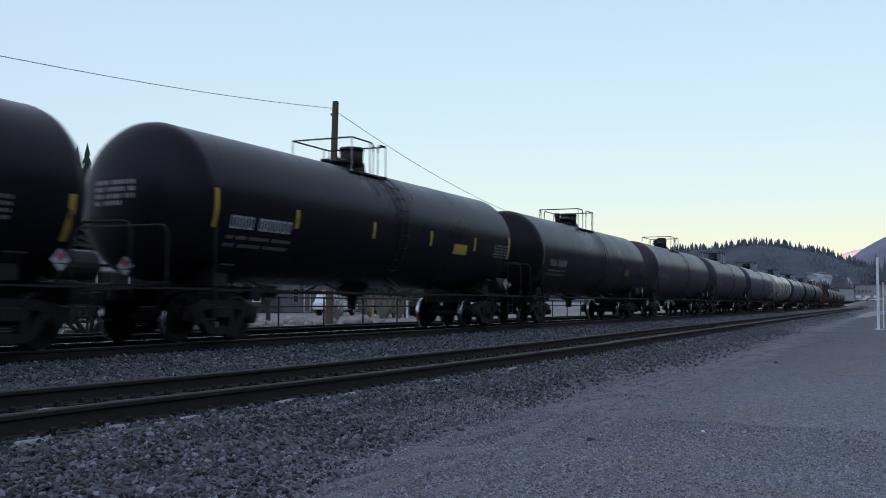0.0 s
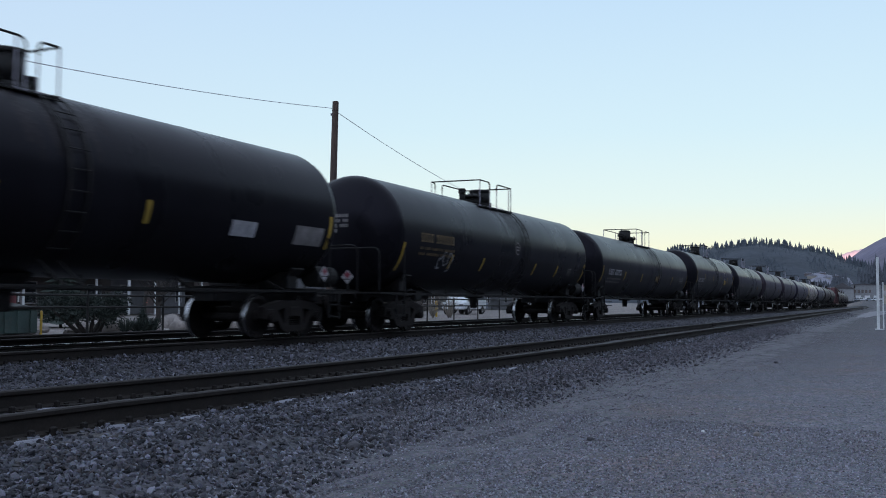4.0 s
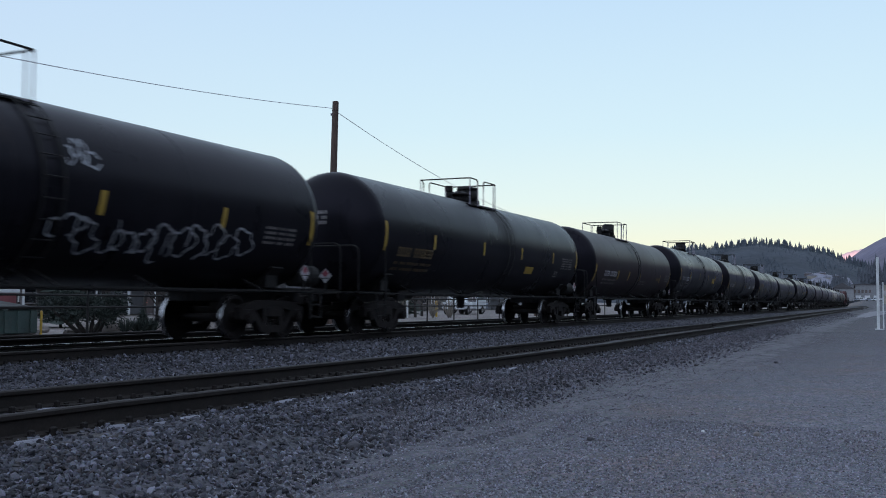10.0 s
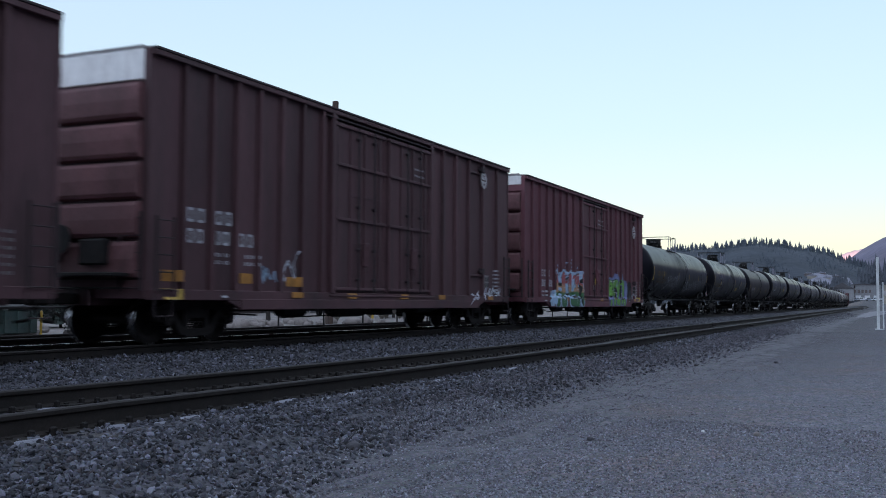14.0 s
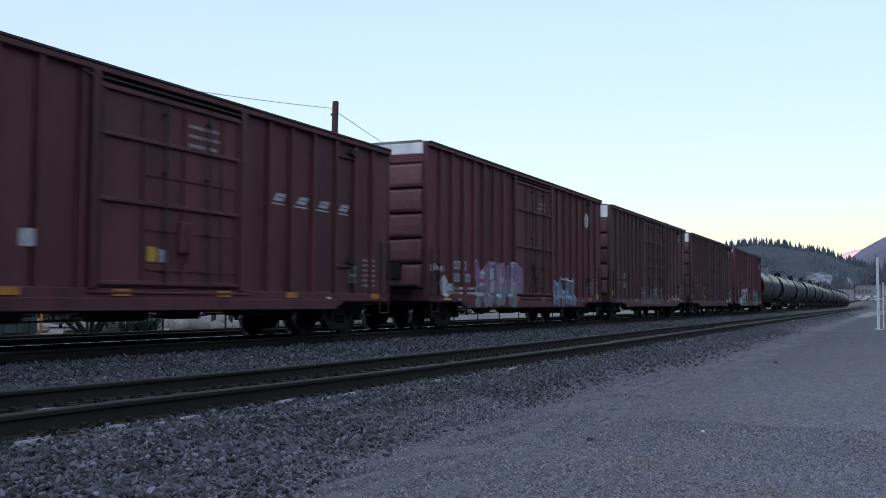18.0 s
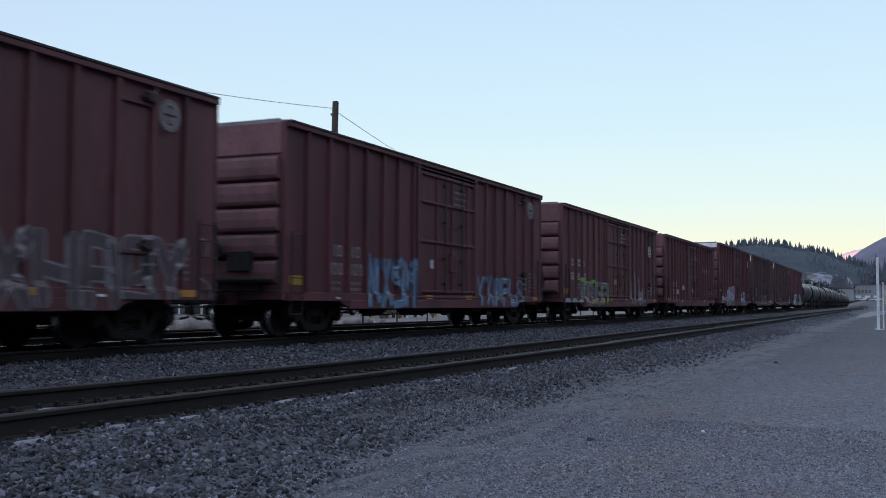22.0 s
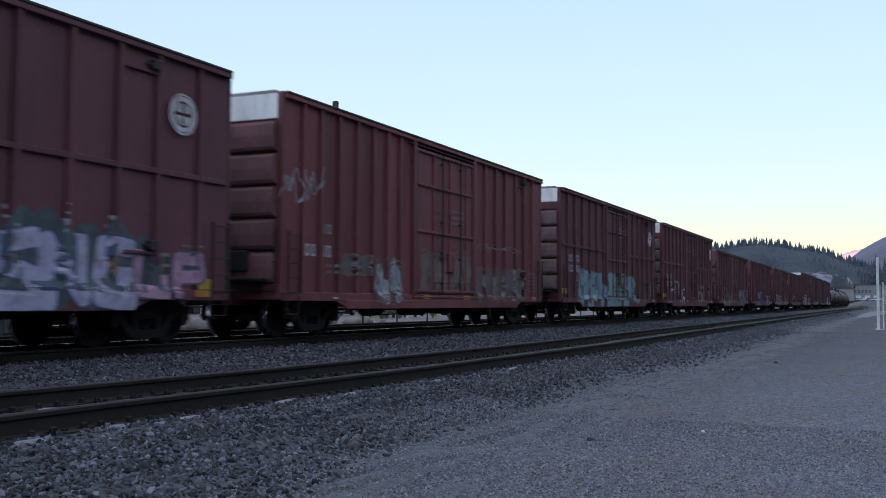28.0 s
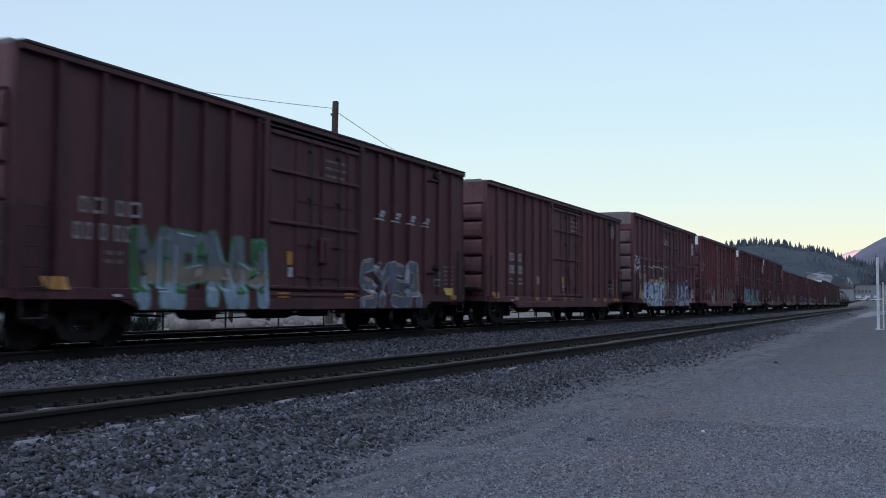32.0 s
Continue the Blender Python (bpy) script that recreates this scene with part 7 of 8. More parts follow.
    add(low, -17.55, label="oxide-red ribbed boxcar with worn grey graffiti", mat="red_b", marks=num(1.1, 3.05, 1.72, "faint"), logo=(14.82, 4.02, 0.28, "dim"),
        graffiti=((0.9, 1.8, 0.9, 1.2, "tag", ("g_tan", "g_tan"), 63, 2),), pieces=(dict(x0=2.0, x1=6.1, z0=0.66, z1=2.0, forms=('bow', 'loop', 'gate', 'zig'), w=0.36, fill='b_clay', rim='g_black', shine='g_tan', seed=61, lean=0.12),
                dict(x0=10.2, x1=15.5, z0=0.68, z1=1.85, forms=('loop', 'cross', 'gate', 'arch', 'bow', 'fork'), w=0.2, fill='g_dim', rim='g_mid', seed=62)), scrawls=((15.75, 16.1, 1.5, 1.95, "g_mid", 1, 63), (15.75, 16.1, 0.8, 1.2, "g_mid", 1, 64)), cards=((2.58, 1.72, 0.26, 0.28, "g_white"), (2.9, 1.72, 0.26, 0.28, "g_white"), (8.3, 3.55, 0.12, 0.14, "white")), squares=((0.14, 1.14, "yellow"), (7.6, 0.86, "yellow")))
    add(low, 1.05, label="oxide-red ribbed boxcar with pale blue sprayed graffiti", marks=num(1.75, 3.2, 1.4, "dim"), logo=(14.9, 3.95, 0.30, "dim"),
        pieces=(dict(x0=3.45, x1=6.0, z0=0.64, z1=1.9, forms=('zig', 'cross', 'snake', 'peak'), w=0.2, fill='g_steel', rim='g_navy', shine='g_sky', seed=71),
                dict(x0=10.3, x1=14.3, z0=0.68, z1=1.6, forms=('fork', 'cross', 'zig', 'loop', 'hook', 'snake'), w=0.15, fill='g_steel', rim='g_slate', shine='g_sky', seed=72)), cards=((6.9, 1.7, 0.22, 0.24, "white"),))
    add(low, 19.86, label="oxide-red ribbed boxcar with green and orange graffiti", mat="red_b", marks=((1.1, 2.95, 2.25, 2.52, (1, 2, 1), "white"), (0.9, 3.15, 1.70, 1.97, (2, 2, 2), "white")), logo=(14.3, 3.4, 0.30, "white"), stencol="white",
        pieces=(dict(x0=2.3, x1=6.2, z0=0.68, z1=1.65, forms=('peak', 'bow', 'zig', 'snake', 'loop'), w=0.15, fill='g_tan', rim='g_slate', shine='g_sky', seed=81),),
        spots=((((10.5, 1.35, 0.30, 0.62), (11.3, 1.45, 0.34, 0.75), (12.2, 1.4, 0.32, 0.72), (12.7, 1.1, 0.2, 0.4)), "g_mid", 82), (((0.4, 0.82, 0.4, 0.14), (1.3, 0.84, 0.35, 0.14), (2.1, 0.82, 0.3, 0.12)), "g_silver", 83), (((2.5, 1.72, 0.28, 0.10), (3.1, 1.62, 0.3, 0.07), (4.0, 1.66, 0.22, 0.09), (4.3, 1.5, 0.1, 0.2), (5.6, 1.45, 0.3, 0.07), (4.4, 0.9, 0.1, 0.2), (6.1, 0.95, 0.1, 0.2)), "g_green", 84), (((3.0, 0.95, 0.2, 0.12), (4.0, 0.85, 0.3, 0.1), (5.4, 0.9, 0.3, 0.12)), "g_orange", 85)),
        cards=((7.3, 1.6, 0.2, 0.24, "white"), (7.55, 1.6, 0.2, 0.2, "yellow"), (7.6, 1.3, 0.18, 0.16, "g_red")), squares=((0.14, 1.14, "orange"),))
    add(low, 38.4, label="oxide-red ribbed boxcar with a slanted white mark", marks=num(1.75, 3.25, 1.32, "white"), slanted=((11.2, 14.3, 2.78, 3.02, (1, 1, 1, 1), "white"),), stencol="white",
        cards=((4.75, 1.58, 0.22, 0.26, "white"), (7.4, 1.45, 0.24, 0.26, "yellow"), (7.7, 1.45, 0.2, 0.22, "white")), squares=((0.5, 0.9, "orange"),))
    add(tall, 57.42, label="tall maroon boxcar with faded purple and blue graffiti", marks=((1.75, 2.7, 1.74, 1.98, (2, 1), "white"), (1.6, 3.0, 1.38, 1.62, (3, 3), "white")), logo=(14.87, 4.12, 0.29, "white"), stencol="white",
        graffiti=((11.4, 13.6, 1.5, 1.85, "tag", ("g_white", "g_white"), 95, 3), (0.85, 1.25, 0.98, 1.5, "fade", ("g_silver", "g_white", "g_white", "g_white"), 93, 1), (0.15, 0.9, 1.55, 1.95, "tag", ("g_white", "g_white"), 94, 2)),
        pieces=(dict(x0=3.2, x1=7.4, z0=0.72, z1=1.95, forms=('cross', 'arch', 'gate', 'loop'), w=0.34, fill='b_violet', rim='g_silver', seed=91),
                dict(x0=10.6, x1=13.4, z0=0.74, z1=1.5, forms=('arch', 'loop', 'gate', 'arch', 'bow'), w=0.22, fill='g_steel', rim='g_silver', shine='g_sky', seed=92)),
        spots=((((3.6, 1.0, 0.22, 0.2), (4.8, 0.95, 0.2, 0.2), (6.2, 0.95, 0.28, 0.2), (4.75, 1.75, 0.15, 0.22), (6.35, 1.8, 0.24, 0.2)), "g_slate", 96),),
        squares=((0.9, 0.85, "yellow"), (16.3, 0.95, "yellow")))
    add(dbl, 76.3, label="tall double-door maroon boxcar with faint graffiti", marks=num(1.0, 2.4, 1.5, "dim"), logo=(14.83, 4.5, 0.25, "dim"), graffiti=((5.5, 10.5, 0.75, 1.6, "hollow", ("g_grey", "g_silver", "g_grey"), 101, 5), (12.2, 15.2, 0.7, 1.5, "tag", ("g_white", "g_white"), 102, 4)))
    add(dbl, 95.45, label="tall double-door maroon boxcar with a few small tags", marks=((0.95, 2.36, 2.22, 2.48, (2, 2), "white"), (0.95, 3.06, 1.84, 2.10, (2, 2, 2), "white")), logo=(14.83, 4.52, 0.25, "white"), stencol="white",
        graffiti=((3.2, 3.85, 1.05, 1.65, "tag", ("g_sky", "g_sky"), 111, 2), (4.0, 4.6, 1.1, 1.9, "tag", ("g_white", "g_white"), 112, 1), (14.0, 14.5, 0.7, 1.2, "tag", ("g_white", "g_white"), 113, 1), (15.0, 16.4, 0.75, 1.35, "tag", ("g_white", "g_white"), 114, 3)), squares=((0.33, 1.13, "orange"), (0.33, 0.8, "yellow"), (2.5, 1.13, "orange"), (4.2, 1.1, "orange")))
    add(tall, 114.27, mat="red_p", label="tall maroon boxcar with bright green and red graffiti", marks=((1.75, 2.7, 1.74, 1.98, (2, 1), "white"), (1.6, 3.0, 1.38, 1.62, (3, 3), "white")), logo=(15.2, 4.18, 0.30, "white"), stencol="white",
        pieces=(dict(x0=3.35, x1=6.75, z0=0.7, z1=1.8, forms=('peak', 'loop', 'bow', 'arch'), w=0.34, fill='b_sunset', rim='g_black', halo='g_sky', shine='g_white', seed=121, dots='g_sky'),
                dict(x0=10.9, x1=13.5, z0=0.7, z1=1.75, forms=('loop', 'arch', 'fork', 'zig'), w=0.27, fill='g_green', rim='g_black', shine='g_white', seed=122, cloud='g_peri')),
        spots=((((14.35, 1.3, 0.22, 0.55),), "g_black", 124), (((3.0, 0.95, 0.35, 0.3), (2.75, 0.8, 0.4, 0.14)), "g_sky", 125)),
        graffiti=((14.9, 15.7, 0.75, 1.5, "tag", ("g_silver", "g_silver"), 123, 2),),
        cards=((8.3, 1.55, 0.3, 0.25, "yellow"), (8.25, 1.25, 0.2, 0.28, "white")), squares=((15.9, 0.85, "yellow"),))

    def tank(a, b, label, **k):
        out.append(((a + b) / 2, tank_car, dict(half=(b - a) / 2 + 0.1, label=label, **k)))

    yel = ((3.3, 4.25, 2.17, 2.46, "yellow", "yellow panel"),)
    tank(125.36, 141.35, "black tank car with white sprayed scrawls", zc=2.54, mat="tank_black", crown=("b", -1.14, 0.92, -0.85), mark=(-7.1, -5.0, 2.25, 2.50, "ochre"), strips=(-5.5, -1.5, 1.75, 4.9), strip_z=2.35, slant=0.05, tables=((6.3, 7.4, 1.95, 2.35),),
         tags=((-4.6, -1.2, 1.6, 2.4, "g_silver", 1, 16, 0.05), (0.9, 5.9, 1.55, 2.15, "g_silver", 2, 22, 0.05), (1.0, 1.7, 2.9, 3.3, "g_silver", 3, 8, 0.04)))
    tank(144.79, 160.80, "black tank car with ochre lettering and shiny drips", zc=2.55, mat="tank_black", crown=("b", -1.18, 0.97, 0.65), mark=(-7.26, -5.15, 1.96, 2.2, "ochre"), strips=(-5.15, -1.57, 1.77, 5.13), strip_z=2.42, plates=((2.4, 3.2, 1.78, 2.02, "yellow", "yellow panel"),), tables=((6.2, 7.45, 2.05, 2.5), (5.6, 6.0, 1.75, 1.95)))
    tank(163.76, 178.71, "dark brown tank car with white lettering", zc=2.52, mat="tank_brown", band=True, crown=("c", -1.5, 0.28, 0.0), mark=(-6.07, -3.94, 1.98, 2.20, "white"), digits=5, strips=(-3.7, -1.72, 0.5, 5.0), strip_z=2.06, slant=0.04, plates=((4.2, 5.0, 1.95, 2.1, "ochre", "faded panel"),), tables=((6.2, 7.3, 1.95, 2.35), (0.8, 1.9, 1.7, 1.95)))
    tank(181.98, 197.37, "black tank car with white lettering and yellow panel", zc=2.70, mat="tank_black", mark=(-6.98, -4.84, 2.17, 2.38, "white"), strips=(-4.65, -1.46, 1.74, 4.61), plates=yel, tables=((6.3, 7.6, 2.2, 2.62), (-4.6, -4.3, 2.12, 2.38)))
    tank(201.03, 216.33, "black tank car with white lettering", zc=2.70, mat="tank_black", mark=(-7.0, -4.9, 2.1, 2.32, "white"), strips=(-4.65, -1.46, 1.74), strip_z=2.3, plates=((4.1, 4.9, 2.05, 2.35, "white", "pale panel"), (6.3, 7.4, 2.0, 2.4, "dim", "pale panel")))
    tank(220.02, 236.15, "black tank car with ochre lettering and round emblem", zc=2.58, mat="tank_black", crown=("b", -1.46, 1.35, 0.61), mark=(-7.14, -4.96, 2.40, 2.64, "ochre"), strips=(-4.95, -2.58, 2.2, 4.69), strip_z=1.95, slant=0.05, tables=((6.1, 6.45, 1.85, 2.1),), tags=((-5.75, -4.9, 1.7, 2.2, "g_silver", 4, 7, 0.05),), ring=(0.27, 2.58, 0.21, "dim"))
    tank(239.2, 258.05, "long black tank car with white lettering", zc=2.49, r=1.49, mat="tank_black", crown=("c", -0.85, 2.04, 0.14), mark=(-8.49, -6.2, 2.05, 2.3, "white"), digits=5, strips=(-5.52, -2.12, 1.65, 5.2), strip_z=2.05, slant=0.05, plates=((1.0, 1.9, 1.95, 2.2, "ochre", "pale panel"),), tables=((7.2, 8.3, 1.95, 2.35),))
    tank(261.56, 276.81, "black tank car with white lettering and yellow panel", zc=2.70, mat="tank_black", mark=(-7.15, -5.05, 2.19, 2.44, "white"), strips=(-4.88, -1.49, 1.75, 4.81), strip_z=2.52, plates=yel, tables=((6.4, 7.6, 2.2, 2.64),))
    rest = (("tank_black", "b", "black tank car with worn lettering"), ("tank_grey", "c", "weathered grey tank car with stains"), ("tank_grey", "a", "grey tank car with worn paint"), ("tank_blue", "b", "dark blue-grey tank car of the train"), ("tank_tan", "a", "tan tank car with a bright flank"),
            ("tank_blue", "a", "dull grey tank car of the train"), ("tank_brown", "b", "dull brown tank car of the train"), ("tank_brown", "a", "dark brown tank car of the train"))
    a = 280.4
    for i, (mt, tp, lb) in enumerate(rest):
        step = 19.0 if i < 3 else 21.3
        tank(a, a + 15.4 if i < 3 else a + 17.4, lb, mat=mt, strips=(), dull=True, crown=(tp, -1.3, 0.9, 0.1), mark=(-6.9, -4.9, 2.15, 2.38, "dim"), plates=((4.1, 4.9, 2.05, 2.35, "ochre", "worn panel"),))
        a += step
    add(low, a + 6.5, label="oxide-red boxcar between far tank cars", mat="red_e", marks=num(1.2, 2.6, 1.75, "dim"))
    a += 18.5
    for i in range(5):
        tank(a, a + 16.4, "dark tank car far along the train", mat=("tank_black", "tank_brown", "tank_grey")[i % 3], strips=(), dull=True)
        a += 20.3
    return out


CARS = []


def build_train():
    truck_meshes()
    for s, make, spec in consist():
        CARS.append((s, make(spec), spec.get("L", 0) / 2 - 1.75 if make is box_car else spec["half"] - 0.9))


# ---- beyond the tracks ----
def blob(name, r, sx, sy, sz, seed, mat, sub=2, rough=0.22):
    bm = bmesh.new()
    bmesh.ops.create_icosphere(bm, subdivisions=sub, radius=r)
    o = Vector((seed * 3.7, seed * 1.3, 0))
    for v in bm.verts:
        n = noise.noise(v.co * (1.2 / r) + o)
        v.co *= 1 + rough * n * 1.8
        v.co = Vector((v.co.x * sx, v.co.y * sy, v.co.z * sz))
    return smooth(mesh_of(name, bm, mat))


def conifer_bm(bm, base, h, r, rng, tiers=9, arms=9, mi=0):
    """Ragged tiers of drooping boughs round a spire."""
    x, y, z = base
    for i in range(tiers):
        t = i / tiers
        zz = z + h * (0.12 + 0.86 * t)
        rr = r * (1 - t) ** 0.85 * rng.uniform(0.8, 1.15) + 0.02 * r
        dh = h * 1.25 / tiers
        top = bm.verts.new((x, y, zz + dh))
        ring = []
        for j in range(arms * 2):
            a = j / (arms * 2) * math.tau + rng.uniform(-0.1, 0.1)
            k = rr * (rng.uniform(0.85, 1.15) if j % 2 else rng.uniform(0.45, 0.65))
            ring.append(bm.verts.new((x + k * math.cos(a), y + k * math.sin(a), zz - (0.12 * dh if j % 2 else -0.1 * dh) * rng.uniform(0.5, 1.5))))
        for j in range(len(ring)):
            bm.faces.new((top, ring[j], ring[(j + 1) % len(ring)])).material_index = mi


def conifer(name, x, y, z, h, r, seed, label):
    rng = random.Random(seed)
    root = thing(name, label, "tree", pose(x, y, z), "conifers beyond the tracks")
    bm = bmesh.new()
    cyl(bm, (0, 0, -0.3), (0, 0, h * 0.95), h * 0.018, 0.02, 8)
    part("trunk", bm, M["bark"], root)
    bm = bmesh.new()
    conifer_bm(bm, (0, 0, 0), h, r, rng, 16, 9)
    part("crown", bm, M["conifer"], root, "dark green drooping boughs")


def tufts(bm, centre, r, n, rng, size):
    """A loose clump of short blades that stand out from its middle."""
    c = Vector(centre)
    for _ in range(n):
        d = Vector((rng.gauss(0, 1), rng.gauss(0, 1), rng.gauss(0.25, 0.8))).normalized()
        b = c + d * r * rng.uniform(0.25, 0.85)
        e = b + (d + Vector((0, 0, rng.uniform(-0.2, 0.5)))).normalized() * size * rng.uniform(0.7, 1.4)
        w = d.cross(Vector((rng.uniform(-1, 1), rng.uniform(-1, 1), 0.6))).normalized() * size * 0.3
        m = b.lerp(e, 0.5)
        bm.faces.new([bm.verts.new(q) for q in (b, m + w, e, m - w)])


def juniper(x, y, z, wide, h, seed, label):
    """A low spreading evergreen on several crooked stems."""
    rng = random.Random(seed)
    root = thing("juniper_bush", label, "bush", pose(x, y, z), "bushes by the tracks")
    crown = bmesh.new()
    for i in range(7):
        a = rng.uniform(0, math.tau)
        k = (i - 3) / 3 * wide * 0.5
        pts = [Vector((k * 0.25, 0, -0.05)), Vector((k * 0.6 + rng.uniform(-0.1, 0.1), 0.2 * math.sin(a), h * 0.28)), Vector((k + rng.uniform(-0.15, 0.15), 0.45 * math.sin(a), h * rng.uniform(0.5, 0.75)))]
        bm = bmesh.new()
        for (p, q), (r0, r1) in zip(zip(pts, pts[1:]), ((0.07, 0.05), (0.05, 0.025))):
            cyl(bm, p, q, r0, r1, 7)
        part("stem", bm, M["bark"], root)
        for _ in range(13):
            t = rng.uniform(0.3, 1.0)
            q = pts[1].lerp(pts[2], t) + Vector((rng.uniform(-0.42, 0.42), rng.uniform(-0.4, 0.4), rng.uniform(-0.22, 0.36)))
            tufts(crown, q, rng.uniform(0.18, 0.34), 80, rng, 0.075)
    part("crown", crown, M["conifer"], root, "dark green ragged foliage")


def bare_tree(x, y, z, h, seed):
    rng = random.Random(seed)
    root = thing("bare_tree", "leafless dark young tree by the street", "tree", pose(x, y, z), "bare trees by the street")
    bm = bmesh.new()
    cyl(bm, (0, 0, -0.1), (0.1 * rng.uniform(-1, 1), 0, h * 0.6), 0.11, 0.07, 8)
    part("trunk", bm, M["bark"], root)
    bm = bmesh.new()
    for _ in range(26):
        a, t, k = rng.uniform(0, math.tau), rng.uniform(0.35, 0.95), rng.uniform(0.4, 1.1)
        b = Vector((0, 0, h * t * 0.62))
        m = b + Vector((k * 0.5 * math.cos(a), k * 0.5 * math.sin(a), k * 0.5))
        e = m + Vector((k * 0.4 * math.cos(a + 0.4), k * 0.4 * math.sin(a + 0.4), k * 0.6))
        cyl(bm, b, m, 0.03, 0.018, 5)
        cyl(bm, m, e, 0.018, 0.008, 5)
    part("branch_crown", bm, M["bark"], root, "bare dark branches")


def far_tree(x, y, z, h, r, seed):
    rng = random.Random(seed)
    root = thing("conifer", "hazy dark conifer far down the line", "tree", pose(x, y, z), "far conifers")
    bm = bmesh.new()
    cyl(bm, (0, 0, -0.3), (0, 0, h * 0.9), h * 0.02, 0.03, 6)
    part("trunk", bm, M["bark"], root)
    bm = bmesh.new()
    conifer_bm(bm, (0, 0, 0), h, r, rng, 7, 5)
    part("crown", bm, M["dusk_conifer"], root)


def house(x, y, w, d, h, wall, label, roofh=1.2, wins=4, cat="house", z=-0.2, porch=False):
    root = thing("house", label, cat, pose(x, y, z), "buildings beyond the tracks")
    bm = bmesh.new()
    box(bm, 0, w, 0, d, 0, h, 0.02)
    wl = part("wall", bm, M[wall], root)
    bm = bmesh.new()
    vs = [bm.verts.new(p) for p in ((-0.4, -0.5, h), (w + 0.4, -0.5, h), (w + 0.4, d + 0.5, h), (-0.4, d + 0.5, h), (-0.4, d / 2, h + roofh), (w + 0.4, d / 2, h + roofh))]
    for f in ((0, 1, 5, 4), (3, 4, 5, 2), (0, 4, 3), (1, 2, 5), (3, 2, 1, 0)):
        bm.faces.new([vs[i] for i in f])
    part("roof", bm, M["shingle"], root)
    rng = random.Random(int(x * 7 + y))
    for i in range(wins):
        a = w * (i + rng.uniform(0.3, 0.7)) / wins
        ww = min(rng.uniform(0.55, 1.25), w / wins * 0.6)
        z0, z1 = rng.uniform(0.7, 1.0), rng.uniform(1.85, 2.2)
        entry = i % 3 == 1
        if entry:
            ww, z0, z1 = 0.9, 0.06, 2.05
        bm = bmesh.new()
        box(bm, a - ww / 2, a + ww / 2, -0.03, 0.05, z0, z1, 0)
        wn_ = part("door" if entry else "window", bm, M["wall_b" if entry else "pane"], wl)
        bm = bmesh.new()
        t = rng.uniform(0.05, 0.10)
        for p, q, u, v in ((a - ww / 2 - t, a - ww / 2, z0 - t, z1 + t), (a + ww / 2, a + ww / 2 + t, z0 - t, z1 + t), (a - ww / 2, a + ww / 2, z1, z1 + t), (a - ww / 2, a + ww / 2, z0 - t, z0)):
            box(bm, p, q, -0.06, 0.04, max(0.0, u), v, 0)
        if not entry:
            m_ = (z0 + z1) / 2
            box(bm, a - ww / 2, a + ww / 2, -0.06, 0.0, m_ - 0.025, m_ + 0.025, 0)
        part("frame", bm, M[rng.choice(("trim", "trim", "dim", "wall_a"))], wn_)
    if porch:
        n = max(2, int(w / 2.4))
        for i in range(n + 1):
            bm = bmesh.new()
            a = 0.1 + (w - 0.2) * i / n
            box(bm, a - 0.06, a + 0.06, -1.7, -1.58, 0, h - 0.55, 0.01)
            part("porch_post", bm, M["trim" if int(x) % 2 else "wall_b"], root)
        bm = bmesh.new()
        vs = [bm.verts.new(p) for p in ((0, -1.9, h - 0.62), (w, -1.9, h - 0.62), (w, 0.0, h - 0.2), (0, 0.0, h - 0.2), (0, -1.9, h - 0.50), (w, -1.9, h - 0.50), (w, 0.0, h - 0.08), (0, 0.0, h - 0.08))]
        for f in ((3, 2, 1, 0), (4, 5, 6, 7), (0, 1, 5, 4), (1, 2, 6, 5), (3, 0, 4, 7)):
            bm.faces.new([vs[i] for i in f])
        part("porch_roof", bm, M["shingle"], root)
    return root


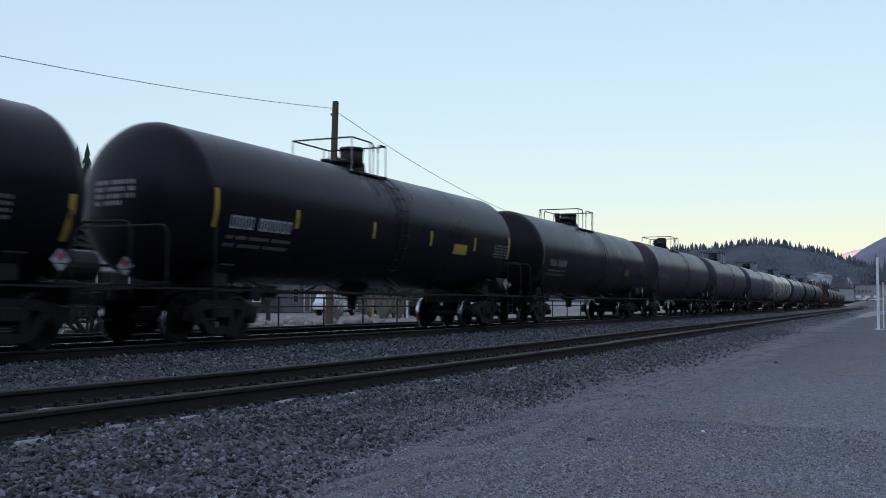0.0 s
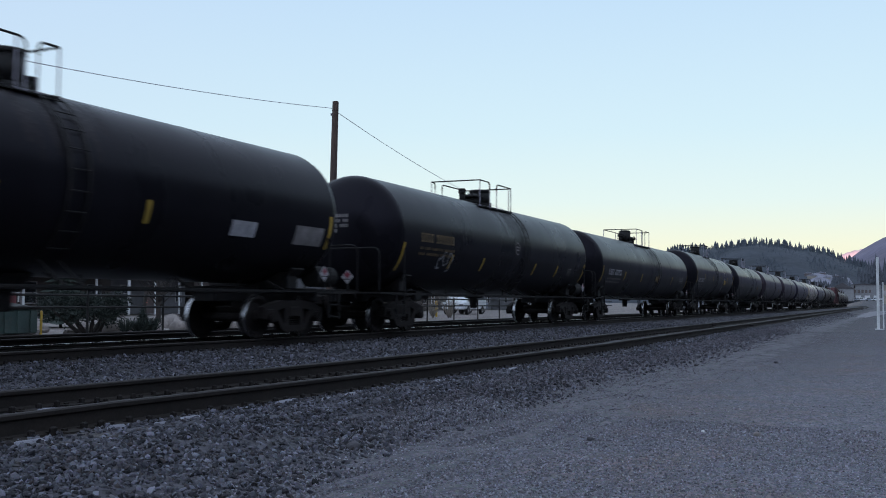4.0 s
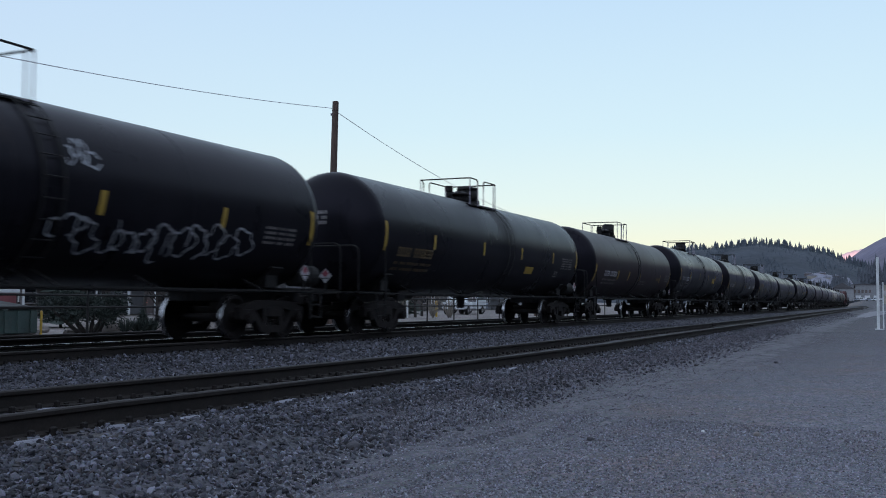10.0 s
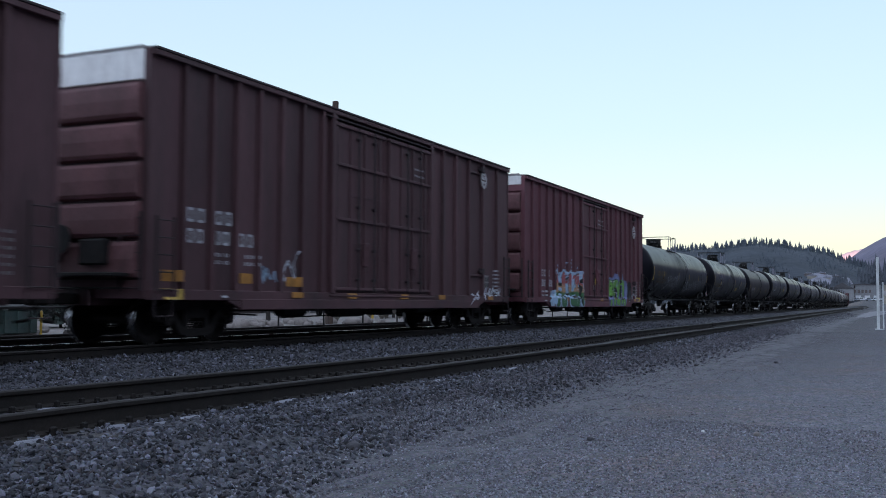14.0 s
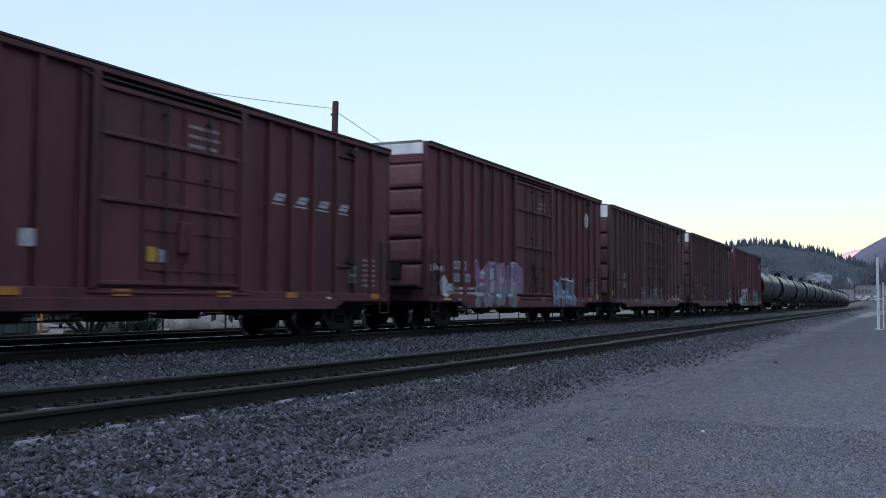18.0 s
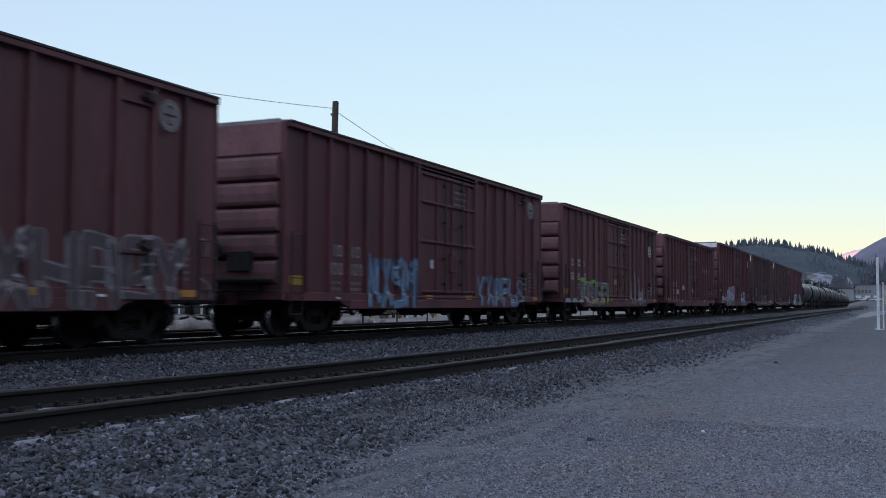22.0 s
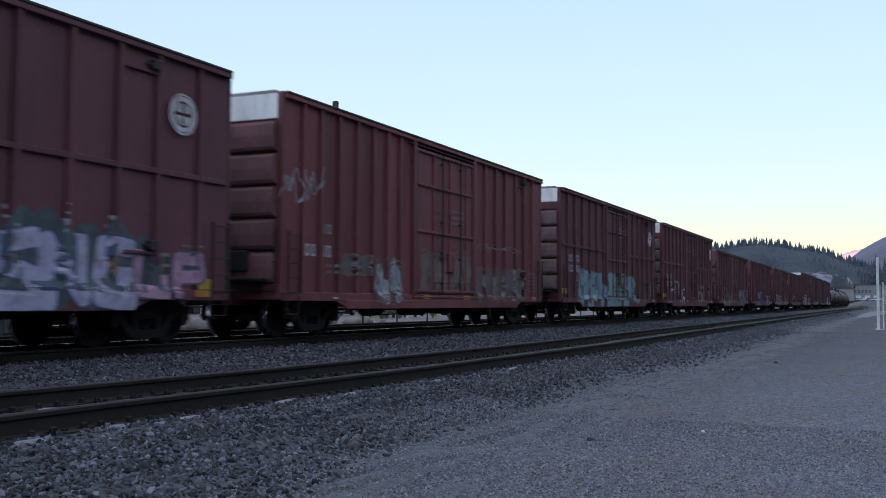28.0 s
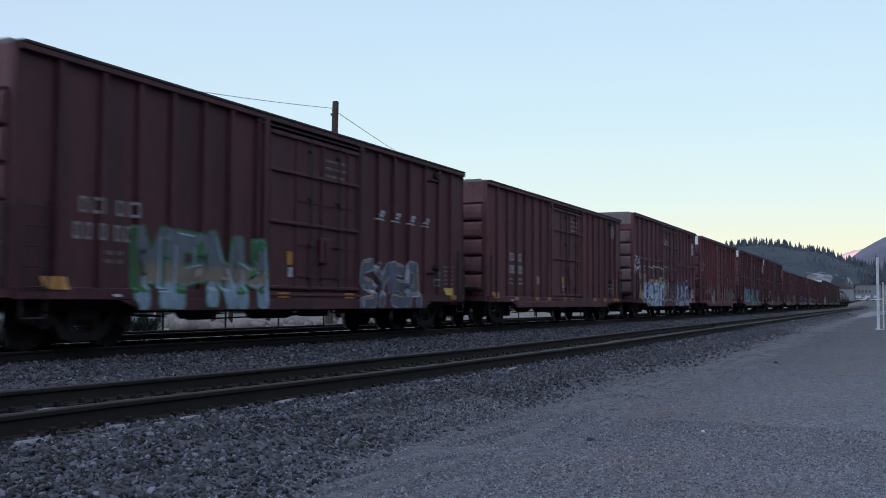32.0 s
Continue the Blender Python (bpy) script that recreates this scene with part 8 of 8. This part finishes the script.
def vehicle(name, x, y, z, rz, paint, pickup, label):
    root = thing(name, label, "car", pose(x, y, z, 0, 0, rz), "parked vehicles")
    L, W = (5.6, 1.95) if pickup else (4.6, 1.8)
    bm = bmesh.new()
    box(bm, -L / 2, L / 2, -W / 2, W / 2, 0.42, 1.0 if pickup else 0.95, 0.08)
    if pickup:
        c0, c1 = -0.55, 1.35
    else:
        c0, c1 = -2.1, 1.1
    top = 1.78 if pickup else 1.6
    lo = [(c0, 0.95), (c1 + 0.75, 0.95), (c1, top), (c0 + 0.25, top)]
    A = [bm.verts.new((a, -W / 2 + 0.06 + (0.12 if i > 1 else 0), b)) for i, (a, b) in enumerate(lo)]
    B = [bm.verts.new((a, W / 2 - 0.06 - (0.12 if i > 1 else 0), b)) for i, (a, b) in enumerate(lo)]
    bm.faces.new(A)
    bm.faces.new(B[::-1])
    for i in range(4):
        j = (i + 1) % 4
        bm.faces.new((A[i], B[i], B[j], A[j]))
    if pickup:
        for yy in (-W / 2 + 0.05, W / 2 - 0.05):
            box(bm, -L / 2 + 0.05, c0, yy - 0.05, yy + 0.05, 0.95, 1.18, 0.03)
        box(bm, -L / 2, -L / 2 + 0.1, -W / 2, W / 2, 0.95, 1.18, 0.03)
    bmesh.ops.recalc_face_normals(bm, faces=bm.faces)
    body = part("body", bm, M[paint], root)
    for sgn in (-1, 1):
        for a, b in (((c0 + 0.3), (c0 + c1) / 2 + 0.1), ((c0 + c1) / 2 + 0.2, c1 + 0.25)):
            bm = bmesh.new()
            y0, y1 = W / 2 - 0.045, W / 2 - 0.165
            q = [(a, y0, 1.06), (b + 0.1, y0, 1.06), (b - 0.12, y1, top - 0.1), (a + 0.08, y1, top - 0.1)]
            bm.faces.new([bm.verts.new((p, sgn * (yy + 0.012), zz)) for p, yy, zz in (q if sgn > 0 else q[::-1])])
            part("side_window", bm, M["pane"], body)
    for a in (-L / 2 + 1.05, L / 2 - 1.0):
        for sgn in (-1, 1):
            bm = bmesh.new()
            cyl(bm, (a, sgn * (W / 2 - 0.22), 0.36), (a, sgn * (W / 2 + 0.02), 0.36), 0.36, None, 20)
            wh = part("wheel", bm, M["tyre"], root)
            bm = bmesh.new()
            cyl(bm, (a, sgn * (W / 2 + 0.02), 0.36), (a, sgn * (W / 2 + 0.035), 0.36), 0.21, None, 14)
            part("rim", bm, M["chrome"], wh)
    for sgn in (-1, 1):
        bm = bmesh.new()
        box(bm, L / 2 - 0.02, L / 2 + 0.03, sgn * W * 0.36 - 0.2, sgn * W * 0.36 + 0.2, 0.68, 0.86, 0.02)
        part("headlight", bm, M["chrome"], root)
    return root


def build_far():
    rng = random.Random(4)
    # wooded hill across the valley: ridge heights by bearing (degrees to the far side of east)
    def ridge(name, D, prof, depth, mat, label, base=-4, plain=False):
        A = np.linspace(prof[0][0], prof[-1][0], 90)
        top = np.interp(A, [p[0] for p in prof], [p[1] for p in prof])
        rows = []
        for j in range(12):
            t = j / 11
            hz = base + (top - base) * (t if plain else math.sin(t * math.pi / 2) ** 0.9)
            r = D - depth * (1 - t)
            wob = np.array([noise.noise(Vector((a * 0.7, t * 3, D * 0.01))) for a in A]) * 0.05 * (top - base) * (1 - t) * t * 4
            rows.append(np.stack([r * np.cos(np.radians(A)), r * np.sin(np.radians(A)), hz + wob], -1))
        rows.append(np.stack([(D + depth) * np.cos(np.radians(A)), (D + depth) * np.sin(np.radians(A)), np.full(len(A), base)], -1))
        ob = new(name, grid_mesh(name, np.array(rows), mat, False))
        return tagged(ob, label, "hill", "", "backdrop"), A, top

    hill = ((1.0, 24), (2.2, 32), (2.9, 36), (3.6, 40), (5.0, 45), (6.2, 48.5), (7.2, 50.5), (8.5, 48), (9.5, 46), (11.5, 45), (13, 38), (16, 30), (20, 20), (26, 8))
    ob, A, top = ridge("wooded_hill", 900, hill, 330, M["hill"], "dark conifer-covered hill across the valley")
    ob["kind"] = "structure"
    bm = bmesh.new()
    for k in range(3000):
        a = rng.uniform(1.0, 15.0)
        t = rng.uniform(0.955, 1.0) if k < 900 else rng.uniform(0.25, 1.0)
        r = 900 - 330 * (1 - t)
        z = -4 + (np.interp(a, A, top) + 4) * math.sin(t * math.pi / 2) ** 0.9
        h = 3.6 + 6.5 * rng.random() ** 2.2 if k < 900 else rng.uniform(2.0, 3.6)
        conifer_bm(bm, (r * math.cos(math.radians(a)), r * math.sin(math.radians(a)), float(z) - 2), h, h * rng.uniform(0.27, 0.42), rng, 4, 3)
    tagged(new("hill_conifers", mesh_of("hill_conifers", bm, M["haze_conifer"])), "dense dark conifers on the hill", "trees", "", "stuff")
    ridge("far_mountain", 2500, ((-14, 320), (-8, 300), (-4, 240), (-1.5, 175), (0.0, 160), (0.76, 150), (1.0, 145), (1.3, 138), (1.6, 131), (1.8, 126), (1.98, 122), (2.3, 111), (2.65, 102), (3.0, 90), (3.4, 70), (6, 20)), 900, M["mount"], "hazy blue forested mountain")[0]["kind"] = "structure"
    ridge("snowy_peak", 3600, ((-3, 150), (0.8, 165), (1.4, 180), (1.8, 184), (1.98, 186), (2.15, 180), (2.3, 182), (2.5, 176), (2.7, 174), (2.85, 168), (3.0, 166), (3.25, 152), (3.6, 125), (5, 60)), 190, M["alp"], "sunlit snowy mountain shoulder", -4, True)[0]["kind"] = "structure"
    # stands out of view and keeps the low sun off the valley
    ridge("western_mountain", 1900, ((118, 120), (140, 330), (160, 390), (180, 400), (200, 390), (220, 320), (242, 120)), 500, M["hill"], "wooded mountain west of the valley")[0]["kind"] = "structure"
    # added out of view: blocks low sky so tank flanks reflect dark
    ridge("southern_hill", 270, ((-172, 40), (-160, 75), (-120, 95), (-80, 98), (-45, 98), (-25, 86), (-14, 58), (-8, 24), (-4, 3)), 120, M["hill"], "wooded hillside behind the lot")[0]["kind"] = "structure"
    slope, SA, ST = ridge("snowy_slope", 640, ((2.0, 4), (2.3, 11), (2.6, 16.5), (3.2, 17.2), (3.7, 18.6), (4.2, 19.8), (4.5, 18.5), (4.75, 12), (5.4, 4)), 40, M["slope"], "snow-covered slope below the hill")
    slope["kind"] = "structure"
    # houses and snow on the slope below the hill
    for i in range(9):
        a = math.radians(2.62 + 0.23 * i)
        D = 618 + 8 * (i % 3)
        t_ = 1 - (640 - D) / 40
        hz = -4 + (float(np.interp(math.degrees(a), SA, ST)) + 4) * math.sin(t_ * math.pi / 2) ** 0.9
        r_ = house(D * math.cos(a), D * math.sin(a), 4.5, 4.2 + i % 2, 1.7, ("wall_a", "wall_c", "wall_b")[i % 3], "far house with a snow-covered roof", 1.1, 2, "house", hz - 0.8)
        for c in r_.children:
            if c.name.startswith("roof"):
                c.data.materials[0] = M["snow"]
    # trees and a grey shed below the slope, trees behind the long building
    for i in range(44):
        an = math.radians(2.55 + 2.3 * i / 43 + rng.uniform(-0.03, 0.03))
        dd = rng.uniform(586, 600)
        far_tree(dd * math.cos(an), dd * math.sin(an), 2.4, rng.uniform(9.0, 12.5), rng.uniform(2.2, 3.4), 300 + i)
    for i in range(9):
        an = math.radians(2.75 + 0.08 * i)
        far_tree(612 * math.cos(an), 612 * math.sin(an), 6.0, rng.uniform(10.5, 13.5), rng.uniform(1.8, 2.6), 360 + i)
    for b_, t_, r_ in ((1.27, 0.0463, 4.2), (1.42, 0.036, 4), (1.55, 0.031, 4), (1.7, 0.034, 4.2), (1.85, 0.029, 4), (2.0, 0.030, 4), (2.12, 0.035, 3.6), (0.85, 0.042, 4.5), (0.65, 0.047, 5), (1.05, 0.034, 4), (1.36, 0.041, 5.5), (1.48, 0.040, 5), (1.60, 0.037, 5.2), (1.72, 0.036, 5), (1.90, 0.033, 4.6), (1.15, 0.040, 5)):
        an = math.radians(b_)
        far_tree(650 * math.cos(an), 650 * math.sin(an), 2.4, 650 * t_ - 1.6, r_, 400 + int(b_ * 100))
    house(556, 23.6, 12, 10, 6.5, "wall_a", "long grey shed below the slope", 3.0, 0, "building", 2.4)
    house(420, -7.0, 8, 14.0, 7.5, "wall_c", "pale building beside the lot", 2.0, 2, "building", 0.8)
    # long low building at the end of the line
    b = house(600, 11.0, 5, 19, 9.0, "wall_a", "long grey commercial building with a dark sign", 0.8, 0, "building", 2.4)
    bm = bmesh.new()
    for i in range(5):
        box(bm, -0.12, -0.02, 5.0 + i * 1.9, 6.2 + i * 1.9, 4.6, 6.4)
    part("sign_lettering", bm, M["wall_b"], b, "dark raised sign letters as bars")
    for i in range(4):
        bm = bmesh.new()
        box(bm, -0.06, 0.02, 1.0 + i * 4.6, 3.8 + i * 4.6, 0.6, 3.2)
        part("window", bm, M["trim"], b, "pale window")
    for i in range(5):
        vehicle("parked_car", 560 + i * 3, 12.0 + i * 3.6, 2.55, 85 + i * 4, ("carwhite", "carblue")[i % 2], i % 2 == 0, "far parked light-coloured car")
    # signal mast by that building
    root = thing("signal_mast", "thin dark signal mast beside a long building", "signal", pose(559.5, 22.8, 2.5))
    bm = bmesh.new()
    cyl(bm, (0, 0, 0), (0, 0, 7.2), 0.13, 0.09, 8)
    part("pole", bm, M["polewood"], root)
    bm = bmesh.new()
    box(bm, -0.35, 0.35, -0.35, 0.35, 6.6, 8.0, 0.08)
    part("signal_head", bm, M["frame"], root, "dark signal head")
    # tall conifers behind the street
    for i in range(26):
        an, dd = math.radians(44.6 + (i % 12) * 0.5 + rng.uniform(-0.1, 0.1)), rng.uniform(104, 128)
        conifer("conifer", dd * math.cos(an), dd * math.sin(an), -0.2, dd * 0.148 * rng.uniform(0.82, 1.03) + 1, 2.9, 40 + i, "tall dark conifer beyond the street")


def build_verge():
    rng = random.Random(9)
    # utility pole with its wires
    px, py = 39.4, 24.0
    root = thing("utility_pole", "weathered brown wooden utility pole behind the train", "utility pole", pose(px, py, -0.3))
    bm = bmesh.new()
    cyl(bm, (0, 0, 0), (0.38, 0, 10.45), 0.19, 0.145, 12)
    part("pole", bm, M["polewood"], root)
    bm = bmesh.new()
    cyl(bm, (0.36, 0.10, 9.86), (0.36, 0.24, 9.86), 0.02, None, 6)
    cyl(bm, (0.36, 0.22, 9.80), (0.36, 0.22, 9.92), 0.035, None, 8)
    part("insulator", bm, M["hand"], root)
    hook = Vector((px + 0.36, py + 0.22, 9.86))

    def span(a, b, sag, label):
        bm = bmesh.new()
        pts = []
        for i in range(33):
            t = i / 32
            p = a.lerp(b, t)
            p.z -= 4 * sag * t * (1 - t)
            pts.append(p)
        rings = [[bm.verts.new((q.x, q.y + 0.016 * math.cos(k * 1.2566), q.z + 0.016 * math.sin(k * 1.2566))) for k in range(5)] for q in pts]
        for u, v in zip(rings, rings[1:]):
            for k in range(5):
                bm.faces.new((u[k], u[(k + 1) % 5], v[(k + 1) % 5], v[k]))
        ob = new("overhead_wire", mesh_of("overhead_wire", bm, M["wire"]))
        tagged(ob, label, "wire", "overhead wires")

    span(hook, Vector((px - 76, py - 0.2, 10.0)), 2.55, "thin grey wire sagging along the line")
    span(hook, Vector((72.0, 25.5, 6.95)), 0.55, "thin grey service wire dropping from the pole")
    root = thing("service_pole", "short wooden service pole", "utility pole", pose(72.0, 25.5, -0.3))
    bm = bmesh.new()
    cyl(bm, (0, 0, 0), (0, 0, 7.3), 0.13, 0.11, 10)
    part("pole", bm, M["polewood"], root)
    # pipe fence along the street
    root = thing("pipe_fence", "dark steel pipe fence beyond the rear track", "fence", pose(0, 21.2, -0.24))
    for x in np.arange(12, 78, 3.2):
        bm = bmesh.new()
        cyl(bm, (x, 0, 0), (x, 0, 1.22), 0.035, None, 8)
        part("post", bm, M["frame"], root)
    for z in (0.83, 1.17):
        bm = bmesh.new()
        cyl(bm, (12, 0, z), (78, 0, z), 0.032, None, 8)
        part("rail", bm, M["frame"], root)
    # boulders
    for i in range(72):
        x = 20.5 + 22 * (i / 71) + rng.uniform(-0.6, 0.6)
        r = rng.uniform(0.14, 0.34) * (1.4 if i % 7 == 3 else 1)
        ob = new("boulder", blob("boulder", r, rng.uniform(1.0, 1.6), 1.0, rng.uniform(0.7, 1.0), i, M["boulder"], 2))
        ob.location = (x, 23.4 + rng.uniform(-0.5, 2.6), -0.24 + r * 0.25)
        ob.rotation_euler = (0, 0, rng.uniform(0, 6))
        tagged(ob, "pale rounded boulder beside the street", "boulder", "boulders along the street")
    # young pine, small shrubs and dry brush
    juniper(23.15, 22.6, -0.24, 2.6, 1.35, 3, "spreading dark green juniper by the tracks")
    for x, y, h in ((33.0, 25.6, 3.4), (35.2, 26.4, 3.2), (36.6, 25.4, 3.6), (55.2, 29.4, 3.6), (57.6, 30.2, 4.0), (59.0, 29.3, 3.4), (64.5, 31.5, 3.8), (30.4, 26.2, 3.0)):
        bare_tree(x, y, -0.24, h, int(x * 10))
    for x, y, h in ((55.9, 30.8, 4.2), (58.6, 31.2, 4.4), (60.8, 31.0, 3.8), (27.8, 28.6, 3.6)):
        conifer("young_pine", x, y, -0.5, h, 1.3, int(x * 7), "young dark green pine by the street")
    conifer("young_pine", 25.0, 22.2, -0.24, 0.9, 0.4, 7, "small dark green pine seedling")
    for i in range(5):
        ob = thing("evergreen_shrub", "low dark green shrub", "shrub", pose(23.9 + 0.42 * i, 22.0 + rng.uniform(-0.3, 0.3), -0.24), "shrubs by the tracks")
        bm = bmesh.new()
        for k in range(90):
            a, b = rng.uniform(0, 6.28), rng.uniform(0.1, 0.5)
            beam(bm, (0, 0, 0.02), (b * math.cos(a) * 0.6, b * math.sin(a) * 0.6, rng.uniform(0.15, 0.5)), 0.008, 0.018)
        part("foliage", bm, M["conifer"], ob)
    for i in range(9):
        x = 44 + i * 1.9 + rng.uniform(-0.5, 0.5)
        ob = thing("dry_bush", "leafless pale dry bush", "bush", pose(x, 26.5 + rng.uniform(-1, 1.5), -0.24), "dry bushes by the street")
        bm = bmesh.new()
        for k in range(46):
            a, b, hh = rng.uniform(0, 6.28), rng.uniform(0.1, 0.9), rng.uniform(0.6, 1.7)
            m_ = (b * 0.4 * math.cos(a), b * 0.4 * math.sin(a), hh * 0.55)
            e_ = (b * math.cos(a + 0.3), b * math.sin(a + 0.3), hh)
            beam(bm, (0, 0, 0), m_, 0.022, 0.022)
            beam(bm, m_, e_, 0.014, 0.014)
        part("twig_crown", bm, M["dry"], ob)
    # post wound with small lights
    root = thing("lighted_post", "dark short trunk wound with a few red lights", "post", pose(25.55, 22.6, -0.24))
    bm = bmesh.new()
    pipe(bm, [(0, 0, -0.05), (0.06, 0, 0.4), (-0.03, 0, 0.8), (0.05, 0, 1.35)], 0.062, 8)
    part("trunk", bm, M["bark"], root)
    bm = bmesh.new()
    for i in range(14):
        a, z = i * 0.9, 0.12 + i * 0.07
        bmesh.ops.create_icosphere(bm, subdivisions=1, radius=0.011, matrix=Matrix.Translation((0.075 * math.cos(a) + 0.02, 0.075 * math.sin(a), z)))
    part("string_lights", bm, M["bulb"], root, "tiny red lit bulbs")
    # dumpster, bollards, signs
    root = thing("dumpster", "dark green steel dumpster with black lids", "dumpster", pose(18.63, 22.4, -0.24))
    bm = bmesh.new()
    box(bm, 0, 2.3, 0, 1.5, 0.08, 0.76, 0.03)
    for i in range(5):
        box(bm, 0.2 + i * 0.45, 0.3 + i * 0.45, -0.06, 0.0, 0.12, 0.72, 0)
    part("bin", bm, M["dumpster"], root)
    for i in range(2):
        bm = bmesh.new()
        beam(bm, (0.6 + i * 1.15, -0.05, 0.79), (0.6 + i * 1.15, 1.5, 0.98), 1.05, 0.05)
        part("lid", bm, M["frame"], root)
    root = thing("marker_post", "thin yellow marker post beside the dumpster", "post", pose(21.0, 22.35, -0.24))
    bm = bmesh.new()
    cyl(bm, (0, 0, 0), (0, 0, 0.70), 0.036, None, 10)
    cyl(bm, (0, 0, 0.70), (0, 0, 0.73), 0.036, 0.012, 10)
    part("tube", bm, M["yellow"], root)
    # box trailer across the street
    root = thing("box_trailer", "white box trailer with a dark red lower side", "trailer", pose(29.6, 40.0, -0.22))
    bm = bmesh.new()
    box(bm, 0, 6.6, 0, 2.4, 1.35, 3.3, 0.03)
    part("body", bm, M["carwhite"], root)
    bm = bmesh.new()
    box(bm, 0.05, 6.4, 0.02, 2.38, 0.45, 1.35, 0.02)
    part("skirt", bm, M["red_c"], root, "dark red lower side")
    for i in range(4):
        bm = bmesh.new()
        box(bm, 6.6, 6.66, 0.1 + i * 0.7, 0.18 + i * 0.7, 0.9, 3.2, 0.01)
        part("door_bar", bm, M["white_paint"], root)
    for x in (4.6, 5.6):
        for y in (0.15, 2.0):
            bm = bmesh.new()
            cyl(bm, (x, y, 0.45), (x, y + 0.25, 0.45), 0.45, None, 18)
            part("wheel", bm, M["tyre"], root)
    for x, y, c in ((53.5, 29.5, "yellow"), (62.7, 29.5, "yellow"), (57.2, 29.0, "white_paint")):
        root = thing("bollard", "painted steel bollard by the street", "bollard", pose(x, y, -0.24), "bollards")
        bm = bmesh.new()
        cyl(bm, (0, 0, 0), (0, 0, 1.05), 0.08, None, 12)
        cyl(bm, (0, 0, 1.05), (0, 0, 1.12), 0.08, 0.03, 12)
        part("tube", bm, M[c], root)
    # parked vehicles
    vehicle("pickup_truck", 75.6, 33.0, -0.22, 184, "carwhite", True, "white pickup truck parked by the street")
    vehicle("parked_car", 62.5, 37.5, -0.22, 10, "carwhite", False, "pale car parked by the street")
    vehicle("parked_car", 84.5, 36.5, -0.22, 175, "carblue", False, "silver car parked by the street")
    # street front
    for x, w, h, wall, n, lb in ((27, 6, 3.4, "wall_d", 2, "pale blue-grey shopfront by the street"), (33.8, 6.5, 3.6, "wall_e", 3, "brown cottage with white-trimmed windows"), (43, 9, 3.4, "wall_e", 3, "dark brown wooden building with white windows"),
                                 (53, 8, 3.6, "wall_d", 3, "grey shop with pale posts"), (62, 9, 3.3, "wall_e", 4, "dark building with white window trim"), (72.5, 10, 3.6, "wall_d", 4, "pale grey shopfront with white trim"),
                                 (84, 9, 3.4, "wall_d", 3, "grey cottage with white window trim"), (95, 12, 3.6, "wall_e", 4, "dark timber building by the street"), (109, 12, 3.5, "wall_d", 4, "grey shopfront with white trim"), (124, 14, 3.8, "wall_d", 4, "grey building with white window trim")):
        house(x, 48.0 + (x % 3), w, 7, h, wall, lb, 1.0, n, porch=n % 2 == 1)
    # white sign post in the lot
    root = thing("sign_post", "white square steel sign post standing in the lot", "sign post", pose(52.0, 1.0, -0.44))
    bm = bmesh.new()
    box(bm, -0.08, 0.08, 0.03, 0.155, 0, 3.48, 0.015)
    box(bm, 0.12, 0.20, -0.16, -0.10, 0, 2.3, 0.01)
    part("post", bm, M["white_paint"], root)
    bm = bmesh.new()
    box(bm, -0.12, 0.12, -0.1, 0.24, 0.0, 0.06, 0.01)
    part("foot", bm, M["white_paint"], root)
    root = thing("warning_sign", "tilted pale warning board on a post", "sign", pose(56.0, 0.35, -0.44))
    bm = bmesh.new()
    cyl(bm, (0, 0, 0), (0, 0, 2.3), 0.04, None, 8)
    part("post", bm, M["white_paint"], root)
    bm = bmesh.new()
    beam(bm, (-0.06, 0.55, 1.75), (-0.06, -0.55, 2.55), 0.03, 0.22)
    part("board", bm, M["placard"], root)
    # snow left on the lot
    bm = bmesh.new()
    rngl = random.Random(2)
    ring = [bm.verts.new((150 + 48 * math.cos(t) * rngl.uniform(0.8, 1.2), 3.6 + 1.4 * math.sin(t) * rngl.uniform(0.7, 1.2), -0.42)) for t in np.linspace(0, math.tau, 40, endpoint=False)]
    c = bm.verts.new((150, 3.6, -0.36))
    for i in range(40):
        bm.faces.new((c, ring[i], ring[(i + 1) % 40]))
    tagged(new("snow_patch", mesh_of("snow_patch", bm, M["lotsnow"])), "flat strip of old snow on the lot", "snow", "snow on the lot")
    # single darker stones on the lot
    for x, y, r, mt in ((8.63, 2.54, 0.038, "dark_stone"), (9.63, 1.25, 0.036, "boulder"), (9.69, 1.75, 0.018, "white_paint"), (6.83, 3.92, 0.06, "dark_stone"), (21.5, 2.4, 0.05, "dark_stone")):
        ob = new("stone", blob("stone", r, 1.2, 1, 0.8, int(x * 10), M[mt], 1))
        ob.location = (x, y, max(-0.43, float(profile(y - line_y(x)))) + r * 0.3)
        tagged(ob, "loose grey stone on the gravel lot", "stone", "loose stones")


# ---- the train runs ----
def motions():
    run = np.array(RUN)
    ts = np.arange(33.0)
    for s, root, half in CARS:
        rows = []
        for t in range(33):
            c = s + run[t]
            ax, ay, _ = along(c - half)
            bx, by, _ = along(c + half)
            rows.append((t, pose(float(ax + bx) / 2, float(ay + by) / 2, 0, 0, 0, math.degrees(math.atan2(by - ay, bx - ax)))))
        walk(root, rows)
    spin = []
    for f in range(32 * FPS + 1):
        t = f / FPS
        spin.append((t, math.degrees(float(np.interp(t, ts, run)) / WR)))
    for ws, x in WHEELSETS:
        walk(ws, [(t, pose(x, 0, WR, 0, a, 0)) for t, a in spin])


build_ground()
build_train()
build_far()
build_verge()
build_tracks()
motions()
